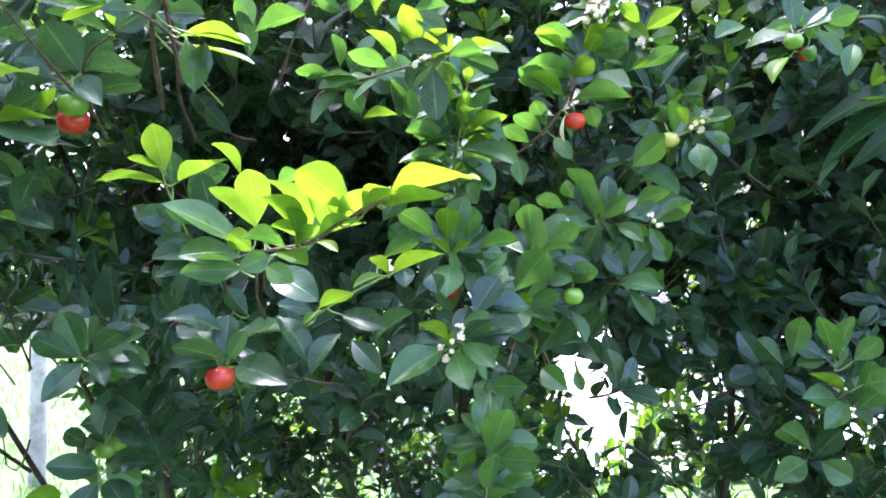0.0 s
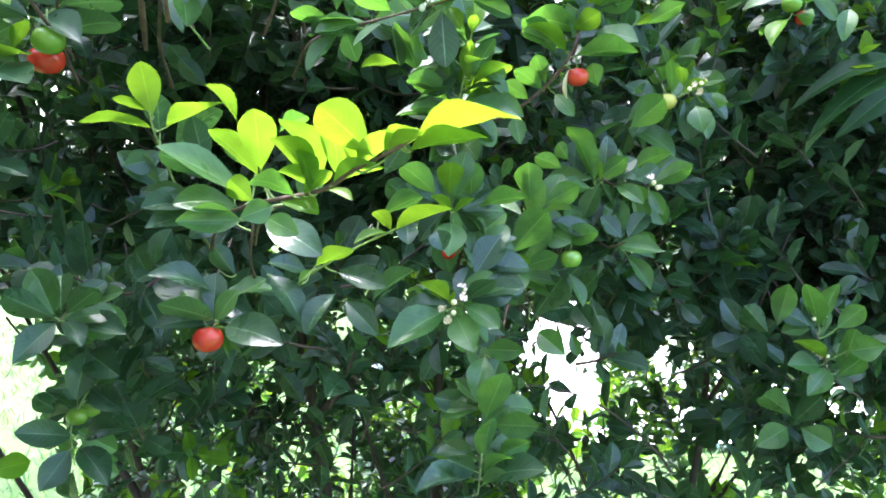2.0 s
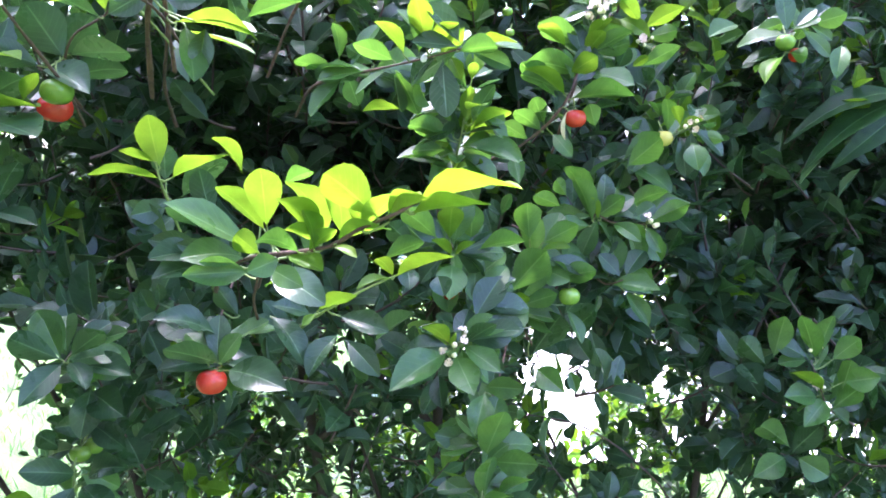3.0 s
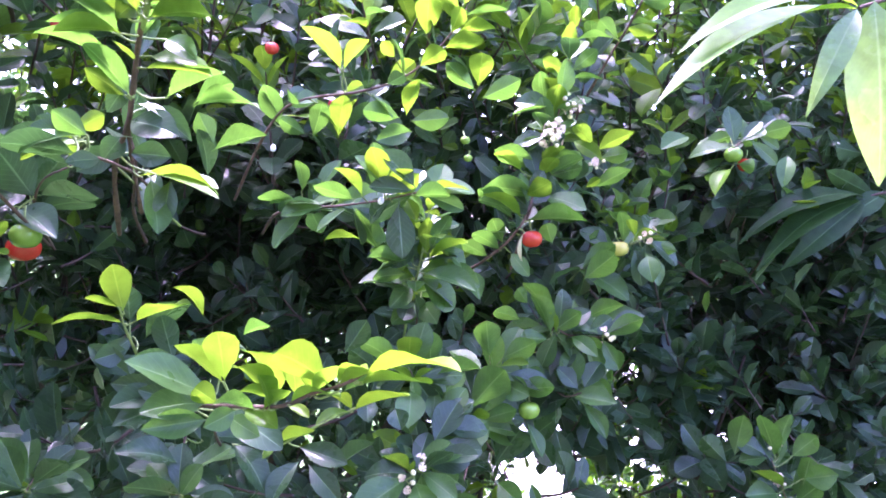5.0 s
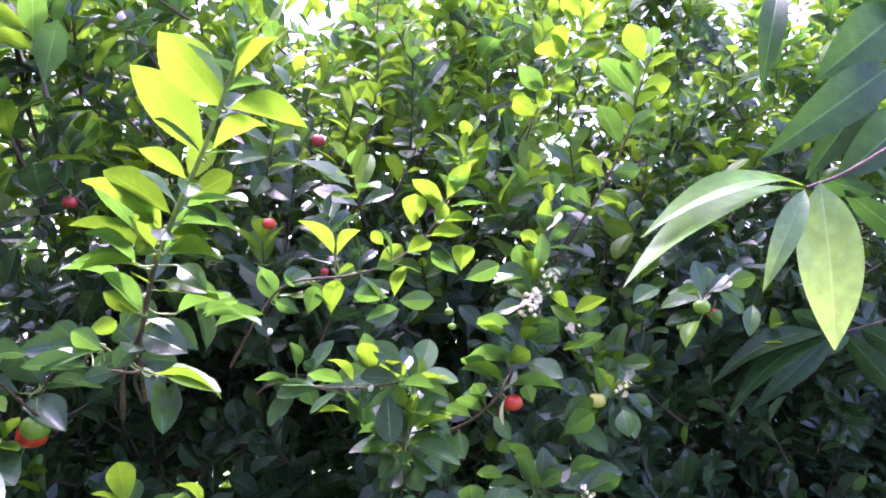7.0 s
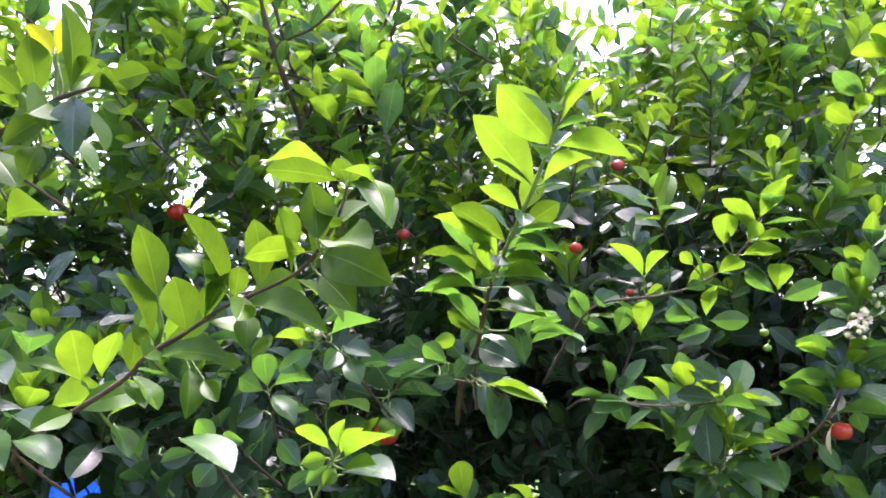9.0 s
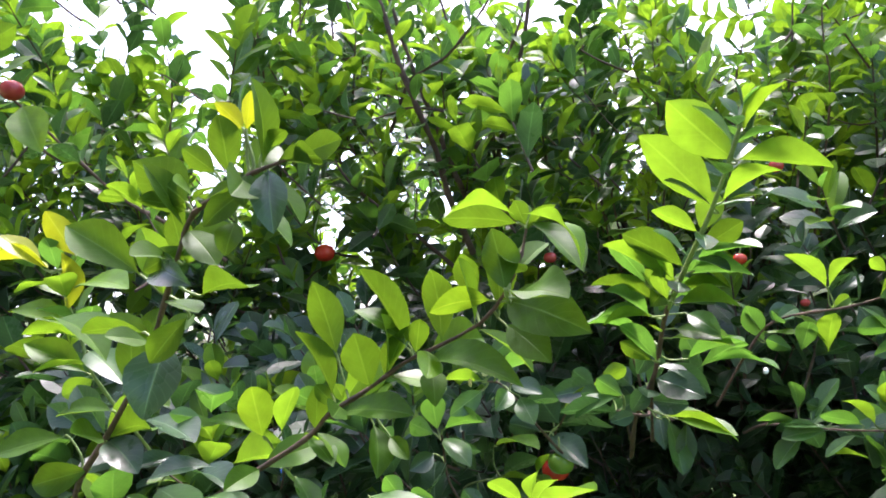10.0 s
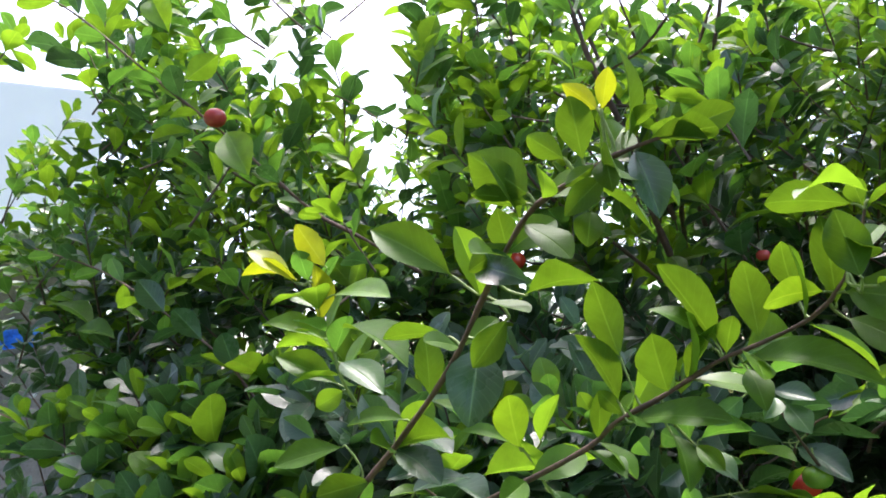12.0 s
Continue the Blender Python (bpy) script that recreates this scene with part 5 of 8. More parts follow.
# red fruit sprig, shade of the left side put into dark leaves
tw = twig(((-0.196, 0.720, 1.398), (-0.193, 0.700, 1.380), (-0.188, 0.680, 1.366), (-0.189, 0.672, 1.360)), .0018, .0011, M_TWIG)
rosette(tw, 6, 0.044)
leaf(tw, (-0.177, 0.660, 1.363), (-0.122, 0.620, 1.357), 0.033, (-0.34, -0.57, 0.75), M_DARKLEAF)
leaf(tw, (-0.184, 0.670, 1.366), (-0.219, 0.630, 1.387), 0.028, (-0.32, 0.65, 0.69), M_DARKLEAF)
leaf(tw, (-0.192, 0.690, 1.387), (-0.237, 0.660, 1.406), 0.028, (0.57, -0.41, 0.71), M_DARKLEAF)
leaf(tw, (-0.178, 0.690, 1.361), (-0.237, 0.670, 1.361), 0.031, (0.21, -0.62, 0.76), M_DARKLEAF)
leaf(tw, (-0.193, 0.710, 1.378), (-0.157, 0.690, 1.361), 0.022, (-0.13, -0.77, 0.62), M_DARKLEAF)
leaf(tw, (-0.182, 0.730, 1.396), (-0.200, 0.720, 1.425), 0.022, (-0.41, 0.91, 0.07), M_DARKLEAF)

# shaded sprig, the shade given by dark leaf colour
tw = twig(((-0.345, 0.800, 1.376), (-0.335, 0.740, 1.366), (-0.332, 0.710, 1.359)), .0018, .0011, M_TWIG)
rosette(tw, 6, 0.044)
leaf(tw, (-0.332, 0.710, 1.361), (-0.357, 0.670, 1.389), 0.028, (-0.81, 0.58, 0.11), M_DARKLEAF)
leaf(tw, (-0.332, 0.710, 1.359), (-0.352, 0.670, 1.331), 0.026, (0.44, -0.65, 0.62), M_DARKLEAF)
leaf(tw, (-0.327, 0.710, 1.359), (-0.300, 0.680, 1.343), 0.021, (0.19, -0.31, 0.93), M_DARKLEAF)
leaf(tw, (-0.331, 0.720, 1.362), (-0.292, 0.700, 1.389), 0.025, (-0.03, 0.78, 0.63), M_DARKLEAF)
leaf(tw, (-0.336, 0.730, 1.352), (-0.274, 0.710, 1.347), 0.032, (-0.10, -0.51, 0.85), M_DARKLEAF)
leaf(tw, (-0.344, 0.760, 1.371), (-0.361, 0.740, 1.397), 0.027, (-0.67, 0.73, 0.13), M_DARKLEAF)
leaf(tw, (-0.330, 0.760, 1.319), (-0.289, 0.730, 1.304), 0.035, (-0.27, -0.69, 0.67), M_DARKLEAF)
leaf(tw, (-0.325, 0.750, 1.328), (-0.329, 0.730, 1.283), 0.029, (0.43, -0.84, 0.34), M_DARKLEAF)

# green fruit sprig, dark leaf colour stands for the shade
tw = twig(((-0.374, 0.900, 1.285), (-0.354, 0.830, 1.271), (-0.358, 0.810, 1.258), (-0.362, 0.790, 1.234), (-0.351, 0.770, 1.205)), .002, .0012, M_GREENTWIG)
rosette(tw, 6, 0.044)
leaf(tw, (-0.345, 0.810, 1.275), (-0.375, 0.780, 1.278), 0.029, (0.70, -0.67, 0.24), M_DARKLEAF)
leaf(tw, (-0.359, 0.790, 1.227), (-0.396, 0.750, 1.245), 0.028, (0.76, -0.55, 0.35), M_DARKLEAF)
leaf(tw, (-0.347, 0.790, 1.228), (-0.297, 0.760, 1.244), 0.030, (-0.55, -0.63, 0.55), M_DARKLEAF)
leaf(tw, (-0.396, 0.780, 1.207), (-0.418, 0.740, 1.211), 0.026, (0.84, -0.44, 0.32), M_NEW)
leaf(tw, (-0.347, 0.770, 1.223), (-0.304, 0.730, 1.201), 0.031, (0.09, -0.40, 0.91), M_DARKLEAF)
leaf(tw, (-0.353, 0.770, 1.223), (-0.371, 0.740, 1.192), 0.028, (0.49, -0.75, 0.44), M_DARKLEAF)
leaf(tw, (-0.356, 0.820, 1.270), (-0.310, 0.790, 1.252), 0.031, (-0.20, -0.72, 0.67), M_DARKLEAF)
leaf(tw, (-0.385, 0.820, 1.242), (-0.402, 0.800, 1.265), 0.023, (-0.75, 0.66, 0.03), M_DARKLEAF)

# far fruit sprig
tw = twig(((0.520, 1.030, 1.737), (0.477, 1.000, 1.720), (0.435, 0.955, 1.700), (0.430, 0.950, 1.679)), .002, .0011, M_TWIG)
rosette(tw, 6, 0.048)
leaf(tw, (0.424, 0.945, 1.671), (0.392, 0.920, 1.635), 0.027, (-0.54, -0.39, 0.75), M_NEW)
leaf(tw, (0.439, 0.960, 1.679), (0.452, 0.940, 1.672), 0.021, (0.85, 0.53, 0.01), M_MID)
leaf(tw, (0.383, 0.980, 1.716), (0.335, 0.950, 1.695), 0.030, (0.07, -0.64, 0.76), M_MID)
leaf(tw, (0.401, 0.980, 1.705), (0.432, 0.960, 1.715), 0.023, (0.48, 0.85, 0.23), M_MID)
leaf(tw, (0.517, 0.980, 1.693), (0.500, 0.960, 1.648), 0.026, (-0.33, -0.81, 0.48), M_MID)
leaf(tw, (0.484, 1.000, 1.716), (0.439, 0.980, 1.733), 0.027, (-0.17, 0.83, 0.53), M_MID)
leaf(tw, (0.491, 1.000, 1.723), (0.523, 0.980, 1.731), 0.027, (0.48, 0.85, 0.21), M_MID)

# flowering sprig
tw = twig(((0.607, 1.060, 1.176), (0.546, 1.020, 1.212), (0.521, 1.000, 1.245), (0.503, 0.995, 1.287)), .002, .0011, M_TWIG)
rosette(tw, 6, 0.048)
leaf(tw, (0.525, 1.000, 1.244), (0.466, 0.970, 1.278), 0.036, (0.28, 0.42, 0.86), M_NEW)
leaf(tw, (0.516, 1.000, 1.237), (0.455, 0.970, 1.246), 0.034, (0.43, -0.68, 0.60), M_MID)
leaf(tw, (0.533, 1.010, 1.229), (0.489, 0.980, 1.202), 0.034, (0.05, -0.70, 0.71), M_MID)
leaf(tw, (0.541, 1.010, 1.215), (0.561, 0.980, 1.253), 0.035, (0.74, 0.65, 0.14), M_MID)
leaf(tw, (0.555, 1.010, 1.238), (0.555, 0.990, 1.288), 0.031, (0.54, 0.78, 0.32), M_MID)
leaf(tw, (0.534, 1.000, 1.286), (0.559, 0.980, 1.319), 0.030, (0.63, 0.78, 0.00), M_MID)
leaf(tw, (0.512, 1.000, 1.286), (0.480, 0.980, 1.349), 0.036, (0.74, 0.43, 0.52), M_MID)
leaf(tw, (0.516, 1.000, 1.286), (0.523, 0.980, 1.349), 0.032, (-0.08, 0.95, 0.31), M_MID)
leaf(tw, (0.550, 1.000, 1.256), (0.583, 0.970, 1.270), 0.038, (-0.69, -0.71, 0.14), M_MID)
leaf(tw, (0.454, 1.000, 1.287), (0.458, 0.980, 1.349), 0.033, (0.48, 0.85, 0.24), M_MID)
leaf(tw, (0.446, 1.000, 1.279), (0.401, 0.980, 1.321), 0.034, (-0.12, 0.94, 0.33), M_DARKLEAF)
leaf(tw, (0.499, 1.030, 1.156), (0.440, 1.000, 1.197), 0.038, (-0.13, 0.88, 0.46), M_MID)
leaf(tw, (0.499, 1.030, 1.148), (0.521, 1.000, 1.196), 0.036, (0.70, 0.71, 0.12), M_DARKLEAF)
leaf(tw, (0.502, 1.020, 1.147), (0.537, 1.000, 1.127), 0.039, (-0.36, -0.89, 0.27), M_MID)
leaf(tw, (0.487, 1.020, 1.147), (0.433, 1.000, 1.128), 0.039, (0.10, -0.81, 0.57), M_MID)

# tall shoot
tw = twig(((-0.213, 0.600, 1.636), (-0.189, 0.560, 1.667), (-0.168, 0.520, 1.717), (-0.144, 0.480, 1.748), (-0.122, 0.450, 1.778), (-0.102, 0.425, 1.814), (-0.094, 0.415, 1.832)), .0034, .0014, M_TWIG)
rooted(stick("twig", ((-0.1665, 0.5185, 1.7185), (-0.1435, 0.4785, 1.7485), (-0.1215, 0.4485, 1.7785), (-0.1015, 0.4235, 1.8145), (-0.0935, 0.4135, 1.8325)), 0.0019, 0.0010, M_GREENTWIG, None, 24, 8, knots=0.2, label="green young tip of the shoot"))
leafy(tw, ((-0.213, 0.600, 1.636), (-0.189, 0.560, 1.667), (-0.168, 0.520, 1.717), (-0.144, 0.480, 1.748), (-0.122, 0.450, 1.778), (-0.102, 0.425, 1.814), (-0.094, 0.415, 1.832)), 12, .034, .5)
leaf(tw, (-0.102, 0.430, 1.803), (-0.139, 0.410, 1.845), 0.034, (-0.18, 0.94, 0.29), M_NEW)
leaf(tw, (-0.118, 0.450, 1.776), (-0.161, 0.430, 1.831), 0.035, (0.18, 0.87, 0.46), M_NEW)
leaf(tw, (-0.097, 0.420, 1.818), (-0.069, 0.410, 1.843), 0.019, (-0.60, 0.28, 0.75), M_YEL)
leaf(tw, (-0.103, 0.430, 1.805), (-0.050, 0.400, 1.785), 0.031, (0.47, 0.29, 0.84), M_NEW)
leaf(tw, (-0.116, 0.450, 1.782), (-0.077, 0.430, 1.794), 0.022, (-0.11, 0.33, 0.94), M_NEW)
leaf(tw, (-0.133, 0.465, 1.766), (-0.161, 0.450, 1.783), 0.018, (0.09, 0.68, 0.73), M_NEW)
leaf(tw, (-0.145, 0.480, 1.744), (-0.182, 0.450, 1.769), 0.026, (-0.07, 0.70, 0.71), M_YOUNG_DIM)
leaf(tw, (-0.134, 0.470, 1.755), (-0.104, 0.460, 1.770), 0.018, (0.14, 0.93, 0.35), M_YOUNG_DIM)
leaf(tw, (-0.160, 0.490, 1.737), (-0.199, 0.460, 1.764), 0.028, (0.25, 0.44, 0.86), M_NEW)
leaf(tw, (-0.155, 0.490, 1.736), (-0.178, 0.470, 1.763), 0.020, (0.37, 0.58, 0.73), M_NEW)
leaf(tw, (-0.163, 0.500, 1.723), (-0.164, 0.480, 1.747), 0.018, (-0.31, 0.72, 0.62), M_NEW)
leaf(tw, (-0.158, 0.500, 1.720), (-0.112, 0.470, 1.714), 0.027, (0.33, 0.33, 0.88), M_NEW)
leaf(tw, (-0.175, 0.510, 1.713), (-0.210, 0.490, 1.708), 0.020, (-0.31, 0.32, 0.89), M_NEW)
leaf(tw, (-0.169, 0.510, 1.721), (-0.217, 0.490, 1.739), 0.027, (0.18, 0.39, 0.90), M_YOUNG_DIM)
leaf(tw, (-0.158, 0.500, 1.729), (-0.117, 0.480, 1.727), 0.022, (0.20, 0.34, 0.92), M_YOUNG_DIM)
leaf(tw, (-0.171, 0.535, 1.697), (-0.121, 0.515, 1.688), 0.027, (-0.00, -0.42, 0.91), M_NEW)
leaf(tw, (-0.185, 0.545, 1.680), (-0.207, 0.530, 1.696), 0.016, (-0.48, 0.87, 0.16), M_YOUNG_DIM)
leaf(tw, (-0.180, 0.570, 1.677), (-0.146, 0.560, 1.652), 0.021, (0.06, -0.89, 0.45), M_DARKLEAF)
leaf(tw, (-0.179, 0.590, 1.631), (-0.130, 0.570, 1.619), 0.026, (0.09, -0.32, 0.95), M_NEW)
leaf(tw, (-0.172, 0.600, 1.629), (-0.176, 0.590, 1.591), 0.020, (0.24, -0.95, 0.22), M_DARKLEAF)
leaf(tw, (-0.165, 0.530, 1.704), (-0.129, 0.510, 1.694), 0.021, (-0.16, -0.66, 0.73), M_YOUNG_DIM)
leaf(tw, (-0.166, 0.510, 1.734), (-0.176, 0.500, 1.720), 0.017, (0.51, -0.84, 0.20), M_YOUNG_DIM)
leaf(tw, (-0.205, 0.590, 1.652), (-0.233, 0.580, 1.632), 0.021, (0.30, -0.95, 0.05), M_DARKLEAF)
leaf(tw, (-0.200, 0.590, 1.647), (-0.166, 0.580, 1.643), 0.021, (-0.27, -0.96, 0.11), M_DARKLEAF)

# little sprig, two leaves darkened as if shaded
tw = twig(((-0.224, 0.640, 1.640), (-0.235, 0.620, 1.653), (-0.243, 0.600, 1.660)), .0018, .0011, M_GREENTWIG)
leaf(tw, (-0.241, 0.600, 1.658), (-0.282, 0.570, 1.652), 0.025, (0.25, -0.92, 0.30), M_DARKLEAF)
leaf(tw, (-0.228, 0.600, 1.656), (-0.267, 0.570, 1.642), 0.025, (-0.03, -0.41, 0.91), M_NEW)
leaf(tw, (-0.243, 0.600, 1.666), (-0.217, 0.590, 1.675), 0.016, (0.27, 0.93, 0.25), M_NEW)
leaf(tw, (-0.249, 0.610, 1.656), (-0.264, 0.590, 1.674), 0.019, (-0.62, 0.73, 0.29), M_DARKLEAF)

# long twig
tw = twig(((-0.131, 0.760, 1.679), (-0.098, 0.740, 1.712), (-0.031, 0.720, 1.720), (0.014, 0.710, 1.736), (0.053, 0.700, 1.775), (0.075, 0.690, 1.821)), .0024, .0011, M_TWIG)
leafy(tw, ((-0.131, 0.760, 1.679), (-0.098, 0.740, 1.712), (-0.031, 0.720, 1.720), (0.014, 0.710, 1.736), (0.053, 0.700, 1.775), (0.075, 0.690, 1.821)), 13, 0.038, 0.45)
leaf(tw, (0.058, 0.690, 1.790), (0.080, 0.670, 1.823), 0.021, (0.01, 0.85, 0.52), M_NEW)
leaf(tw, (0.056, 0.700, 1.775), (0.025, 0.680, 1.809), 0.024, (0.41, 0.58, 0.70), M_NEW)
leaf(tw, (0.026, 0.700, 1.766), (0.027, 0.670, 1.793), 0.025, (0.10, 0.67, 0.74), M_NEW)
leaf(tw, (0.053, 0.700, 1.769), (0.087, 0.680, 1.768), 0.019, (0.23, 0.36, 0.90), M_NEW)
leaf(tw, (0.042, 0.705, 1.757), (0.075, 0.680, 1.758), 0.020, (0.39, 0.52, 0.76), M_NEW)
leaf(tw, (-0.051, 0.720, 1.738), (-0.084, 0.690, 1.770), 0.027, (0.41, 0.43, 0.81), M_NEW)
leaf(tw, (-0.050, 0.720, 1.738), (-0.025, 0.700, 1.762), 0.020, (-0.33, 0.53, 0.78), M_NEW)
leaf(tw, (-0.002, 0.710, 1.748), (-0.014, 0.700, 1.761), 0.013, (-0.25, 0.86, 0.44), M_NEW)
leaf(tw, (0.073, 0.700, 1.721), (0.073, 0.670, 1.744), 0.025, (0.17, 0.60, 0.78), M_NEW)
leaf(tw, (0.072, 0.710, 1.719), (0.043, 0.690, 1.740), 0.020, (-0.24, 0.85, 0.48), M_MID)
leaf(tw, (0.078, 0.720, 1.714), (0.112, 0.700, 1.728), 0.022, (0.44, 0.88, 0.19), M_MID)
leaf(tw, (-0.111, 0.750, 1.691), (-0.124, 0.730, 1.727), 0.023, (-0.26, 0.88, 0.40), M_MID)
leaf(tw, (-0.080, 0.740, 1.679), (-0.069, 0.720, 1.708), 0.021, (0.10, 0.84, 0.54), M_MID)
leaf(tw, (-0.056, 0.740, 1.679), (-0.048, 0.710, 1.714), 0.023, (-0.13, 0.73, 0.67), M_NEW)
leaf(tw, (-0.086, 0.740, 1.682), (-0.108, 0.720, 1.694), 0.017, (-0.57, 0.78, 0.26), M_MID)
leaf(tw, (0.003, 0.730, 1.697), (-0.031, 0.700, 1.699), 0.022, (-0.57, 0.67, 0.47), M_MID)
leaf(tw, (0.008, 0.720, 1.697), (0.019, 0.700, 1.727), 0.019, (-0.35, 0.72, 0.60), M_NEW)
leaf(tw, (0.011, 0.730, 1.694), (0.047, 0.710, 1.694), 0.021, (0.50, 0.87, 0.03), M_MID)
leaf(tw, (0.015, 0.740, 1.686), (-0.020, 0.720, 1.674), 0.023, (0.45, -0.88, 0.15), M_MID)
leaf(tw, (-0.075, 0.760, 1.716), (-0.104, 0.740, 1.721), 0.023, (-0.54, 0.83, 0.15), M_DARKLEAF)
leaf(tw, (-0.026, 0.750, 1.722), (-0.009, 0.740, 1.691), 0.025, (-0.16, -0.96, 0.23), M_DARKLEAF)

# flower branch
tw = twig(((0.141, 0.800, 1.620), (0.157, 0.810, 1.669), (0.169, 0.815, 1.719), (0.184, 0.820, 1.770), (0.199, 0.820, 1.821)), .0024, .0012, M_TWIG)
leafy(tw, ((0.141, 0.800, 1.620), (0.157, 0.810, 1.669), (0.169, 0.815, 1.719), (0.184, 0.820, 1.770), (0.199, 0.820, 1.821)), 9, 0.04, 0.3)
leaf(tw, (0.187, 0.820, 1.773), (0.184, 0.800, 1.811), 0.021, (-0.41, 0.82, 0.40), M_NEW)
leaf(tw, (0.192, 0.820, 1.808), (0.191, 0.810, 1.831), 0.018, (0.23, 0.89, 0.40), M_YEL)
leaf(tw, (0.187, 0.820, 1.763), (0.211, 0.800, 1.782), 0.018, (0.47, 0.84, 0.28), M_MID)
leaf(tw, (0.184, 0.820, 1.763), (0.153, 0.800, 1.771), 0.018, (-0.46, 0.83, 0.33), M_NEW)
leaf(tw, (0.164, 0.810, 1.709), (0.166, 0.780, 1.741), 0.026, (0.30, 0.70, 0.64), M_NEW)
leaf(tw, (0.161, 0.820, 1.719), (0.150, 0.800, 1.758), 0.024, (0.10, 0.87, 0.47), M_MID)
leaf(tw, (0.150, 0.810, 1.656), (0.101, 0.790, 1.675), 0.028, (-0.02, 0.70, 0.71), M_MID)
leaf(tw, (0.162, 0.810, 1.650), (0.192, 0.790, 1.657), 0.019, (0.54, 0.84, 0.05), M_MID)
leaf(tw, (0.147, 0.800, 1.626), (0.085, 0.770, 1.633), 0.034, (-0.19, 0.56, 0.81), M_MID)
leaf(tw, (0.153, 0.800, 1.627), (0.189, 0.760, 1.611), 0.027, (-0.39, -0.61, 0.69), M_MID)
leaf(tw, (0.215, 0.830, 1.682), (0.188, 0.810, 1.703), 0.020, (0.13, 0.63, 0.76), M_NEW)
leaf(tw, (0.218, 0.830, 1.679), (0.254, 0.810, 1.697), 0.022, (0.14, 0.79, 0.60), M_NEW)
leaf(tw, (0.223, 0.840, 1.672), (0.250, 0.820, 1.676), 0.020, (0.60, 0.80, 0.04), M_MID)

# right shoot
tw = twig(((0.258, 0.920, 1.801), (0.274, 0.880, 1.836), (0.299, 0.850, 1.897), (0.307, 0.830, 1.944), (0.324, 0.820, 1.999)), .0026, .0013, M_TWIG)
leafy(tw, ((0.258, 0.920, 1.801), (0.274, 0.880, 1.836), (0.299, 0.850, 1.897), (0.307, 0.830, 1.944), (0.324, 0.820, 1.999)), 9, 0.042, 0.7)
leaf(tw, (0.295, 0.860, 1.886), (0.258, 0.830, 1.930), 0.032, (0.46, 0.49, 0.74), M_MID)
leaf(tw, (0.299, 0.850, 1.897), (0.329, 0.830, 1.926), 0.027, (0.35, 0.90, 0.25), M_MID)
leaf(tw, (0.284, 0.870, 1.855), (0.314, 0.850, 1.856), 0.025, (0.54, 0.82, 0.20), M_MID)
leaf(tw, (0.281, 0.880, 1.850), (0.245, 0.860, 1.874), 0.025, (-0.12, 0.84, 0.52), M_NEW)
leaf(tw, (0.307, 0.840, 1.940), (0.258, 0.820, 1.983), 0.033, (0.48, 0.44, 0.76), M_MID)
leaf(tw, (0.314, 0.840, 1.954), (0.345, 0.820, 1.958), 0.027, (0.48, 0.82, 0.31), M_NEW)
leaf(tw, (0.318, 0.830, 1.983), (0.290, 0.810, 2.024), 0.029, (0.20, 0.82, 0.54), M_NEW)
leaf(tw, (0.270, 0.890, 1.831), (0.304, 0.880, 1.822), 0.021, (0.32, 0.94, 0.15), M_NEW)
leaf(tw, (0.266, 0.900, 1.819), (0.236, 0.880, 1.837), 0.024, (-0.22, 0.82, 0.53), M_MID)

# crown shoot
tw = twig(((0.194, 0.980, 1.911), (0.212, 0.950, 1.964), (0.237, 0.930, 2.010), (0.257, 0.920, 2.043), (0.277, 0.910, 2.098)), .0024, .0011, M_TWIG)
leafy(tw, ((0.194, 0.980, 1.911), (0.212, 0.950, 1.964), (0.237, 0.930, 2.010), (0.257, 0.920, 2.043), (0.277, 0.910, 2.098)), 9, 0.042, 0.9)
leaf(tw, (0.249, 0.920, 2.021), (0.197, 0.900, 2.025), 0.027, (-0.11, 0.49, 0.87), M_YEL)
leaf(tw, (0.252, 0.920, 2.024), (0.291, 0.890, 2.032), 0.033, (0.51, 0.76, 0.39), M_YEL)
leaf(tw, (0.246, 0.920, 2.036), (0.225, 0.900, 2.056), 0.027, (-0.05, 0.72, 0.69), M_YEL)
leaf(tw, (0.220, 0.940, 1.976), (0.179, 0.920, 2.009), 0.028, (0.06, 0.82, 0.57), M_MID)
leaf(tw, (0.224, 0.940, 1.983), (0.254, 0.920, 1.990), 0.026, (0.46, 0.81, 0.35), M_NEW)
leaf(tw, (0.214, 0.950, 1.941), (0.232, 0.940, 1.923), 0.028, (0.49, 0.87, 0.00), M_NEW)
leaf(tw, (0.207, 0.950, 1.949), (0.173, 0.930, 1.968), 0.028, (-0.19, 0.83, 0.53), M_YEL)
leaf(tw, (0.263, 0.915, 2.055), (0.293, 0.900, 2.077), 0.027, (0.22, 0.92, 0.33), M_NEW)
leaf(tw, (0.269, 0.910, 2.076), (0.234, 0.900, 2.096), 0.030, (0.05, 0.86, 0.51), M_NEW)

# near branch
tw = twig(((-0.514, 0.400, 1.585), (-0.430, 0.360, 1.618), (-0.367, 0.335, 1.644), (-0.344, 0.325, 1.659), (-0.311, 0.316, 1.673), (-0.279, 0.309, 1.689), (-0.254, 0.304, 1.697), (-0.225, 0.300, 1.710), (-0.207, 0.300, 1.735), (-0.201, 0.300, 1.754)), .0030, .0013, M_TWIG)
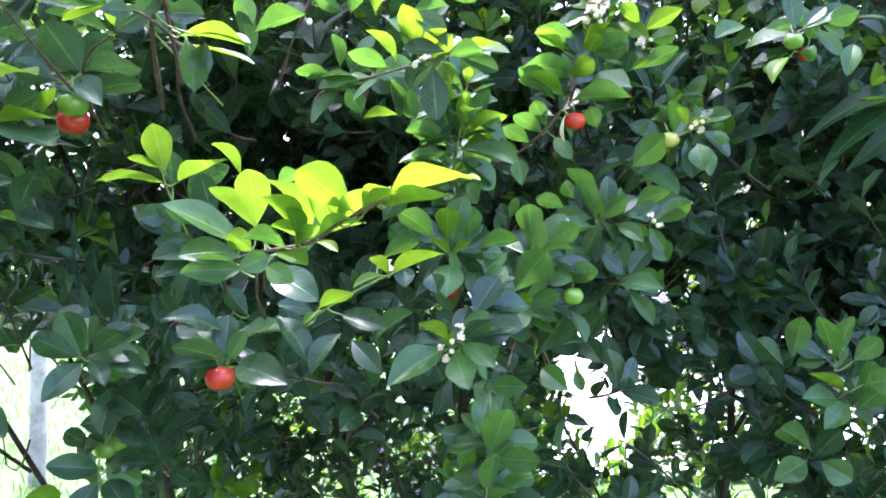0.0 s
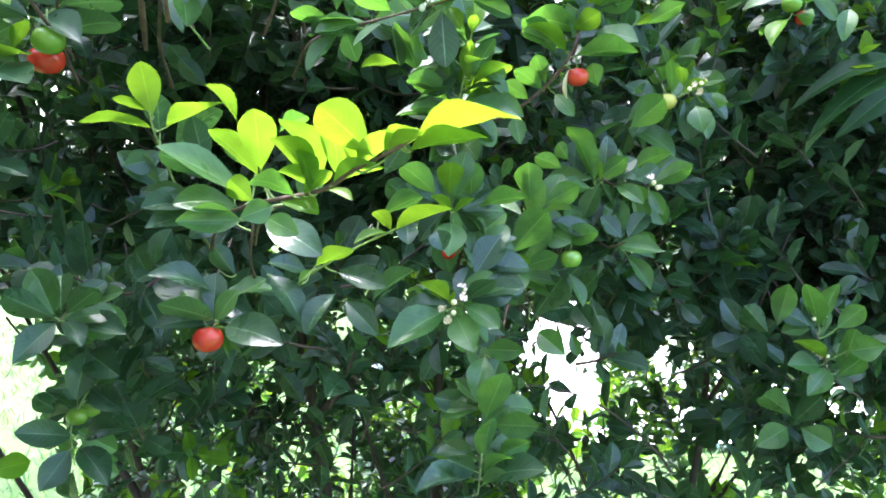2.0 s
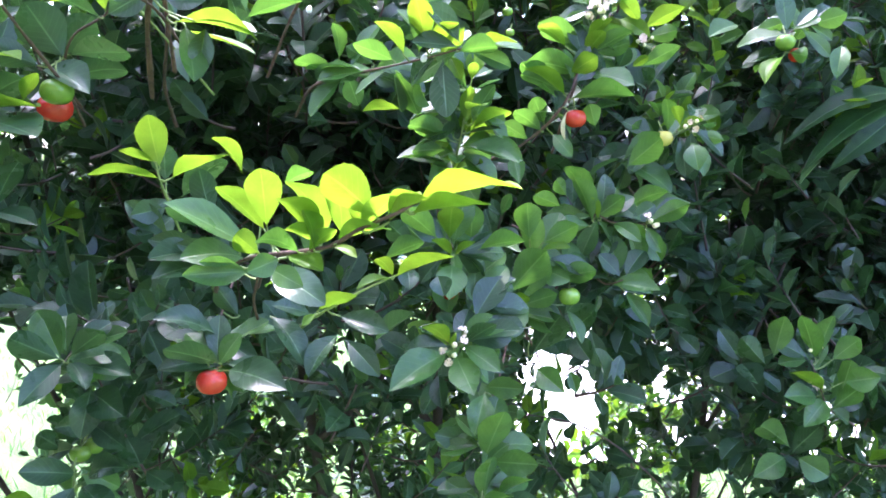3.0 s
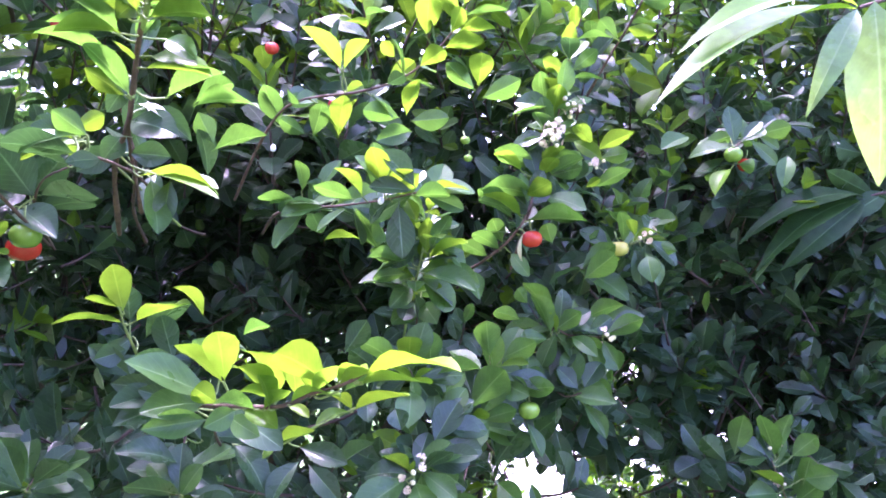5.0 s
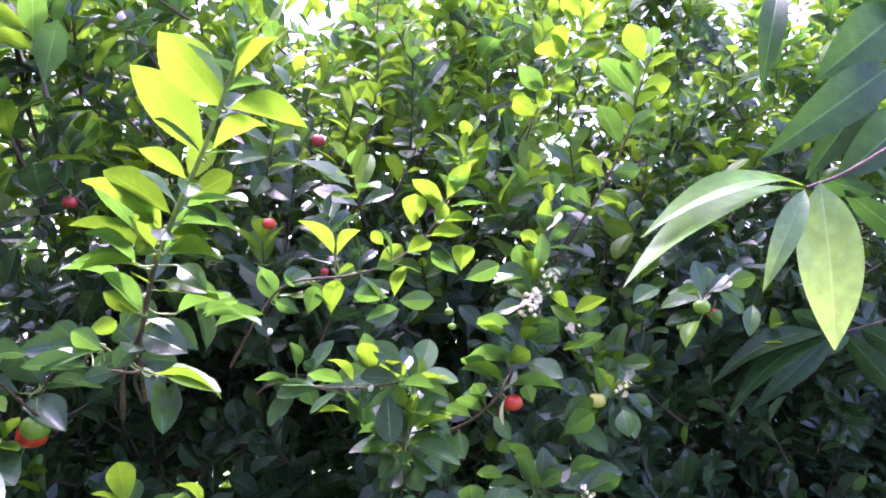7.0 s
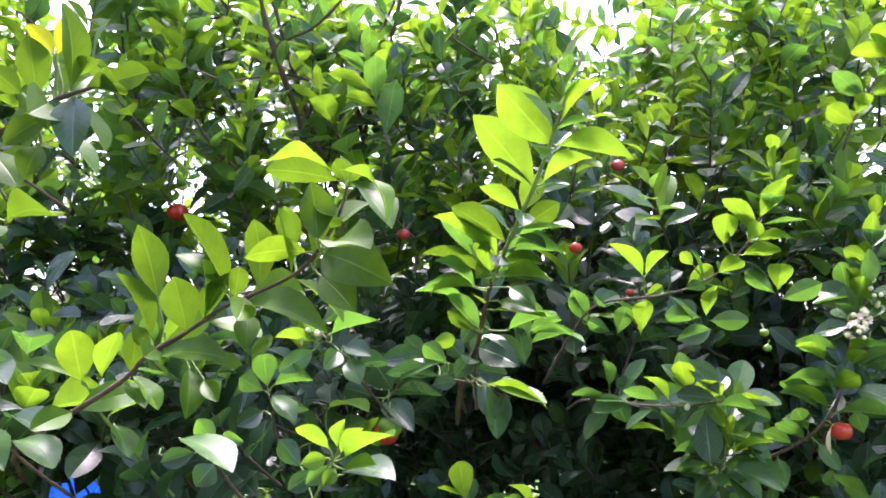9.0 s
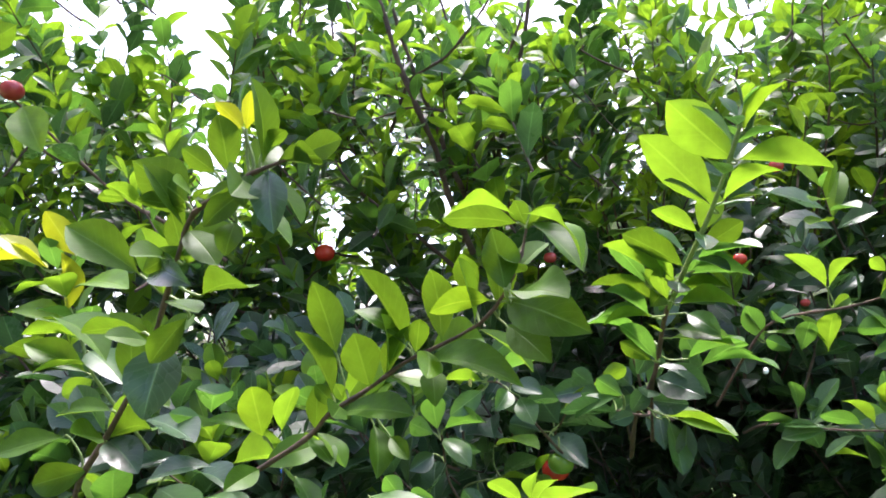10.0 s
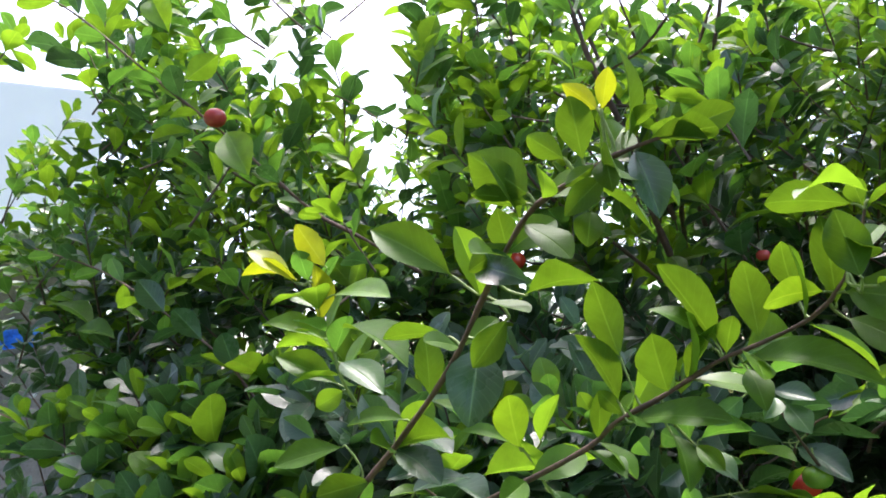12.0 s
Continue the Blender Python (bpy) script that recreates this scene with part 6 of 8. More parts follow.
leafy(tw, ((-0.514, 0.400, 1.585), (-0.430, 0.360, 1.618), (-0.367, 0.335, 1.644), (-0.344, 0.325, 1.659), (-0.311, 0.316, 1.673), (-0.279, 0.309, 1.689), (-0.254, 0.304, 1.697), (-0.225, 0.300, 1.710), (-0.207, 0.300, 1.735), (-0.201, 0.300, 1.754)), 8, .042, .5, (M_YOUNG_DIM, M_YOUNG_DIM, M_NEW))
leaf(tw, (-0.337, 0.325, 1.693), (-0.344, 0.310, 1.740), 0.024, (-0.45, 0.87, 0.21), M_YOUNG_DIM)
leaf(tw, (-0.277, 0.309, 1.696), (-0.298, 0.290, 1.741), 0.026, (0.32, 0.81, 0.50), M_YOUNG_DIM)
leaf(tw, (-0.308, 0.315, 1.673), (-0.309, 0.300, 1.706), 0.024, (-0.58, 0.75, 0.31), M_YOUNG_DIM)
leaf(tw, (-0.256, 0.305, 1.697), (-0.258, 0.300, 1.738), 0.020, (-0.13, 0.98, 0.11), M_YOUNG_DIM)
leaf(tw, (-0.222, 0.300, 1.718), (-0.245, 0.270, 1.712), 0.019, (-0.64, 0.37, 0.67), M_YEL)
leaf(tw, (-0.274, 0.309, 1.692), (-0.266, 0.300, 1.711), 0.014, (-0.36, 0.78, 0.51), M_YOUNG_DIM)
leaf(tw, (-0.279, 0.310, 1.695), (-0.309, 0.300, 1.719), 0.019, (0.66, -0.31, 0.68), M_YOUNG_DIM)
leaf(tw, (-0.341, 0.325, 1.669), (-0.358, 0.310, 1.710), 0.023, (0.22, 0.88, 0.41), M_YOUNG_DIM)
leaf(tw, (-0.270, 0.307, 1.686), (-0.201, 0.280, 1.673), 0.025, (0.10, -0.62, 0.78), M_YOUNG_DIM)
leaf(tw, (-0.334, 0.320, 1.659), (-0.272, 0.300, 1.659), 0.023, (-0.06, -0.62, 0.78), M_YOUNG_DIM)
leaf(tw, (-0.265, 0.310, 1.685), (-0.254, 0.290, 1.664), 0.015, (0.31, -0.60, 0.74), M_YOUNG_DIM)
leaf(tw, (-0.313, 0.325, 1.653), (-0.300, 0.305, 1.624), 0.019, (0.72, -0.38, 0.58), M_YOUNG_DIM)
leaf(tw, (-0.299, 0.320, 1.646), (-0.282, 0.310, 1.634), 0.012, (0.01, -0.77, 0.64), M_YOUNG_DIM)
leaf(tw, (-0.204, 0.300, 1.757), (-0.240, 0.280, 1.761), 0.020, (-0.28, 0.66, 0.70), M_YOUNG_DIM)
leaf(tw, (-0.199, 0.300, 1.758), (-0.167, 0.280, 1.726), 0.024, (0.48, -0.44, 0.76), M_YOUNG_DIM)
leaf(tw, (-0.219, 0.300, 1.710), (-0.219, 0.290, 1.753), 0.021, (0.06, 0.97, 0.23), M_YOUNG_DIM)
leaf(tw, (-0.215, 0.300, 1.717), (-0.164, 0.275, 1.697), 0.029, (0.10, -0.95, 0.30), M_YOUNG_DIM)
leaf(tw, (-0.216, 0.300, 1.705), (-0.186, 0.280, 1.684), 0.020, (0.30, -0.90, 0.30), M_YOUNG_DIM)
leaf(tw, (-0.237, 0.310, 1.718), (-0.239, 0.300, 1.745), 0.015, (-0.45, 0.85, 0.28), M_YOUNG_DIM)
leaf(tw, (-0.367, 0.335, 1.642), (-0.339, 0.320, 1.628), 0.017, (0.33, -0.24, 0.91), M_YOUNG_DIM)
leaf(tw, (-0.341, 0.330, 1.662), (-0.351, 0.320, 1.677), 0.011, (-0.65, 0.76, 0.07), M_YOUNG_DIM)
leaf(tw, (-0.201, 0.300, 1.755), (-0.203, 0.290, 1.768), 0.011, (-0.43, 0.75, 0.50), M_YOUNG_DIM)
leaf(tw, (-0.298, 0.315, 1.679), (-0.276, 0.305, 1.708), 0.019, (-0.76, 0.18, 0.63), M_YOUNG_DIM)

# curled young leaves at the tip of the near branch
for base, tip, width, normal, material, arch in (
        ((-0.196, 0.268, 1.756), (-0.221, 0.241, 1.753), 0.019, (0.1, 0.25, 0.95), M_NEW, 0.16),
        ((-0.192, 0.269, 1.756), (-0.163, 0.261, 1.726), 0.020, (0.75, 0.1, 0.65), M_NEW, 0.20),
        ((-0.204, 0.271, 1.719), (-0.211, 0.275, 1.752), 0.020, (-0.1, 0.95, 0.2), M_YOUNG_DIM, 0.06),
        ((-0.200, 0.272, 1.716), (-0.167, 0.251, 1.712), 0.026, (0.2, -0.6, 0.75), M_YOUNG_DIM, 0.10)):
    one_blade("leaf", base, tip, width, normal, material, tw, arch, 0.35, 0.10, 0.55, 0.05, tuple(np.linspace(0, 1, 18)), 7, tip_power=0.7)

# young sprig
tw = twig(((-0.431, 0.400, 1.609), (-0.434, 0.390, 1.625), (-0.441, 0.385, 1.638)), .002, .0012, M_GREENTWIG)
leaf(tw, (-0.443, 0.385, 1.637), (-0.438, 0.365, 1.676), 0.027, (-0.67, 0.63, 0.40), M_YEL)
leaf(tw, (-0.427, 0.385, 1.641), (-0.402, 0.370, 1.675), 0.022, (-0.76, 0.17, 0.63), M_NEW)
leaf(tw, (-0.447, 0.385, 1.641), (-0.476, 0.360, 1.653), 0.019, (0.51, -0.21, 0.83), M_NEW)
leaf(tw, (-0.486, 0.400, 1.617), (-0.411, 0.380, 1.628), 0.038, (0.07, 0.67, 0.74), M_NEW)
leaf(tw, (-0.439, 0.410, 1.612), (-0.388, 0.390, 1.631), 0.028, (-0.07, 0.59, 0.80), M_NEW)
leaf(tw, (-0.434, 0.410, 1.607), (-0.403, 0.390, 1.586), 0.021, (0.42, -0.26, 0.87), M_MID)

# left branch
tw = twig(((-0.509, 0.278, 1.613), (-0.444, 0.246, 1.654), (-0.387, 0.219, 1.692), (-0.352, 0.199, 1.722), (-0.323, 0.180, 1.744), (-0.302, 0.166, 1.754), (-0.280, 0.163, 1.761), (-0.266, 0.161, 1.765), (-0.243, 0.157, 1.767)), .0030, .0013, M_TWIG)
leafy(tw, ((-0.509, 0.278, 1.613), (-0.444, 0.246, 1.654), (-0.387, 0.219, 1.692), (-0.352, 0.199, 1.722), (-0.323, 0.180, 1.744), (-0.302, 0.166, 1.754), (-0.280, 0.163, 1.761), (-0.266, 0.161, 1.765), (-0.243, 0.157, 1.767)), 11, .033, .45, (M_YOUNG_DIM, M_YOUNG_DIM, M_NEW))
leaf(tw, (-0.304, 0.165, 1.758), (-0.325, 0.154, 1.778), 0.025, (-0.34, 0.93, 0.14), M_YOUNG_DIM)
leaf(tw, (-0.305, 0.166, 1.755), (-0.328, 0.159, 1.762), 0.012, (-0.08, 0.83, 0.55), M_YOUNG_DIM)
leaf(tw, (-0.270, 0.160, 1.783), (-0.282, 0.156, 1.796), 0.009, (-0.10, 0.97, 0.20), M_YEL_SUNLIT)
leaf(tw, (-0.269, 0.160, 1.782), (-0.263, 0.156, 1.797), 0.009, (-0.33, 0.87, 0.35), M_YEL_SUNLIT)
leaf(tw, (-0.279, 0.162, 1.765), (-0.279, 0.155, 1.790), 0.015, (-0.38, 0.89, 0.25), M_YOUNG_DIM)
leaf(tw, (-0.286, 0.162, 1.768), (-0.298, 0.155, 1.779), 0.011, (-0.34, 0.92, 0.22), M_YOUNG_DIM)
leaf(tw, (-0.271, 0.163, 1.759), (-0.284, 0.152, 1.744), 0.011, (0.55, -0.83, 0.12), M_YOUNG_DIM)
leaf(tw, (-0.280, 0.167, 1.748), (-0.280, 0.160, 1.733), 0.012, (0.46, -0.80, 0.39), M_YOUNG_DIM)
leaf(tw, (-0.270, 0.162, 1.766), (-0.266, 0.155, 1.750), 0.012, (0.23, -0.86, 0.46), M_YOUNG_DIM)
leaf(tw, (-0.259, 0.161, 1.766), (-0.249, 0.151, 1.737), 0.016, (0.45, -0.79, 0.41), M_DARKLEAF)
leaf(tw, (-0.254, 0.159, 1.767), (-0.230, 0.151, 1.760), 0.013, (0.36, 0.43, 0.83), M_YOUNG_DIM)
leaf(tw, (-0.262, 0.161, 1.772), (-0.247, 0.157, 1.778), 0.008, (-0.25, 0.42, 0.87), M_YOUNG_DIM)
leaf(tw, (-0.327, 0.186, 1.737), (-0.328, 0.179, 1.760), 0.014, (-0.49, 0.84, 0.25), M_YOUNG_DIM)
leaf(tw, (-0.346, 0.190, 1.738), (-0.313, 0.176, 1.725), 0.018, (-0.25, -0.90, 0.35), M_DARKLEAF)
leaf(tw, (-0.328, 0.197, 1.723), (-0.284, 0.179, 1.722), 0.023, (0.17, 0.33, 0.93), M_YOUNG_DIM)
leaf(tw, (-0.362, 0.195, 1.735), (-0.401, 0.182, 1.763), 0.024, (0.52, -0.76, 0.38), M_YOUNG_DIM)
leaf(tw, (-0.339, 0.202, 1.715), (-0.354, 0.192, 1.693), 0.016, (0.55, -0.83, 0.00), M_YOUNG_DIM)
leaf(tw, (-0.362, 0.212, 1.705), (-0.360, 0.194, 1.667), 0.028, (0.57, -0.74, 0.37), M_DARKLEAF)
leaf(tw, (-0.462, 0.223, 1.722), (-0.406, 0.212, 1.696), 0.031, (0.38, -0.19, 0.91), M_YOUNG_DIM)
leaf(tw, (-0.378, 0.212, 1.709), (-0.414, 0.203, 1.711), 0.018, (-0.07, 0.47, 0.88), M_YOUNG_DIM)
leaf(tw, (-0.426, 0.235, 1.669), (-0.464, 0.228, 1.667), 0.019, (0.02, -0.47, 0.88), M_YOUNG_DIM)
leaf(tw, (-0.494, 0.260, 1.653), (-0.536, 0.239, 1.643), 0.023, (0.19, -0.70, 0.69), M_YOUNG_DIM)
leaf(tw, (-0.444, 0.246, 1.651), (-0.404, 0.232, 1.636), 0.022, (0.16, -0.50, 0.85), M_DARKLEAF)
leaf(tw, (-0.444, 0.246, 1.654), (-0.461, 0.239, 1.684), 0.020, (0.58, -0.80, 0.15), M_DARKLEAF)
leaf(tw, (-0.448, 0.246, 1.651), (-0.398, 0.236, 1.658), 0.025, (0.02, 0.62, 0.78), M_YOUNG_DIM)
leaf(tw, (-0.475, 0.261, 1.633), (-0.508, 0.247, 1.625), 0.021, (0.38, -0.92, 0.04), M_YOUNG_DIM)
leaf(tw, (-0.325, 0.184, 1.745), (-0.343, 0.177, 1.734), 0.013, (-0.45, 0.87, 0.19), M_YOUNG_DIM)
leaf(tw, (-0.273, 0.162, 1.764), (-0.284, 0.155, 1.756), 0.008, (-0.59, 0.80, 0.13), M_YOUNG_DIM)

# yellow tip sprig, its top leaves in the yellow with sunlight added
tw = twig(((-0.554, 0.330, 1.687), (-0.558, 0.320, 1.717), (-0.559, 0.307, 1.748), (-0.566, 0.305, 1.768)), .0022, .0012, M_GREENTWIG)
leafy(tw, ((-0.554, 0.330, 1.687), (-0.558, 0.320, 1.717), (-0.559, 0.307, 1.748), (-0.566, 0.305, 1.768)), 6, .04, .9)
leaf(tw, (-0.547, 0.305, 1.775), (-0.562, 0.290, 1.809), 0.020, (-0.64, 0.77, 0.06), M_YEL_SUNLIT)
leaf(tw, (-0.580, 0.305, 1.769), (-0.614, 0.290, 1.797), 0.023, (0.69, -0.28, 0.67), M_YEL_SUNLIT)
leaf(tw, (-0.574, 0.305, 1.768), (-0.628, 0.295, 1.780), 0.027, (0.12, 0.44, 0.89), M_YEL_SUNLIT)
leaf(tw, (-0.560, 0.307, 1.733), (-0.550, 0.295, 1.778), 0.023, (-0.16, 0.94, 0.29), M_YEL_SUNLIT)
leaf(tw, (-0.546, 0.310, 1.756), (-0.477, 0.290, 1.745), 0.030, (-0.00, -0.49, 0.87), M_NEW)
leaf(tw, (-0.558, 0.315, 1.724), (-0.612, 0.300, 1.740), 0.029, (0.36, -0.41, 0.84), M_NEW)
leaf(tw, (-0.556, 0.320, 1.716), (-0.597, 0.300, 1.722), 0.022, (-0.18, 0.60, 0.78), M_NEW)
leaf(tw, (-0.561, 0.330, 1.691), (-0.608, 0.310, 1.716), 0.028, (0.56, -0.58, 0.60), M_NEW)
leaf(tw, (-0.557, 0.325, 1.708), (-0.503, 0.310, 1.682), 0.030, (0.30, -0.42, 0.86), M_MID)
leaf(tw, (-0.562, 0.335, 1.687), (-0.577, 0.320, 1.676), 0.018, (0.70, -0.72, 0.01), M_NEW)

# low left sprig
tw = twig(((-0.780, 0.450, 1.575), (-0.782, 0.430, 1.589), (-0.804, 0.420, 1.589), (-0.868, 0.400, 1.602)), .002, .0012, M_GREENTWIG)
leafy(tw, ((-0.780, 0.450, 1.575), (-0.782, 0.430, 1.589), (-0.804, 0.420, 1.589), (-0.868, 0.400, 1.602)), 6, .045, .5)
leaf(tw, (-0.802, 0.420, 1.588), (-0.899, 0.390, 1.619), 0.052, (0.35, -0.14, 0.93), M_YOUNG_DIM)
leaf(tw, (-1.214, 0.520, 1.796), (-1.310, 0.500, 1.844), 0.054, (0.45, -0.04, 0.89), M_YOUNG_DIM)
leaf(tw, (-1.156, 0.520, 1.778), (-1.238, 0.500, 1.795), 0.042, (0.28, -0.44, 0.86), M_YOUNG_DIM)
leaf(tw, (-0.794, 0.440, 1.598), (-0.848, 0.420, 1.640), 0.035, (0.65, -0.29, 0.70), M_MID)
leaf(tw, (-0.777, 0.440, 1.593), (-0.691, 0.420, 1.633), 0.047, (-0.39, 0.17, 0.91), M_MID)
leaf(tw, (-0.858, 0.480, 1.627), (-0.900, 0.460, 1.655), 0.029, (0.54, -0.81, 0.25), M_DARKLEAF)
leaf(tw, (-0.676, 0.420, 1.643), (-0.699, 0.400, 1.666), 0.024, (0.70, -0.71, 0.06), M_DARKLEAF)

# arching bough
tw = twig(((-0.782, 0.620, 1.876), (-0.839, 0.600, 1.914), (-0.879, 0.560, 1.967), (-0.930, 0.530, 2.027), (-0.971, 0.500, 2.073), (-1.027, 0.470, 2.132), (-1.149, 0.450, 2.241), (-1.260, 0.440, 2.322)), .0040, .0022, M_TWIG)
leafy(tw, ((-0.782, 0.620, 1.876), (-0.839, 0.600, 1.914), (-0.879, 0.560, 1.967), (-0.930, 0.530, 2.027), (-0.971, 0.500, 2.073), (-1.027, 0.470, 2.132), (-1.149, 0.450, 2.241), (-1.260, 0.440, 2.322)), 14, .05, .35)
leaf(tw, (-1.195, 0.460, 2.207), (-1.280, 0.440, 2.240), 0.046, (0.18, 0.58, 0.80), M_DARKLEAF)
leaf(tw, (-1.152, 0.470, 2.179), (-1.240, 0.450, 2.201), 0.046, (0.09, 0.53, 0.84), M_DARKLEAF)
leaf(tw, (-0.965, 0.470, 2.160), (-0.988, 0.460, 2.212), 0.046, (0.63, -0.77, 0.12), M_NEW)
leaf(tw, (-0.889, 0.490, 2.115), (-0.931, 0.470, 2.087), 0.037, (-0.62, 0.62, 0.48), M_NEW)
leaf(tw, (-0.905, 0.510, 2.023), (-0.853, 0.500, 1.950), 0.051, (0.44, -0.79, 0.43), M_NEW)

# sky shoot
tw = twig(((-1.064, 0.900, 1.906), (-1.068, 0.880, 1.997), (-1.020, 0.860, 2.087), (-1.007, 0.850, 2.196), (-1.041, 0.840, 2.310), (-1.097, 0.830, 2.426)), .0034, .0016, M_TWIG)
leafy(tw, ((-1.064, 0.900, 1.906), (-1.068, 0.880, 1.997), (-1.020, 0.860, 2.087), (-1.007, 0.850, 2.196), (-1.041, 0.840, 2.310), (-1.097, 0.830, 2.426)), 15, .066, .12)

# side shoot
tw = twig(((-1.053, 0.880, 2.015), (-1.111, 0.800, 2.044), (-1.186, 0.740, 2.079), (-1.261, 0.680, 2.145), (-1.371, 0.640, 2.238), (-1.433, 0.620, 2.349)), .0028, .0014, M_TWIG)
leafy(tw, ((-1.053, 0.880, 2.015), (-1.111, 0.800, 2.044), (-1.186, 0.740, 2.079), (-1.261, 0.680, 2.145), (-1.371, 0.640, 2.238), (-1.433, 0.620, 2.349)), 12, .046, .5)

# bright shoot
tw = twig(((-1.175, 0.750, 1.821), (-1.318, 0.720, 1.916), (-1.464, 0.700, 2.021), (-1.632, 0.680, 2.130), (-1.733, 0.660, 2.220)), .0028, .0012, M_TWIG)
leafy(tw, ((-1.175, 0.750, 1.821), (-1.318, 0.720, 1.916), (-1.464, 0.700, 2.021), (-1.632, 0.680, 2.130), (-1.733, 0.660, 2.220)), 13, .045, .8)

# lower bough
tw = twig(((-0.846, 0.520, 1.661), (-0.899, 0.500, 1.730), (-1.008, 0.500, 1.795), (-1.198, 0.520, 1.882), (-1.455, 0.550, 1.960)), .0034, .0016, M_TWIG)
leafy(tw, ((-0.846, 0.520, 1.661), (-0.899, 0.500, 1.730), (-1.008, 0.500, 1.795), (-1.198, 0.520, 1.882), (-1.455, 0.550, 1.960)), 12, .05, .3)

# corner bough
tw = twig(((-0.924, 0.440, 1.571), (-1.058, 0.440, 1.606), (-1.167, 0.450, 1.639), (-1.292, 0.460, 1.670), (-1.435, 0.470, 1.699)), .0034, .0018, M_TWIG)
leafy(tw, ((-0.924, 0.440, 1.571), (-1.058, 0.440, 1.606), (-1.167, 0.450, 1.639), (-1.292, 0.460, 1.670), (-1.435, 0.470, 1.699)), 9, .055, .2)

# inner bough
tw = twig(((-0.471, 0.800, 1.896), (-0.467, 0.760, 1.947), (-0.474, 0.730, 1.992), (-0.490, 0.710, 2.054), (-0.503, 0.700, 2.120), (-0.520, 0.690, 2.180)), .0066, .0044, M_DARKTWIG)
leafy(tw, ((-0.471, 0.800, 1.896), (-0.467, 0.760, 1.947), (-0.474, 0.730, 1.992), (-0.490, 0.710, 2.054), (-0.503, 0.700, 2.120), (-0.520, 0.690, 2.180)), 9, .048, .6)

# inner bough
tw = twig(((-0.487, 1.000, 1.927), (-0.441, 0.930, 2.012), (-0.393, 0.860, 2.058), (-0.366, 0.840, 2.119), (-0.350, 0.830, 2.192)), .0062, .0040, M_DARKTWIG)
leafy(tw, ((-0.487, 1.000, 1.927), (-0.441, 0.930, 2.012), (-0.393, 0.860, 2.058), (-0.366, 0.840, 2.119), (-0.350, 0.830, 2.192)), 9, .048, .6)

# cross bough
tw = twig(((-0.535, 0.840, 1.855), (-0.574, 0.800, 1.896), (-0.602, 0.760, 1.935), (-0.624, 0.740, 1.988), (-0.653, 0.730, 2.045)), .0046, .0024, M_DARKTWIG)
leafy(tw, ((-0.535, 0.840, 1.855), (-0.574, 0.800, 1.896), (-0.602, 0.760, 1.935), (-0.624, 0.740, 1.988), (-0.653, 0.730, 2.045)), 10, .048, .7)

# fork bough
tw = twig(((-0.467, 0.980, 1.957), (-0.460, 0.930, 2.015), (-0.470, 0.900, 2.060), (-0.482, 0.890, 2.110), (-0.509, 0.880, 2.227)), .0056, .0032, M_DARKTWIG)
leafy(tw, ((-0.467, 0.980, 1.957), (-0.460, 0.930, 2.015), (-0.470, 0.900, 2.060), (-0.482, 0.890, 2.110), (-0.509, 0.880, 2.227)), 9, .046, .7)

# shoot that crosses below the gap
PTS = ((-1.007, 0.833, 2.191), (-0.943, 0.823, 2.148), (-0.872, 0.820, 2.095), (-0.805, 0.809, 2.062), (-0.737, 0.799, 2.030))
tw = twig(PTS, 0.0026, 0.0013, M_TWIG)
leafy(tw, PTS, 8, 0.046, 0.6)

# gap shoot
PTS = ((-0.781, 0.860, 1.894), (-0.774, 0.843, 1.997), (-0.761, 0.796, 2.090), (-0.747, 0.766, 2.156), (-0.753, 0.750, 2.215), (-0.750, 0.739, 2.280))
tw = twig(PTS, 0.0034, 0.0016, M_TWIG)
leafy(tw, PTS, 11, 0.062, 0.35)

# thin shoots beyond the sky shoot
PTS = ((-1.432, 0.994, 2.140), (-1.442, 0.956, 2.289), (-1.414, 0.915, 2.399), (-1.385, 0.887, 2.509), (-1.371, 0.874, 2.615))
tw = twig(PTS, 0.0026, 0.0012, M_TWIG)
leafy(tw, PTS, 20, 0.044, 0.55)

# second thin shoot
PTS = ((-1.267, 0.992, 2.081), (-1.274, 0.965, 2.186), (-1.257, 0.918, 2.291), (-1.235, 0.891, 2.372), (-1.229, 0.879, 2.450))
tw = twig(PTS, 0.0026, 0.0012, M_TWIG)
leafy(tw, PTS, 12, 0.052, 0.35)

# third thin shoot
PTS = ((-1.516, 0.994, 2.170), (-1.526, 0.956, 2.324), (-1.517, 0.912, 2.443), (-1.504, 0.875, 2.546))
tw = twig(PTS, 0.0026, 0.0012, M_TWIG)
leafy(tw, PTS, 15, 0.046, 0.6)

# fourth thin shoot
PTS = ((-1.416, 1.068, 2.123), (-1.434, 1.031, 2.245), (-1.418, 0.999, 2.333), (-1.397, 0.971, 2.412))
tw = twig(PTS, 0.0024, 0.0012, M_TWIG)
leafy(tw, PTS, 11, 0.044, 0.55)

# right gap shoot
tw = twig(((-0.124, 1.350, 1.960), (-0.130, 1.300, 2.034), (-0.135, 1.280, 2.134), (-0.114, 1.260, 2.207), (-0.092, 1.250, 2.293)), .0034, .0016, M_TWIG)
leafy(tw, ((-0.124, 1.350, 1.960), (-0.130, 1.300, 2.034), (-0.135, 1.280, 2.134), (-0.114, 1.260, 2.207), (-0.092, 1.250, 2.293)), 12, .05, .4)

# far right shoot
tw = twig(((0.065, 1.150, 1.944), (0.084, 1.120, 2.011), (0.102, 1.100, 2.069), (0.133, 1.080, 2.123), (0.159, 1.070, 2.180)), .0032, .0016, M_TWIG)
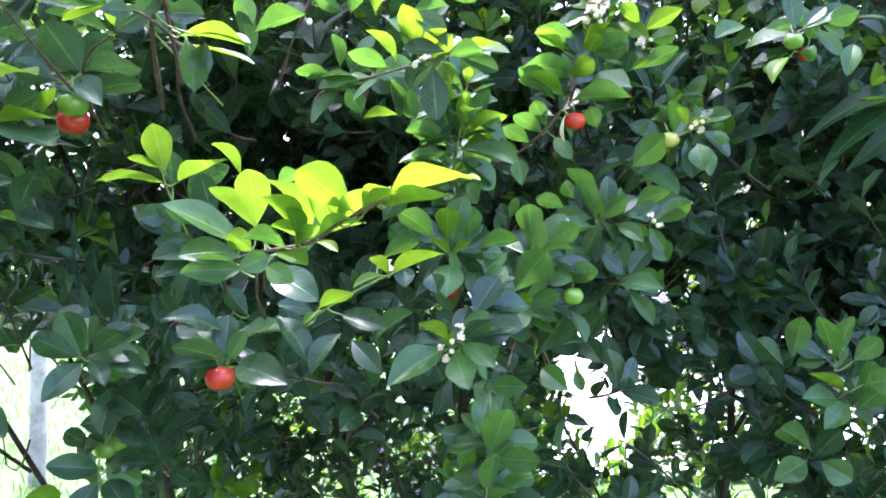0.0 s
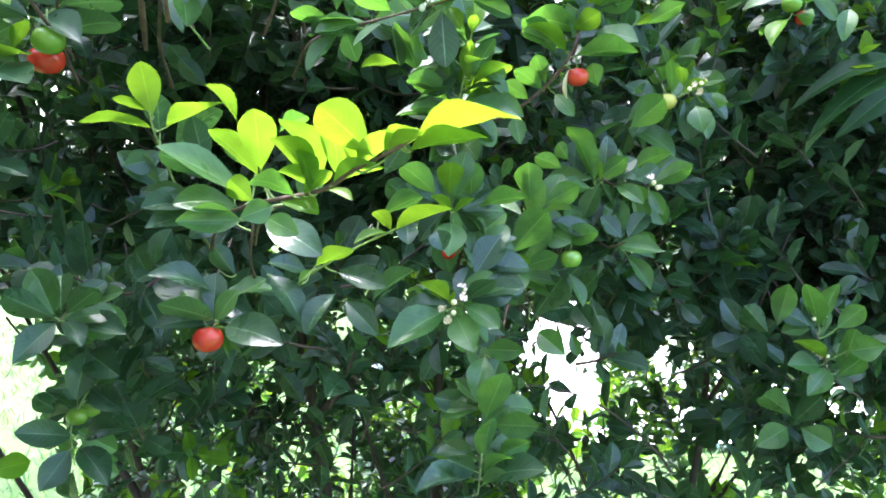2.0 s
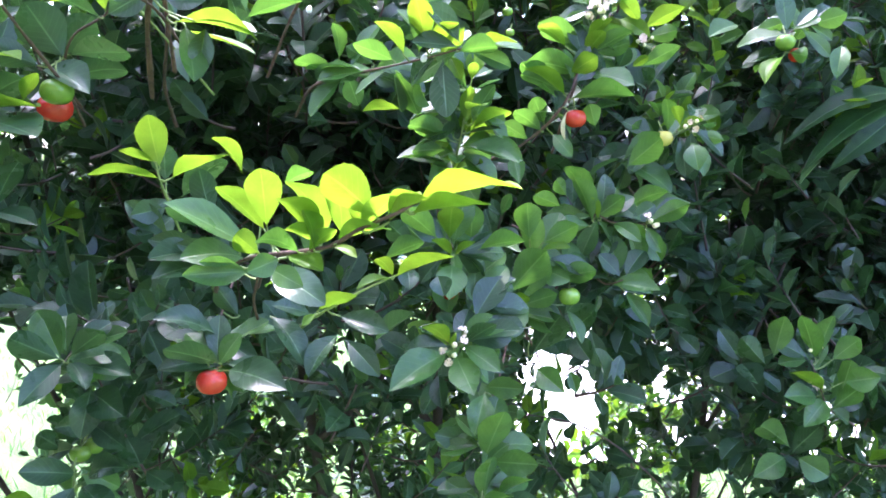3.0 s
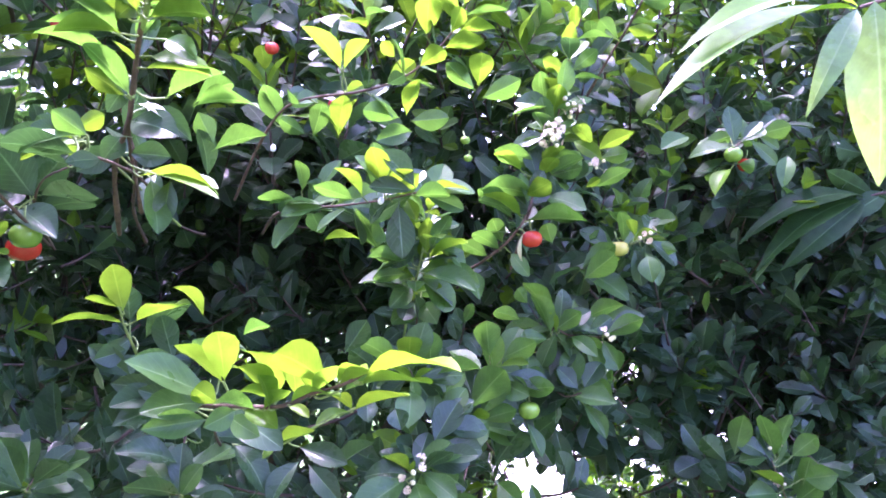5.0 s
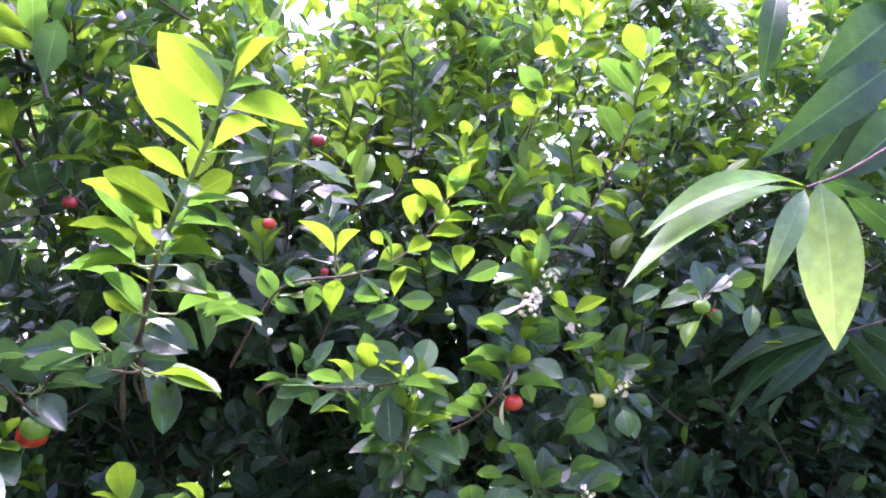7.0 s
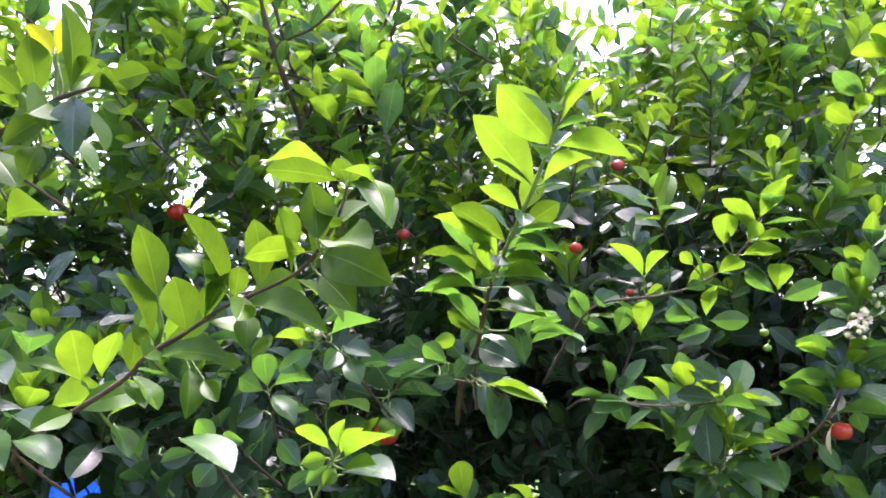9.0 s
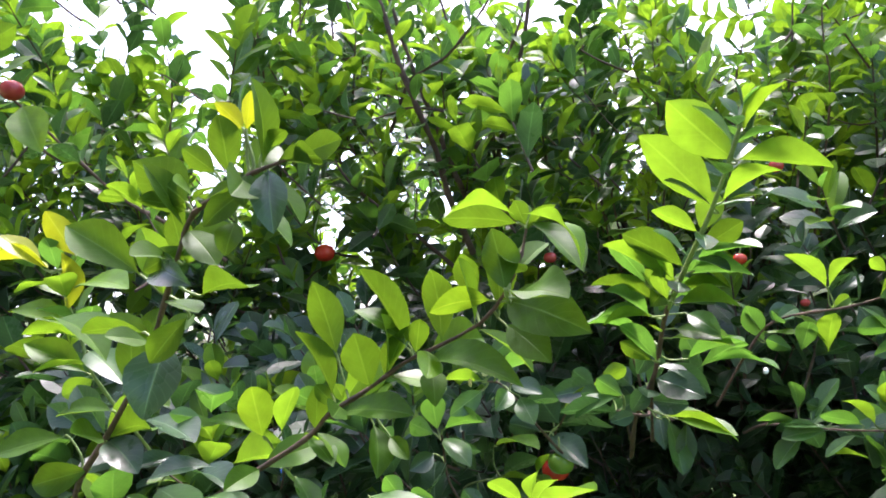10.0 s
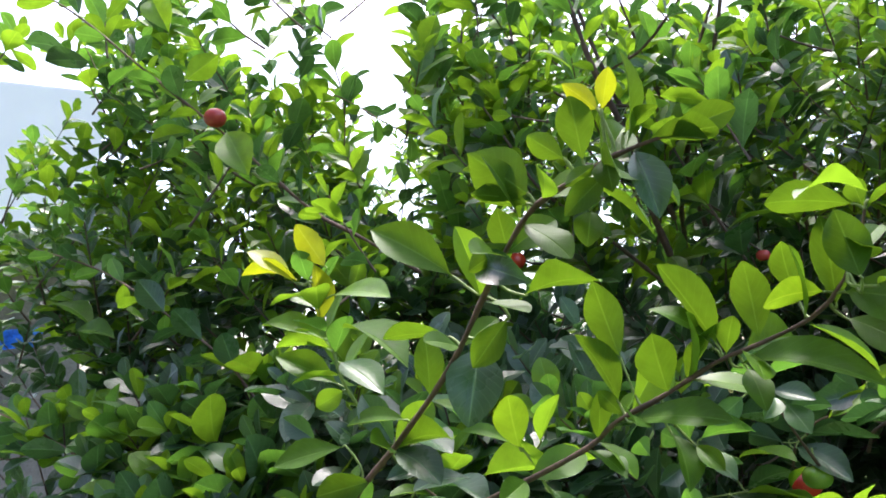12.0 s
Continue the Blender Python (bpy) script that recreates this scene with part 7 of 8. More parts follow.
leafy(tw, ((0.065, 1.150, 1.944), (0.084, 1.120, 2.011), (0.102, 1.100, 2.069), (0.133, 1.080, 2.123), (0.159, 1.070, 2.180)), 12, .048, .8)

# mid right shoot
tw = twig(((-0.032, 1.100, 1.911), (-0.015, 1.070, 1.978), (-0.006, 1.050, 2.046), (-0.007, 1.040, 2.119), (0.002, 1.030, 2.189)), .0032, .0016, M_TWIG)
leafy(tw, ((-0.032, 1.100, 1.911), (-0.015, 1.070, 1.978), (-0.006, 1.050, 2.046), (-0.007, 1.040, 2.119), (0.002, 1.030, 2.189)), 12, .048, .8)

# dark column
tw = twig(((-0.348, 1.120, 1.933), (-0.348, 1.100, 2.025), (-0.349, 1.090, 2.129), (-0.350, 1.080, 2.233), (-0.348, 1.070, 2.308)), .0034, .0018, M_TWIG)
leafy(tw, ((-0.348, 1.120, 1.933), (-0.348, 1.100, 2.025), (-0.349, 1.090, 2.129), (-0.350, 1.080, 2.233), (-0.348, 1.070, 2.308)), 22, .058, .0)

# dark column side
tw = twig(((-0.338, 1.160, 1.949), (-0.339, 1.150, 2.056), (-0.338, 1.140, 2.154), (-0.338, 1.130, 2.252)), .0030, .0016, M_TWIG)
leafy(tw, ((-0.338, 1.160, 1.949), (-0.339, 1.150, 2.056), (-0.338, 1.140, 2.154), (-0.338, 1.130, 2.252)), 18, .058, .0)

# side cluster, leaves one tone darker for shade
tw = twig(((-0.208, 0.640, 1.633), (-0.200, 0.580, 1.635), (-0.204, 0.550, 1.638), (-0.218, 0.545, 1.642)), .0024, .0012, M_TWIG)
leaf(tw, (-0.211, 0.545, 1.653), (-0.228, 0.530, 1.668), 0.019, (-0.52, 0.82, 0.23), M_MID)
leaf(tw, (-0.218, 0.545, 1.641), (-0.254, 0.510, 1.644), 0.025, (-0.43, 0.50, 0.75), M_DARKLEAF)
leaf(tw, (-0.212, 0.545, 1.652), (-0.245, 0.520, 1.638), 0.022, (-0.03, -0.46, 0.89), M_MID)
leaf(tw, (-0.225, 0.550, 1.656), (-0.242, 0.530, 1.657), 0.014, (-0.77, 0.63, 0.11), M_DARKLEAF)
leaf(tw, (-0.204, 0.550, 1.638), (-0.220, 0.530, 1.634), 0.013, (0.75, -0.62, 0.22), M_DARKLEAF)

# low cluster, shade put into its darker leaf tones
tw = twig(((0.050, 0.780, 1.243), (0.044, 0.750, 1.219), (0.041, 0.740, 1.200), (0.039, 0.735, 1.185)), .0018, .0011, M_GREENTWIG)
leaf(tw, (0.038, 0.740, 1.197), (-0.021, 0.700, 1.203), 0.035, (0.24, -0.21, 0.95), M_DARKLEAF)
leaf(tw, (0.037, 0.740, 1.205), (0.008, 0.720, 1.226), 0.024, (0.57, -0.82, 0.00), M_DARKLEAF)
leaf(tw, (0.044, 0.740, 1.199), (0.069, 0.710, 1.229), 0.024, (-0.08, 0.67, 0.74), M_MID)
leaf(tw, (0.045, 0.740, 1.197), (0.098, 0.700, 1.222), 0.035, (-0.58, -0.28, 0.76), M_DARKLEAF)
leaf(tw, (0.034, 0.735, 1.184), (0.023, 0.700, 1.168), 0.029, (0.14, -0.46, 0.88), M_DARKLEAF)
leaf(tw, (0.043, 0.740, 1.191), (0.066, 0.720, 1.210), 0.018, (-0.74, -0.32, 0.59), M_MID)

# tall shoot foot, leaf tones lowered to imitate shade
tw = twig(((-0.194, 0.575, 1.656), (-0.186, 0.556, 1.671), (-0.176, 0.537, 1.697), (-0.168, 0.520, 1.717), (-0.144, 0.480, 1.748)), .0026, .0018, M_TWIG)
leaf(tw, (-0.177, 0.500, 1.736), (-0.199, 0.480, 1.768), 0.021, (0.17, 0.78, 0.61), M_MID)
leaf(tw, (-0.161, 0.490, 1.738), (-0.178, 0.470, 1.772), 0.021, (0.24, 0.78, 0.58), M_MID)
leaf(tw, (-0.164, 0.520, 1.724), (-0.118, 0.490, 1.716), 0.027, (0.35, 0.30, 0.89), M_MID)
leaf(tw, (-0.185, 0.525, 1.717), (-0.214, 0.490, 1.714), 0.022, (-0.23, 0.10, 0.97), M_MID)
leaf(tw, (-0.180, 0.520, 1.714), (-0.207, 0.490, 1.734), 0.022, (0.06, 0.52, 0.86), M_MID)
leaf(tw, (-0.157, 0.500, 1.740), (-0.102, 0.470, 1.734), 0.031, (0.29, 0.35, 0.89), M_MID)
leaf(tw, (-0.144, 0.490, 1.742), (-0.094, 0.460, 1.751), 0.029, (-0.22, -0.05, 0.97), M_MID)
leaf(tw, (-0.181, 0.540, 1.679), (-0.204, 0.520, 1.709), 0.021, (0.14, 0.77, 0.63), M_MID)
leaf(tw, (-0.192, 0.540, 1.698), (-0.226, 0.500, 1.710), 0.026, (0.12, 0.20, 0.97), M_MID)
leaf(tw, (-0.161, 0.550, 1.680), (-0.115, 0.520, 1.691), 0.027, (-0.14, 0.15, 0.98), M_MID)
leaf(tw, (-0.145, 0.560, 1.678), (-0.114, 0.540, 1.689), 0.019, (0.16, 0.65, 0.74), M_MID)
leaf(tw, (-0.145, 0.560, 1.676), (-0.094, 0.530, 1.670), 0.029, (0.20, 0.15, 0.97), M_MID)
leaf(tw, (-0.155, 0.530, 1.715), (-0.130, 0.510, 1.697), 0.018, (0.20, -0.95, 0.22), M_MID)
leaf(tw, (-0.189, 0.560, 1.666), (-0.146, 0.530, 1.651), 0.027, (0.30, -0.92, 0.25), M_DARKLEAF)
leaf(tw, (-0.196, 0.600, 1.631), (-0.130, 0.570, 1.614), 0.024, (0.10, 0.45, 0.88), M_NEW)
leaf(tw, (-0.187, 0.600, 1.630), (-0.176, 0.580, 1.587), 0.024, (0.61, -0.64, 0.47), M_MID)
leaf(tw, (-0.165, 0.515, 1.731), (-0.147, 0.500, 1.739), 0.013, (0.33, 0.72, 0.61), M_MID)
leaf(tw, (-0.175, 0.540, 1.709), (-0.160, 0.530, 1.735), 0.015, (-0.57, 0.60, 0.56), M_MID)
leaf(tw, (-0.187, 0.560, 1.696), (-0.200, 0.550, 1.670), 0.015, (0.45, -0.89, 0.12), M_DARKLEAF)
leaf(tw, (-0.178, 0.570, 1.677), (-0.163, 0.560, 1.659), 0.017, (-0.11, -0.90, 0.42), M_DARKLEAF)
leaf(tw, (-0.198, 0.580, 1.661), (-0.211, 0.570, 1.639), 0.018, (0.45, -0.88, 0.13), M_DARKLEAF)

# sprig underleaves
tw = twig(((-0.154, 0.660, 1.419), (-0.139, 0.600, 1.446), (-0.130, 0.560, 1.464)), .002, .0014, M_TWIG)
leaf(tw, (-0.130, 0.560, 1.470), (-0.180, 0.520, 1.504), 0.035, (0.68, -0.29, 0.67), M_MID)
leaf(tw, (-0.136, 0.560, 1.456), (-0.173, 0.530, 1.457), 0.023, (0.61, -0.74, 0.27), M_MID)
leaf(tw, (-0.176, 0.600, 1.466), (-0.208, 0.570, 1.464), 0.022, (0.49, -0.58, 0.65), M_DARKLEAF)
leaf(tw, (-0.208, 0.620, 1.476), (-0.237, 0.610, 1.503), 0.022, (0.41, -0.91, 0.10), M_DARKLEAF)
leaf(tw, (-0.099, 0.580, 1.462), (-0.089, 0.570, 1.503), 0.022, (-0.04, 0.97, 0.25), M_DARKLEAF)
leaf(tw, (-0.171, 0.600, 1.490), (-0.177, 0.590, 1.527), 0.020, (-0.34, 0.92, 0.20), M_DARKLEAF)
leaf(tw, (-0.163, 0.600, 1.459), (-0.191, 0.580, 1.474), 0.021, (0.61, -0.79, 0.08), M_DARKLEAF)
leaf(tw, (-0.047, 0.660, 1.485), (-0.027, 0.650, 1.515), 0.022, (0.19, 0.96, 0.19), M_DARKLEAF)
leaf(tw, (-0.004, 0.640, 1.444), (0.001, 0.630, 1.428), 0.020, (-0.08, -0.86, 0.50), M_DARKLEAF)

# rosette
tw = twig(((0.023, 0.800, 1.517), (0.025, 0.770, 1.538), (0.026, 0.750, 1.554)), .0018, .0012, M_TWIG)
leaf(tw, (0.024, 0.745, 1.552), (-0.001, 0.730, 1.601), 0.028, (0.40, 0.80, 0.45), M_MID)
leaf(tw, (0.027, 0.750, 1.554), (-0.026, 0.720, 1.573), 0.031, (-0.15, 0.72, 0.68), M_MID)
leaf(tw, (0.030, 0.750, 1.552), (0.076, 0.720, 1.538), 0.028, (-0.27, -0.72, 0.64), M_MID)
leaf(tw, (0.028, 0.745, 1.557), (0.065, 0.720, 1.581), 0.025, (-0.08, 0.63, 0.77), M_NEW)
leaf(tw, (0.025, 0.770, 1.520), (0.038, 0.750, 1.500), 0.024, (-0.32, -0.77, 0.55), M_MID)
leaf(tw, (0.019, 0.780, 1.519), (-0.007, 0.760, 1.499), 0.027, (0.33, -0.85, 0.41), M_MID)
leaf(tw, (0.016, 0.780, 1.525), (0.051, 0.770, 1.543), 0.024, (0.27, 0.96, 0.01), M_MID)

# rosette
tw = twig(((0.123, 0.860, 1.443), (0.112, 0.830, 1.430), (0.103, 0.810, 1.428)), .0018, .0012, M_TWIG)
leaf(tw, (0.103, 0.810, 1.431), (0.085, 0.790, 1.493), 0.033, (0.45, 0.81, 0.39), M_MID)
leaf(tw, (0.083, 0.800, 1.394), (0.111, 0.780, 1.445), 0.030, (0.37, 0.91, 0.16), M_MID)
leaf(tw, (0.076, 0.820, 1.427), (0.047, 0.800, 1.447), 0.028, (-0.49, 0.86, 0.15), M_MID)
leaf(tw, (0.109, 0.810, 1.431), (0.136, 0.790, 1.420), 0.028, (-0.45, -0.82, 0.35), M_MID)
leaf(tw, (0.095, 0.800, 1.394), (0.062, 0.780, 1.371), 0.031, (0.17, -0.85, 0.50), M_MID)
leaf(tw, (0.177, 0.860, 1.474), (0.198, 0.840, 1.451), 0.024, (-0.40, -0.84, 0.35), M_MID)
leaf(tw, (0.193, 0.860, 1.467), (0.224, 0.840, 1.447), 0.026, (-0.39, -0.88, 0.27), M_MID)
leaf(tw, (0.213, 0.870, 1.472), (0.275, 0.850, 1.499), 0.034, (-0.47, -0.61, 0.64), M_MID)
leaf(tw, (0.216, 0.860, 1.427), (0.237, 0.840, 1.399), 0.030, (-0.36, -0.87, 0.35), M_MID)
leaf(tw, (0.240, 0.870, 1.458), (0.253, 0.860, 1.433), 0.028, (-0.30, -0.93, 0.21), M_MID)
leaf(tw, (-0.002, 0.760, 1.453), (-0.030, 0.750, 1.479), 0.027, (-0.29, 0.96, 0.06), M_MID)
leaf(tw, (0.015, 0.760, 1.453), (0.009, 0.740, 1.488), 0.025, (-0.09, 0.87, 0.48), M_NEW)
leaf(tw, (0.003, 0.750, 1.433), (0.011, 0.740, 1.396), 0.027, (-0.02, -0.97, 0.26), M_MID)
leaf(tw, (0.211, 0.860, 1.536), (0.239, 0.830, 1.566), 0.030, (0.59, 0.78, 0.23), M_MID)
leaf(tw, (0.292, 0.880, 1.564), (0.292, 0.860, 1.532), 0.027, (-0.36, -0.79, 0.49), M_MID)
leaf(tw, (0.146, 0.800, 1.612), (0.188, 0.770, 1.603), 0.026, (-0.41, -0.74, 0.54), M_MID)
leaf(tw, (0.121, 0.800, 1.604), (0.081, 0.770, 1.633), 0.028, (0.13, 0.61, 0.78), M_MID)

# bottom sprig
tw = twig(((-0.273, 0.420, 1.551), (-0.250, 0.385, 1.580), (-0.236, 0.365, 1.596)), .002, .0012, M_GREENTWIG)
leaf(tw, (-0.234, 0.360, 1.603), (-0.247, 0.340, 1.618), 0.014, (-0.24, 0.67, 0.70), M_NEW)
leaf(tw, (-0.238, 0.365, 1.597), (-0.249, 0.350, 1.595), 0.012, (0.77, -0.61, 0.21), M_NEW)
leaf(tw, (-0.229, 0.360, 1.603), (-0.220, 0.350, 1.623), 0.012, (-0.78, 0.36, 0.52), M_NEW)
leaf(tw, (-0.225, 0.360, 1.598), (-0.182, 0.330, 1.617), 0.028, (-0.28, 0.20, 0.94), M_NEW)
leaf(tw, (-0.227, 0.365, 1.591), (-0.200, 0.350, 1.597), 0.015, (-0.45, -0.51, 0.74), M_NEW)
leaf(tw, (-0.234, 0.370, 1.591), (-0.238, 0.360, 1.581), 0.011, (0.57, -0.69, 0.45), M_NEW)
leaf(tw, (-0.239, 0.390, 1.583), (-0.191, 0.360, 1.587), 0.028, (-0.24, -0.24, 0.94), M_DARKLEAF)
leaf(tw, (-0.282, 0.420, 1.580), (-0.295, 0.410, 1.601), 0.018, (-0.60, 0.80, 0.04), M_DARKLEAF)
leaf(tw, (-0.242, 0.380, 1.591), (-0.255, 0.370, 1.579), 0.012, (0.48, -0.85, 0.20), M_MID)
leaf(tw, (-0.232, 0.370, 1.598), (-0.212, 0.360, 1.617), 0.014, (-0.50, 0.40, 0.77), M_NEW)
leaf(tw, (-0.260, 0.400, 1.584), (-0.277, 0.390, 1.571), 0.015, (0.42, -0.90, 0.14), M_DARKLEAF)

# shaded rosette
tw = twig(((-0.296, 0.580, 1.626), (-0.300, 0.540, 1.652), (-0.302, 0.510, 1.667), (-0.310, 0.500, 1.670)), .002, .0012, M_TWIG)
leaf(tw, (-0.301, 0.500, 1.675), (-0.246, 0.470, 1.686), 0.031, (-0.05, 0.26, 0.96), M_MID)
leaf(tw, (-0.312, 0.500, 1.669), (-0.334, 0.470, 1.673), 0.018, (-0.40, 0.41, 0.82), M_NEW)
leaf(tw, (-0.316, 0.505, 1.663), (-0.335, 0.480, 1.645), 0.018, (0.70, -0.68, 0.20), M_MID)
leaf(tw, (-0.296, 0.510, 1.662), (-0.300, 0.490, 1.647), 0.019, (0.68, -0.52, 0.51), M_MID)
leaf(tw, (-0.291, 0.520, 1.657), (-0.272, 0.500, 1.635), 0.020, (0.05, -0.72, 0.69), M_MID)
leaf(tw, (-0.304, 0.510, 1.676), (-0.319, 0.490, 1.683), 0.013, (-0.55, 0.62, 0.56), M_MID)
leaf(tw, (-0.301, 0.530, 1.666), (-0.267, 0.510, 1.658), 0.020, (-0.22, -0.67, 0.71), M_DARKLEAF)
leaf(tw, (-0.327, 0.540, 1.685), (-0.298, 0.530, 1.704), 0.018, (0.05, 0.91, 0.41), M_DARKLEAF)
leaf(tw, (-0.299, 0.550, 1.647), (-0.261, 0.530, 1.653), 0.021, (0.28, 0.72, 0.63), M_DARKLEAF)

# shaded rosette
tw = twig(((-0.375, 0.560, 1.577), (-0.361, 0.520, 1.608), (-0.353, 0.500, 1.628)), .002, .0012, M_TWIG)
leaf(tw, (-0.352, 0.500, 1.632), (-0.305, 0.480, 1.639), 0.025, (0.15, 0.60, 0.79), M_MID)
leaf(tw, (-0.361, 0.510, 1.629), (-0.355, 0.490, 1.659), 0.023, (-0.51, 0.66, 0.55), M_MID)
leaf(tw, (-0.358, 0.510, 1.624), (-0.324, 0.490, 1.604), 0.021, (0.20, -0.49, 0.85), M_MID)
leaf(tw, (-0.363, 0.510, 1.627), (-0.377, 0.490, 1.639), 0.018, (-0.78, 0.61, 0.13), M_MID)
leaf(tw, (-0.367, 0.530, 1.607), (-0.324, 0.510, 1.614), 0.024, (0.17, 0.64, 0.75), M_DARKLEAF)
leaf(tw, (-0.375, 0.530, 1.609), (-0.390, 0.510, 1.597), 0.020, (0.70, -0.67, 0.23), M_DARKLEAF)
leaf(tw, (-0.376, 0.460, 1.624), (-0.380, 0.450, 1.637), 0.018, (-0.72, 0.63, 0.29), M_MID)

# low near sprig, darker greens used as shade
tw = twig(((-0.316, 0.400, 1.561), (-0.316, 0.370, 1.585), (-0.317, 0.350, 1.600), (-0.323, 0.340, 1.606)), .0022, .0013, M_TWIG)
leaf(tw, (-0.324, 0.335, 1.609), (-0.271, 0.310, 1.595), 0.029, (0.17, -0.17, 0.97), M_MID)
leaf(tw, (-0.305, 0.345, 1.604), (-0.312, 0.335, 1.621), 0.014, (-0.66, 0.74, 0.13), M_MID)
leaf(tw, (-0.304, 0.350, 1.607), (-0.282, 0.340, 1.608), 0.013, (-0.41, -0.90, 0.17), M_MID)
leaf(tw, (-0.321, 0.350, 1.599), (-0.340, 0.340, 1.593), 0.015, (0.43, -0.89, 0.13), M_DARKLEAF)
leaf(tw, (-0.314, 0.360, 1.591), (-0.321, 0.350, 1.578), 0.017, (0.57, -0.76, 0.30), M_DARKLEAF)

# corner near sprig, coloured darker to look shaded
tw = twig(((-0.497, 0.400, 1.573), (-0.501, 0.375, 1.598), (-0.520, 0.365, 1.616)), .0022, .0013, M_TWIG)
leaf(tw, (-0.528, 0.365, 1.603), (-0.467, 0.345, 1.581), 0.033, (0.17, -0.42, 0.89), M_MID)
leaf(tw, (-0.484, 0.370, 1.597), (-0.431, 0.350, 1.583), 0.029, (0.18, -0.23, 0.96), M_MID)
leaf(tw, (-0.476, 0.370, 1.619), (-0.498, 0.330, 1.616), 0.022, (0.38, -0.28, 0.88), M_DARKLEAF)
leaf(tw, (-0.550, 0.375, 1.654), (-0.481, 0.355, 1.638), 0.036, (0.17, -0.21, 0.96), M_DARKLEAF)
leaf(tw, (-0.521, 0.380, 1.625), (-0.538, 0.350, 1.620), 0.017, (0.58, -0.44, 0.69), M_DARKLEAF)
leaf(tw, (-0.496, 0.380, 1.653), (-0.511, 0.360, 1.659), 0.014, (-0.82, 0.58, 0.00), M_MID)
leaf(tw, (-0.480, 0.370, 1.658), (-0.468, 0.360, 1.671), 0.031, (-0.34, 0.56, 0.76), M_MID)
leaf(tw, (-0.526, 0.400, 1.607), (-0.468, 0.380, 1.598), 0.031, (0.08, -0.20, 0.98), M_DARKLEAF)

# forked twig
tw = twig(((-0.492, 0.735, 2.034), (-0.465, 0.730, 2.046), (-0.430, 0.725, 2.056), (-0.389, 0.720, 2.089), (-0.354, 0.710, 2.121)), .0036, .0024, M_DARKTWIG)
leafy(tw, ((-0.492, 0.735, 2.034), (-0.465, 0.730, 2.046), (-0.430, 0.725, 2.056), (-0.389, 0.720, 2.089), (-0.354, 0.710, 2.121)), 7, .046, .7)

# forked twig
tw = twig(((-0.480, 0.735, 2.002), (-0.509, 0.720, 1.995), (-0.544, 0.710, 1.991), (-0.596, 0.700, 2.010)), .0030, .0016, M_DARKTWIG)
leafy(tw, ((-0.480, 0.735, 2.002), (-0.509, 0.720, 1.995), (-0.544, 0.710, 1.991), (-0.596, 0.700, 2.010)), 5, .044, .6)

# dark bough
tw = twig(((-0.465, 0.790, 1.945), (-0.472, 0.780, 1.980), (-0.487, 0.760, 2.038), (-0.505, 0.750, 2.108), (-0.523, 0.740, 2.188)), .0060, .0036, M_DARKTWIG)
leafy(tw, ((-0.465, 0.790, 1.945), (-0.472, 0.780, 1.980), (-0.487, 0.760, 2.038), (-0.505, 0.750, 2.108), (-0.523, 0.740, 2.188)), 7, .046, .4)

# dark bough
tw = twig(((-0.445, 0.830, 1.956), (-0.431, 0.840, 2.008), (-0.406, 0.860, 2.084), (-0.378, 0.870, 2.157)), .0050, .0030, M_DARKTWIG)
leafy(tw, ((-0.445, 0.830, 1.956), (-0.431, 0.840, 2.008), (-0.406, 0.860, 2.084), (-0.378, 0.870, 2.157)), 7, .046, .4)

# yellow sprig foot
tw = twig(((-0.132, 0.600, 1.455), (-0.104, 0.540, 1.469), (-0.079, 0.502, 1.477), (-0.055, 0.477, 1.490)), .0016, .0012, M_TWIG)
leaf(tw, (-0.055, 0.475, 1.489), (-0.030, 0.450, 1.511), 0.020, (-0.26, 0.48, 0.84), M_NEW)
leaf(tw, (-0.039, 0.458, 1.494), (-0.017, 0.440, 1.508), 0.015, (-0.04, 0.57, 0.82), M_YEL)
leaf(tw, (-0.071, 0.490, 1.480), (-0.037, 0.460, 1.490), 0.023, (0.04, 0.35, 0.93), M_NEW)
leaf(tw, (-0.089, 0.505, 1.474), (-0.070, 0.490, 1.489), 0.014, (-0.11, 0.63, 0.77), M_NEW)
leaf(tw, (-0.112, 0.540, 1.467), (-0.130, 0.520, 1.460), 0.017, (0.68, -0.70, 0.23), M_MID)
leaf(tw, (-0.105, 0.525, 1.470), (-0.079, 0.500, 1.463), 0.018, (-0.23, -0.46, 0.86), M_NEW)
leaf(tw, (-0.055, 0.478, 1.489), (-0.055, 0.460, 1.507), 0.013, (-0.12, 0.72, 0.69), M_YEL)
leaf(tw, (-0.094, 0.510, 1.473), (-0.115, 0.480, 1.483), 0.018, (-0.36, 0.49, 0.79), M_MID)
leaf(tw, (-0.084, 0.500, 1.475), (-0.088, 0.480, 1.501), 0.016, (0.24, 0.75, 0.62), M_NEW)
leaf(tw, (-0.122, 0.560, 1.458), (-0.097, 0.540, 1.448), 0.017, (-0.44, -0.77, 0.46), M_MID)

# twigs that cross the gap to the yard
PTS = ((0.117, 1.112, 1.309), (0.178, 1.131, 1.275), (0.242, 1.160, 1.255), (0.311, 1.210, 1.230))
tw = twig(PTS, .0032, .0016, M_DARKTWIG)
leafy(tw, PTS, 4, .046, .1)
PTS = ((0.352, 1.150, 1.064), (0.285, 1.123, 1.127), (0.223, 1.105, 1.167), (0.170, 1.085, 1.186), (0.137, 1.075, 1.194))
tw = twig(PTS, .0028, .0014, M_DARKTWIG)
leafy(tw, PTS, 5, .054, .1)

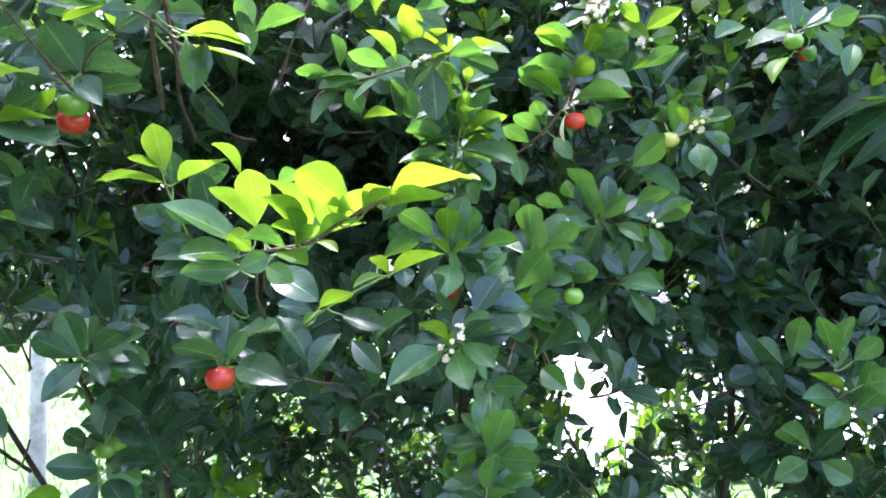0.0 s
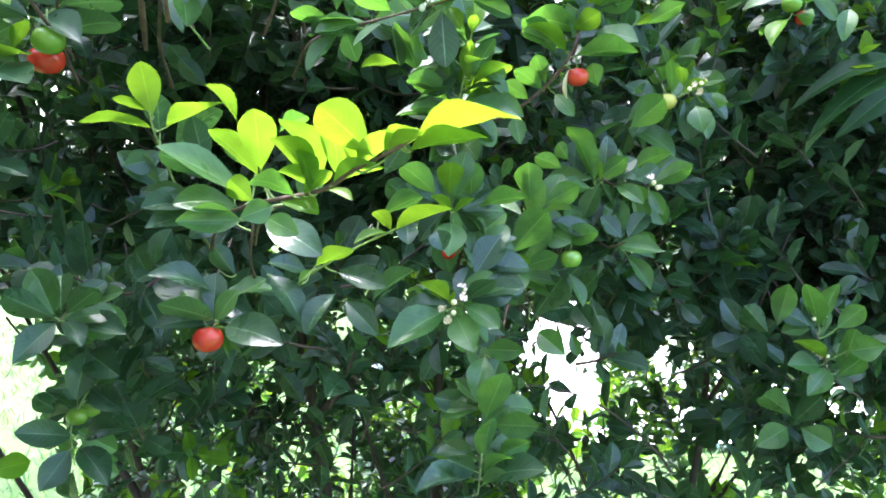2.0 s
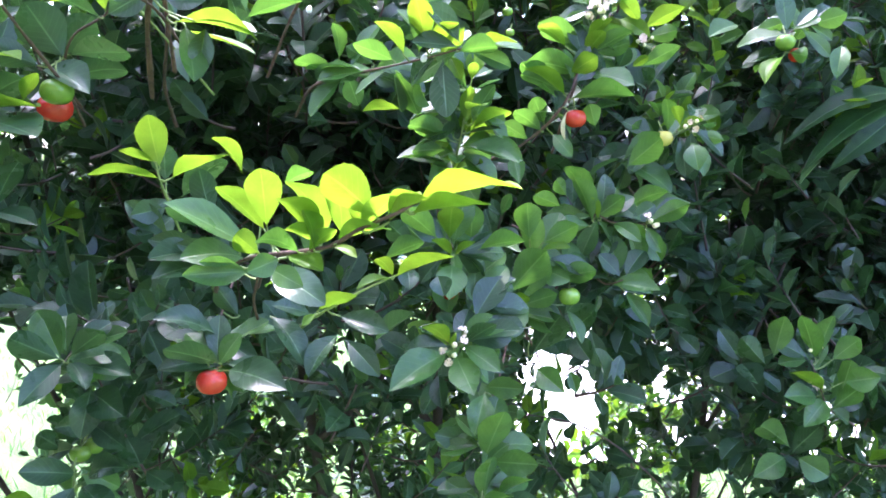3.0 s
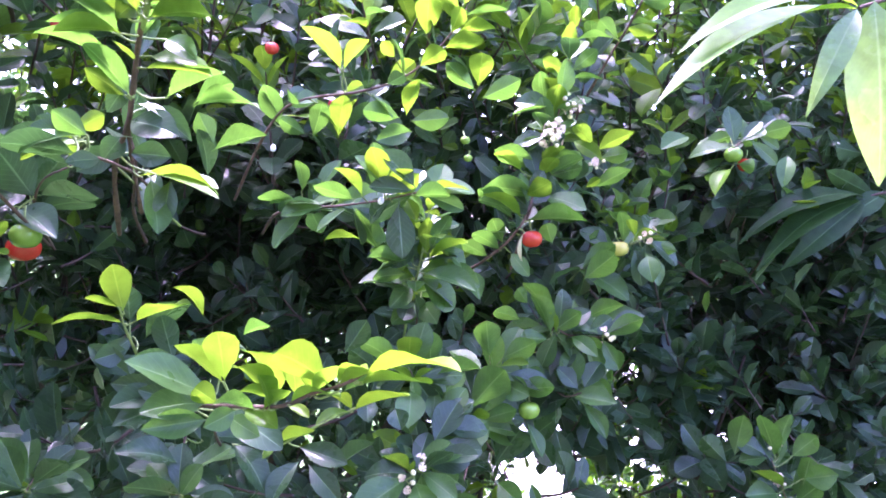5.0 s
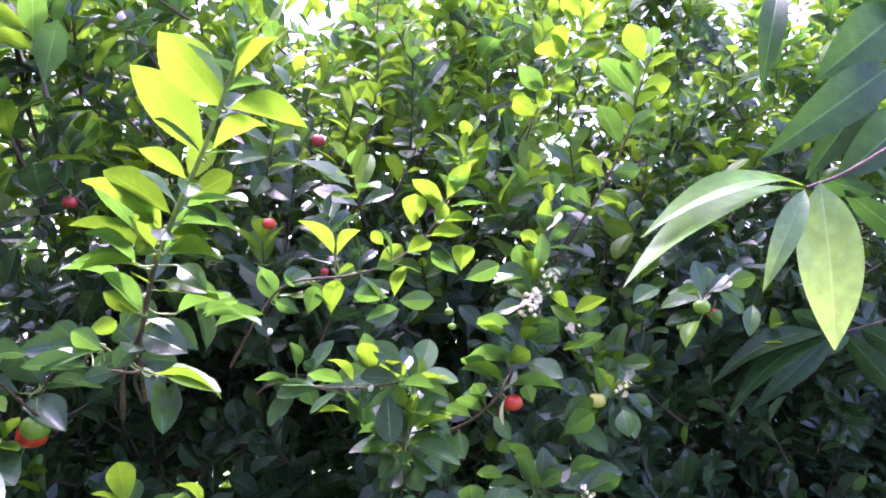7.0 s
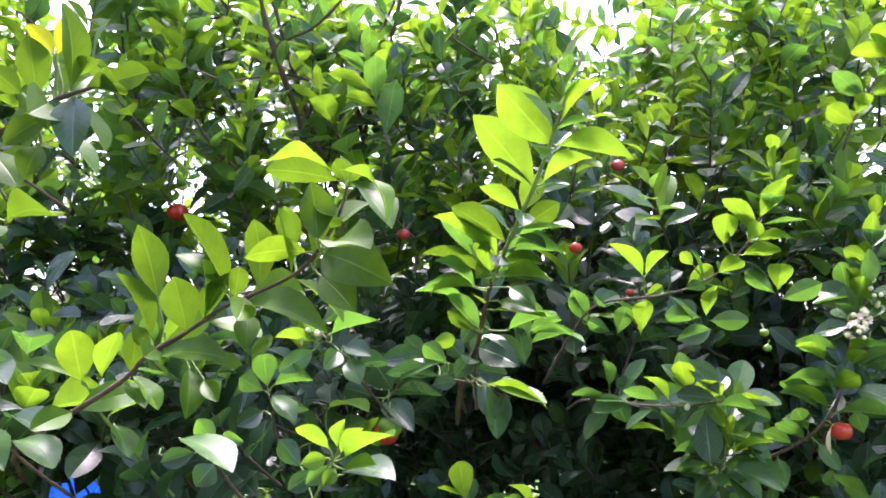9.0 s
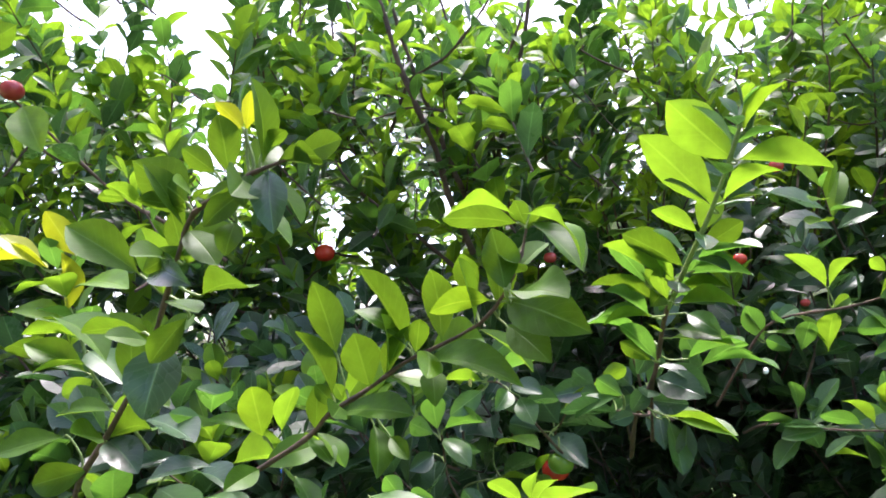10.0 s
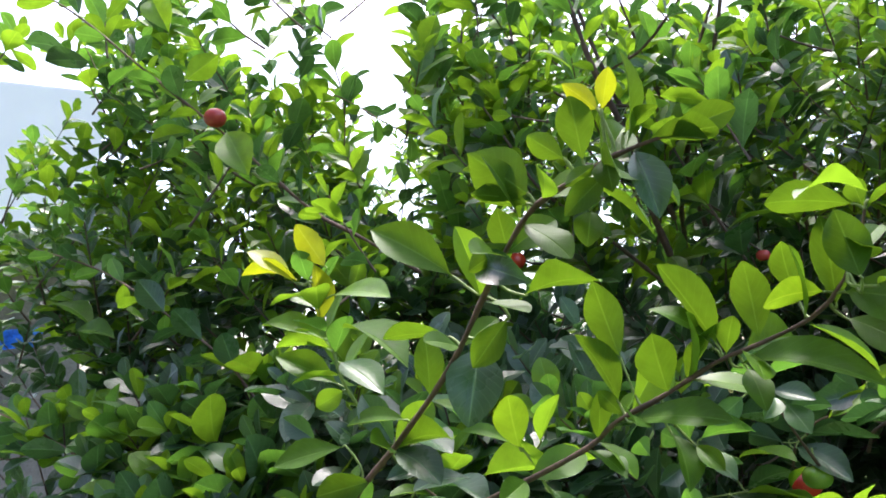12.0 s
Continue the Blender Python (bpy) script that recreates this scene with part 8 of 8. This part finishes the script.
# fruits
RIPENESS = {"red": FRUIT_RED, "green": FRUIT_GREEN, "turning": FRUIT_TURNING, "dark": FRUIT_DARK}
for place, radius, ripe in CHERRIES:
    fruit(place, radius, RIPENESS[ripe])

# blossoms and buds
blossom((0.163, 0.795, 1.696), 9)
blossom((0.300, 0.900, 1.586), 4)
blossom((0.224, 0.826, 1.476), 3)
blossom((0.514, 1.000, 1.255), 4)
blossom((0.511, 1.000, 1.300), 3)
blossom((0.008, 0.675, 1.369), 2)
blossom((0.018, 0.675, 1.382), 2)
blossom((0.158, 0.790, 1.684), 8)
blossom((0.184, 0.795, 1.720), 5)
blossom((-0.311, 0.500, 1.670), 3)
blossom((0.216, 0.820, 1.660), 3)
bud((-0.015, 0.640, 1.614))
bud((-0.111, 0.700, 1.664))


# ---- the mango tree beside the bush ----
mango = tagged(empty("mango_tree", (2.1, 1.6, 0.0)), "mango tree with long drooping glossy leaves reaching over the bush", "tree")


def of_mango(ob):
    ob.parent = mango
    ob.matrix_parent_inverse = mango.matrix_world.inverted()
    return ob


def mango_branch(points, r0, r1, material):
    return of_mango(stick("branch", points, r0, r1, material, None, 18, 7, knots=0.12))


def long_leaf(parent, base, tip, width, normal, material):
    ob = one_blade("leaf", base, tip, width, normal, material, parent, lrng.uniform(0.07, 0.14), lrng.uniform(0.14, 0.28), lrng.uniform(0.02, 0.06), 0.42, 0.03, tuple(np.linspace(0, 1, 22)), 7, tip_power=0.95, foot=0.6)
    if material is M_MANGO_PALE:
        tagged(ob, "shiny mango leaf, sky sheen put into its pale green")
    return ob


of_mango(stick("trunk", ((2.1, 1.6, 0), (2.05, 1.55, 1.0), (2.12, 1.5, 2.0), (2.0, 1.5, 3.2)), 0.085, 0.05, M_BARK, None, 24, 12, knots=0.06))
of_mango(stick("limb", ((2.1, 1.52, 1.85), (1.7, 1.3, 2.15), (1.35, 1.1, 2.2), (1.02, 0.90, 2.12)), 0.025, 0.006, M_BARK, None, 18, 9, knots=0.08))
of_mango(stick("limb", ((2.08, 1.53, 1.4), (1.7, 1.35, 1.75), (1.3, 1.18, 1.88), (1.05, 1.13, 1.85)), 0.02, 0.005, M_BARK, None, 18, 9, knots=0.08))

# mango upper cluster
br = mango_branch(((0.941, 0.860, 2.105), (0.733, 0.820, 1.950), (0.595, 0.780, 1.874), (0.520, 0.765, 1.835), (0.472, 0.760, 1.818)), .0032, .0018, M_DARKTWIG)
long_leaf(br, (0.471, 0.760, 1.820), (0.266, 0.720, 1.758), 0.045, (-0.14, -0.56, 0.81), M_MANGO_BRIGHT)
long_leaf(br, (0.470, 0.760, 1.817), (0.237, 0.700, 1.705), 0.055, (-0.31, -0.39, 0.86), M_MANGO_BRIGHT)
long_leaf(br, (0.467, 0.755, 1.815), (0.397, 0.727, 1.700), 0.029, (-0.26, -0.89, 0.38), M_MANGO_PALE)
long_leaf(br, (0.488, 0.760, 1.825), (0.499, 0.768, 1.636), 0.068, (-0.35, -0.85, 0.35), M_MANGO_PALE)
long_leaf(br, (0.519, 0.765, 1.817), (0.610, 0.740, 1.728), 0.030, (0.47, 0.85, 0.24), M_MANGO)
long_leaf(br, (0.496, 0.770, 1.831), (0.549, 0.750, 1.808), 0.026, (0.43, 0.88, 0.22), M_MANGO)

# mango high cluster
br = mango_branch(((1.199, 1.000, 2.308), (0.949, 0.950, 2.182), (0.811, 0.920, 2.097), (0.725, 0.900, 2.046)), .0040, .0020, M_DARKTWIG)
long_leaf(br, (0.690, 0.900, 2.014), (0.477, 0.860, 1.874), 0.064, (0.07, -0.98, 0.17), M_MANGO)
long_leaf(br, (0.667, 0.910, 1.985), (0.557, 0.900, 1.855), 0.055, (-0.21, -0.95, 0.25), M_MANGO)
long_leaf(br, (0.719, 0.890, 1.949), (0.568, 0.860, 1.841), 0.069, (-0.01, -0.96, 0.28), M_MANGO)
long_leaf(br, (0.581, 0.980, 2.158), (0.530, 0.950, 1.990), 0.038, (-0.36, -0.89, 0.27), M_MANGO)
long_leaf(br, (0.734, 0.930, 2.107), (0.576, 0.900, 1.988), 0.080, (0.06, -0.98, 0.17), M_MANGO)
long_leaf(br, (0.741, 0.900, 2.038), (0.694, 0.880, 1.811), 0.070, (-0.57, -0.80, 0.19), M_MANGO)
long_leaf(br, (0.717, 0.900, 2.054), (0.797, 0.880, 1.909), 0.071, (0.62, 0.74, 0.24), M_MANGO)
long_leaf(br, (0.718, 0.900, 2.069), (0.652, 0.900, 2.186), 0.064, (0.58, 0.75, 0.33), M_MANGO)

# mango low cluster
br = mango_branch(((1.332, 1.150, 1.935), (1.041, 1.140, 1.767), (0.835, 1.130, 1.674), (0.720, 1.120, 1.646)), .0032, .0018, M_DARKTWIG)
long_leaf(br, (0.718, 1.120, 1.646), (0.498, 1.080, 1.574), 0.049, (-0.19, -0.48, 0.85), M_MANGO)
long_leaf(br, (0.718, 1.120, 1.643), (0.519, 1.070, 1.532), 0.049, (-0.34, -0.47, 0.82), M_MANGO)
long_leaf(br, (0.715, 1.120, 1.641), (0.561, 1.080, 1.535), 0.040, (-0.06, -0.90, 0.43), M_MANGO)
long_leaf(br, (0.739, 1.120, 1.649), (0.827, 1.080, 1.524), 0.041, (0.49, 0.87, 0.07), M_MANGO)
long_leaf(br, (0.768, 1.120, 1.656), (0.859, 1.090, 1.601), 0.041, (0.37, 0.92, 0.12), M_MANGO)
long_leaf(br, (0.755, 1.130, 1.652), (0.664, 1.110, 1.604), 0.034, (0.00, -0.92, 0.38), M_MANGO)
long_leaf(br, (0.736, 1.130, 1.649), (0.643, 1.100, 1.684), 0.032, (-0.17, 0.92, 0.35), M_MANGO)

# crown of the mango tree, out to the side
mrng = np.random.default_rng(5)
cl, n_in = [], 11
for k in range(170):
    c = np.array([mrng.uniform(1.25, 3.2), mrng.uniform(0.7, 2.6), mrng.uniform(1.7, 3.6)])
    if (c[0] - 2.2) ** 2 / 1.1 + (c[1] - 1.6) ** 2 / 1.1 + (c[2] - 2.7) ** 2 / 1.0 < 1.0:
        cl.append(c)
cl = np.array(cl)
base = np.repeat(cl, n_in, 0)
n = len(base)
th = mrng.uniform(0, 2 * np.pi, n)
ax = np.stack([np.cos(th), np.sin(th), mrng.uniform(-1.1, 0.3, n)], 1)
nm = np.array([0, 0, 1.0]) + mrng.normal(0, 0.25, (n, 3))
ln = mrng.uniform(0.13, 0.21, n)
v, q, uv = blades(base, ax, nm, ln, ln * mrng.uniform(0.2, 0.27, n), mrng.uniform(0.15, 0.45, n), mrng.uniform(0.05, 0.3, n), mrng.uniform(0, 0.05, n), FAR_ST, 3, 0.45, 0.03)
tagged(of_mango(new("crown", np_mesh("crown", v, q, uv, (M_MANGO,)))), kind="stuff")
heart = np.array([2.05, 1.52, 2.3])
s = np.linspace(0, 1, 5)
paths = heart + (cl - heart)[:, None] * s[None, :, None]
paths[..., 2] += 0.12 * np.sin(s * np.pi)
v, q = tubes(paths, np.tile(np.linspace(0.012, 0.003, 5), (len(cl), 1)), 5)
tagged(of_mango(new("branchwork", np_mesh("branchwork", v, q, mats=(M_BARK,)))), kind="stuff")


# ---- things behind and beside the bush ----
def boxed(name, x0, x1, y0, y1, z0, z1, material, parent=None, bevel=0.01, label=""):
    bm = bmesh.new()
    bmesh.ops.create_cube(bm, size=1.0)
    for v in bm.verts:
        v.co = Vector(((x0 + x1) / 2 + v.co.x * (x1 - x0), (y0 + y1) / 2 + v.co.y * (y1 - y0), (z0 + z1) / 2 + v.co.z * (z1 - z0)))
    if bevel:
        bmesh.ops.bevel(bm, geom=bm.edges[:], offset=bevel, segments=2, affect="EDGES")
    return part(name, bm, material, parent, label, smooth=False)


def under(ob, thing):
    ob.parent = thing
    ob.matrix_parent_inverse = thing.matrix_world.inverted()
    return ob


frng = np.random.default_rng(31)

# slim pale tree on the lawn
slim = tagged(empty("slim_tree", (-2.25, 3.98, 0.0)), "slim young tree with a smooth pale grey trunk on the lawn", "tree")
under(stick("trunk", ((-2.28, 4.0, -0.02), (-2.24, 3.99, 0.5), (-2.20, 3.97, 1.1), (-2.24, 3.99, 1.9), (-2.2, 4.0, 2.7)), 0.047, 0.03, M_PALEBARK, None, 30, 14, knots=0.05), slim)
for k, (h, dx, dy, dz) in enumerate(((1.9, 0.5, 0.2, 0.6), (2.1, -0.6, -0.1, 0.7), (2.4, 0.2, 0.6, 0.7), (2.5, -0.1, -0.5, 0.8), (2.6, 0.4, -0.3, 0.7))):
    under(stick("limb", ((-2.22, 3.99, h), (-2.22 + dx * 0.5, 3.99 + dy * 0.5, h + dz * 0.6), (-2.22 + dx, 3.99 + dy, h + dz)), 0.022, 0.006, M_PALEBARK, None, 12, 8), slim)
tips = np.stack([frng.normal(-2.2, 0.55, 260), frng.normal(4.0, 0.5, 260), frng.normal(3.0, 0.35, 260)], 1)
got, (paths, rad) = sprays(frng, tips, frng.normal(0, 0.6, (260, 3)) + np.array([0, 0, 0.5]), frng.uniform(0.15, 0.35, 260), frng.uniform(0.06, 0.09, 260), 0.03, np.full(260, 0.4))
tagged(under(new("crown", foliage_mesh("crown", frng, got, FAR_ST, 3, (M_DARKLEAF, M_MID, M_NEW))), slim), kind="stuff")

# shrubs that close the yard
for k, (cx, cy, rx, ry, h) in enumerate(((-6.5, 11.5, 1.8, 1.0, 2.4), (-3.4, 12.0, 1.7, 1.0, 2.1), (-0.6, 11.6, 1.6, 1.0, 2.5), (2.2, 12.0, 1.7, 1.0, 2.2), (5.2, 11.6, 1.8, 1.0, 2.6), (8.5, 11.8, 2.0, 1.1, 2.4), (-9.6, 9.6, 1.8, 1.2, 2.0))):
    shrub = tagged(empty("shrub", (cx, cy, 0.0)), "rounded sunlit green shrub at the far side of the yard", "shrub", "shrubs along the yard")
    n = 210
    th, ph = frng.uniform(0, 2 * np.pi, n), np.arccos(frng.uniform(0.0, 1, n))
    rr = 1 - frng.exponential(0.12, n)
    dirs = np.stack([np.cos(th) * np.sin(ph), np.sin(th) * np.sin(ph), np.cos(ph)], 1)
    tips = np.array([cx, cy, 0.15]) + dirs * np.array([rx, ry, h]) * rr[:, None] * frng.uniform(0.85, 1.12, (n, 1))
    got, (paths, rad) = sprays(frng, tips, dirs + np.array([0, 0, 0.3]), frng.uniform(0.25, 0.5, n), frng.uniform(0.12, 0.18, n), 0.075, np.full(n, 0.5))
    tagged(under(new("crown", foliage_mesh("crown", frng, got, FAR_ST, 3, (M_DARKLEAF, M_MID, M_NEW))), shrub), kind="stuff")
    for j in range(5):
        a = j * 1.3 + k
        under(stick("stem", ((cx + 0.1 * math.cos(a), cy + 0.1 * math.sin(a), -0.02), (cx + 0.35 * rx * math.cos(a), cy + 0.35 * ry * math.sin(a), 0.5 * h), (cx + 0.6 * rx * math.cos(a), cy + 0.6 * ry * math.sin(a), 0.85 * h)), 0.03, 0.01, M_BARK, None, 10, 7), shrub)

# unseen dark wall, added behind the path to cut light on the leaves' fronts
M_LIGHT_BLOCK = plain_material("light_block_grey", (0.09, 0.085, 0.078), (0.15, 0.14, 0.13), 1.5, 0.9, 0, 0.4, 45)
tagged(boxed("wall_south", -3.6, 0.8, -2.15, -1.9, -0.05, 4.8, M_LIGHT_BLOCK, bevel=0.02), "plain dark grey wall, unseen, added to hold back light", "wall", kind="structure")

# a low pale kerb behind the concrete
M_KERB = plain_material("kerb_stone", (0.42, 0.38, 0.38), (0.56, 0.52, 0.51), 4.0, 0.9, 0, 0.4, 60)
tagged(boxed("kerb", -0.6, 6.5, 10.55, 10.75, 0.0, 0.22, M_KERB, bevel=0.015), "low weathered pale concrete kerb behind the yard slab", "kerb", kind="structure")

# house at the side
M_WALL = plain_material("house_paint", (0.70, 0.67, 0.66), (0.77, 0.74, 0.73), 1.2, 0.85, 0, 0.08)
# dark colour that stands for the shade inside the porch
M_SHADE = plain_material("porch_shade", (0.10, 0.095, 0.09), (0.17, 0.16, 0.15), 2.0, 0.9, 0, 0.3, 40)
M_WOOD = plain_material("orange_wood", (0.42, 0.17, 0.05), (0.55, 0.24, 0.07), 12.0, 0.6, 0, 0.3, 120)
M_PANE = plain_material("dark_pane", (0.03, 0.035, 0.04), (0.05, 0.055, 0.06), 5.0, 0.12)
house = tagged(empty("house", (-9.0, 2.6, 0.0)), "pale painted house with deep roof parapet over a shaded porch", "house")
turn = pose(-6.35, 2.95, 0, 0, 0, 62)


def of_house(ob):
    ob.matrix_world = turn
    return under_at(ob, house)


def under_at(ob, thing):
    m = ob.matrix_world.copy()
    ob.parent = thing
    ob.matrix_parent_inverse = thing.matrix_world.inverted()
    ob.matrix_basis = m
    return ob


# the house's own x runs along its front, y goes back from it
of_house(boxed("parapet", -5.0, 0.55, 0.0, 0.22, 3.12, 4.42, M_WALL, bevel=0.02))
of_house(boxed("roof_slab", -5.0, 0.50, 0.23, 4.6, 3.14, 3.34, M_WALL, bevel=0.02))
# back wall in the shade colour instead of the house paint
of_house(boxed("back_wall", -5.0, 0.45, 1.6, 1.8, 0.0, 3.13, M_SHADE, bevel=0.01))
of_house(boxed("side_wall", 0.25, 0.45, 1.81, 4.5, 0.0, 3.13, M_WALL, bevel=0.01))
of_house(boxed("far_wall", -5.0, -4.8, 1.81, 4.5, 0.0, 3.13, M_WALL, bevel=0.01))
of_house(boxed("rear_wall", -4.79, 0.24, 4.3, 4.5, 0.0, 3.13, M_WALL, bevel=0.01))
of_house(boxed("porch_floor", -5.0, 0.5, 0.0, 1.59, 0.0, 0.16, M_KERB, bevel=0.015))
for px in (-0.95, -3.2):
    of_house(boxed("post", px - 0.13, px + 0.13, 0.02, 0.28, 0.16, 3.11, M_WALL, bevel=0.02))
of_house(boxed("window", -2.6, -1.5, 1.56, 1.597, 1.0, 2.1, M_PANE, bevel=0.004))
for a, b, c, d2 in ((-2.68, -2.6, 0.95, 2.15), (-1.5, -1.42, 0.95, 2.15), (-2.6, -1.5, 2.1, 2.18), (-2.6, -1.5, 0.92, 1.0)):
    of_house(boxed("window_frame", a, b, 1.53, 1.597, c, d2, M_WALL, bevel=0.005))
pole = tagged(empty("wooden_pole", turn @ Vector((-0.36, -0.35, 0.0))), "orange-brown wooden pole leaning by the porch", "pole")
a, b = turn @ Vector((-0.40, -0.35, -0.01)), turn @ Vector((-0.26, 0.0, 1.45))
under(stick("shaft", (a, (a + b) / 2 + Vector((0.01, 0, 0)), b), 0.045, 0.04, M_WOOD, None, 10, 10), pole)


# blue plastic sheets hung and heaped in the yard
M_BLUE = plain_material("blue_plastic", (0.02, 0.14, 0.55), (0.04, 0.24, 0.72), 9.0, 0.35, 0, 0.3, 40)


def sheet(name, at, size, turn_z, sag, label, cols=18, rows=12):
    bm = bmesh.new()
    g = []
    for j in range(rows + 1):
        v = j / rows
        g.append([])
        for i in range(cols + 1):
            u = i / cols
            fold = 0.05 * math.sin(u * 21 + 2 * v) * (0.3 + v) + 0.06 * noise.noise(Vector((u * 4, v * 4, at[0])))
            g[-1].append(bm.verts.new(((u - 0.5) * size[0], fold + 0.25 * sag * v, size[1] * (1 - v) - sag * math.sin(u * math.pi) * 0.2)))
    for j in range(rows):
        for i in range(cols):
            bm.faces.new((g[j][i], g[j][i + 1], g[j + 1][i + 1], g[j + 1][i]))
    bmesh.ops.solidify(bm, geom=bm.faces[:], thickness=0.004)
    ob = part(name, bm, M_BLUE)
    ob.matrix_world = pose(*at, 0, 0, turn_z)
    return tagged(ob, label, "tarpaulin")


sheet("tarpaulin", (-4.55, 5.1, 0.02), (1.1, 0.85), 42, 0.35, "creased bright blue plastic tarpaulin standing in folds on the lawn")
hung = turn @ Vector((-0.25, 0.32, 2.22))
sheet("tarpaulin", tuple(hung), (0.75, 0.16), 62, 0.1, "small blue plastic sheet hung under the porch roof")

# crumpled bag on the lawn
M_BAG = plain_material("bag_plastic", (0.62, 0.60, 0.66), (0.82, 0.80, 0.84), 14.0, 0.4, 0, 0.5, 60)
bm = bmesh.new()
bmesh.ops.create_icosphere(bm, subdivisions=4, radius=0.13)
for v in bm.verts:
    k = 1 + 0.35 * noise.noise(v.co * 14) + 0.2 * noise.noise(v.co * 34)
    v.co = Vector((v.co.x * k * 1.3, v.co.y * k, max(-0.06, v.co.z * k * 0.8)))
bag = part("plastic_bag", bm, M_BAG, smooth=False)
bag.matrix_world = pose(-0.25, 5.4, 0.07)
tagged(bag, "crumpled whitish plastic bag lying on the lawn", "bag")

# grass
n = 9000
gx, gy = frng.uniform(-4.5, 3.0, n), frng.uniform(2.3, 7.5, n)
keep = (gx < 0.26) | (gy < 3.86)
gx, gy = gx[keep], gy[keep]
n = len(gx)
gz = np.array([lawn_height(a, b) for a, b in zip(gx, gy)])
base = np.stack([gx, gy, gz - 0.005], 1)
th = frng.uniform(0, 2 * np.pi, n)
ax = np.stack([0.5 * np.cos(th), 0.5 * np.sin(th), np.ones(n)], 1)
nm = np.stack([np.cos(th), np.sin(th), np.full(n, 0.3)], 1)
v, q, uv = blades(base, ax, -nm, frng.uniform(0.06, 0.14, n), np.full(n, 0.009), np.full(n, 0.2), frng.uniform(0.1, 0.5, n), np.zeros(n), (0, 0.4, 0.75, 1.0), 3, 0.3, 0.0)
tagged(new("grass", np_mesh("grass", v, q, uv, (M_MID,))), "short sunlit green grass blades on the lawn", "grass", kind="stuff")
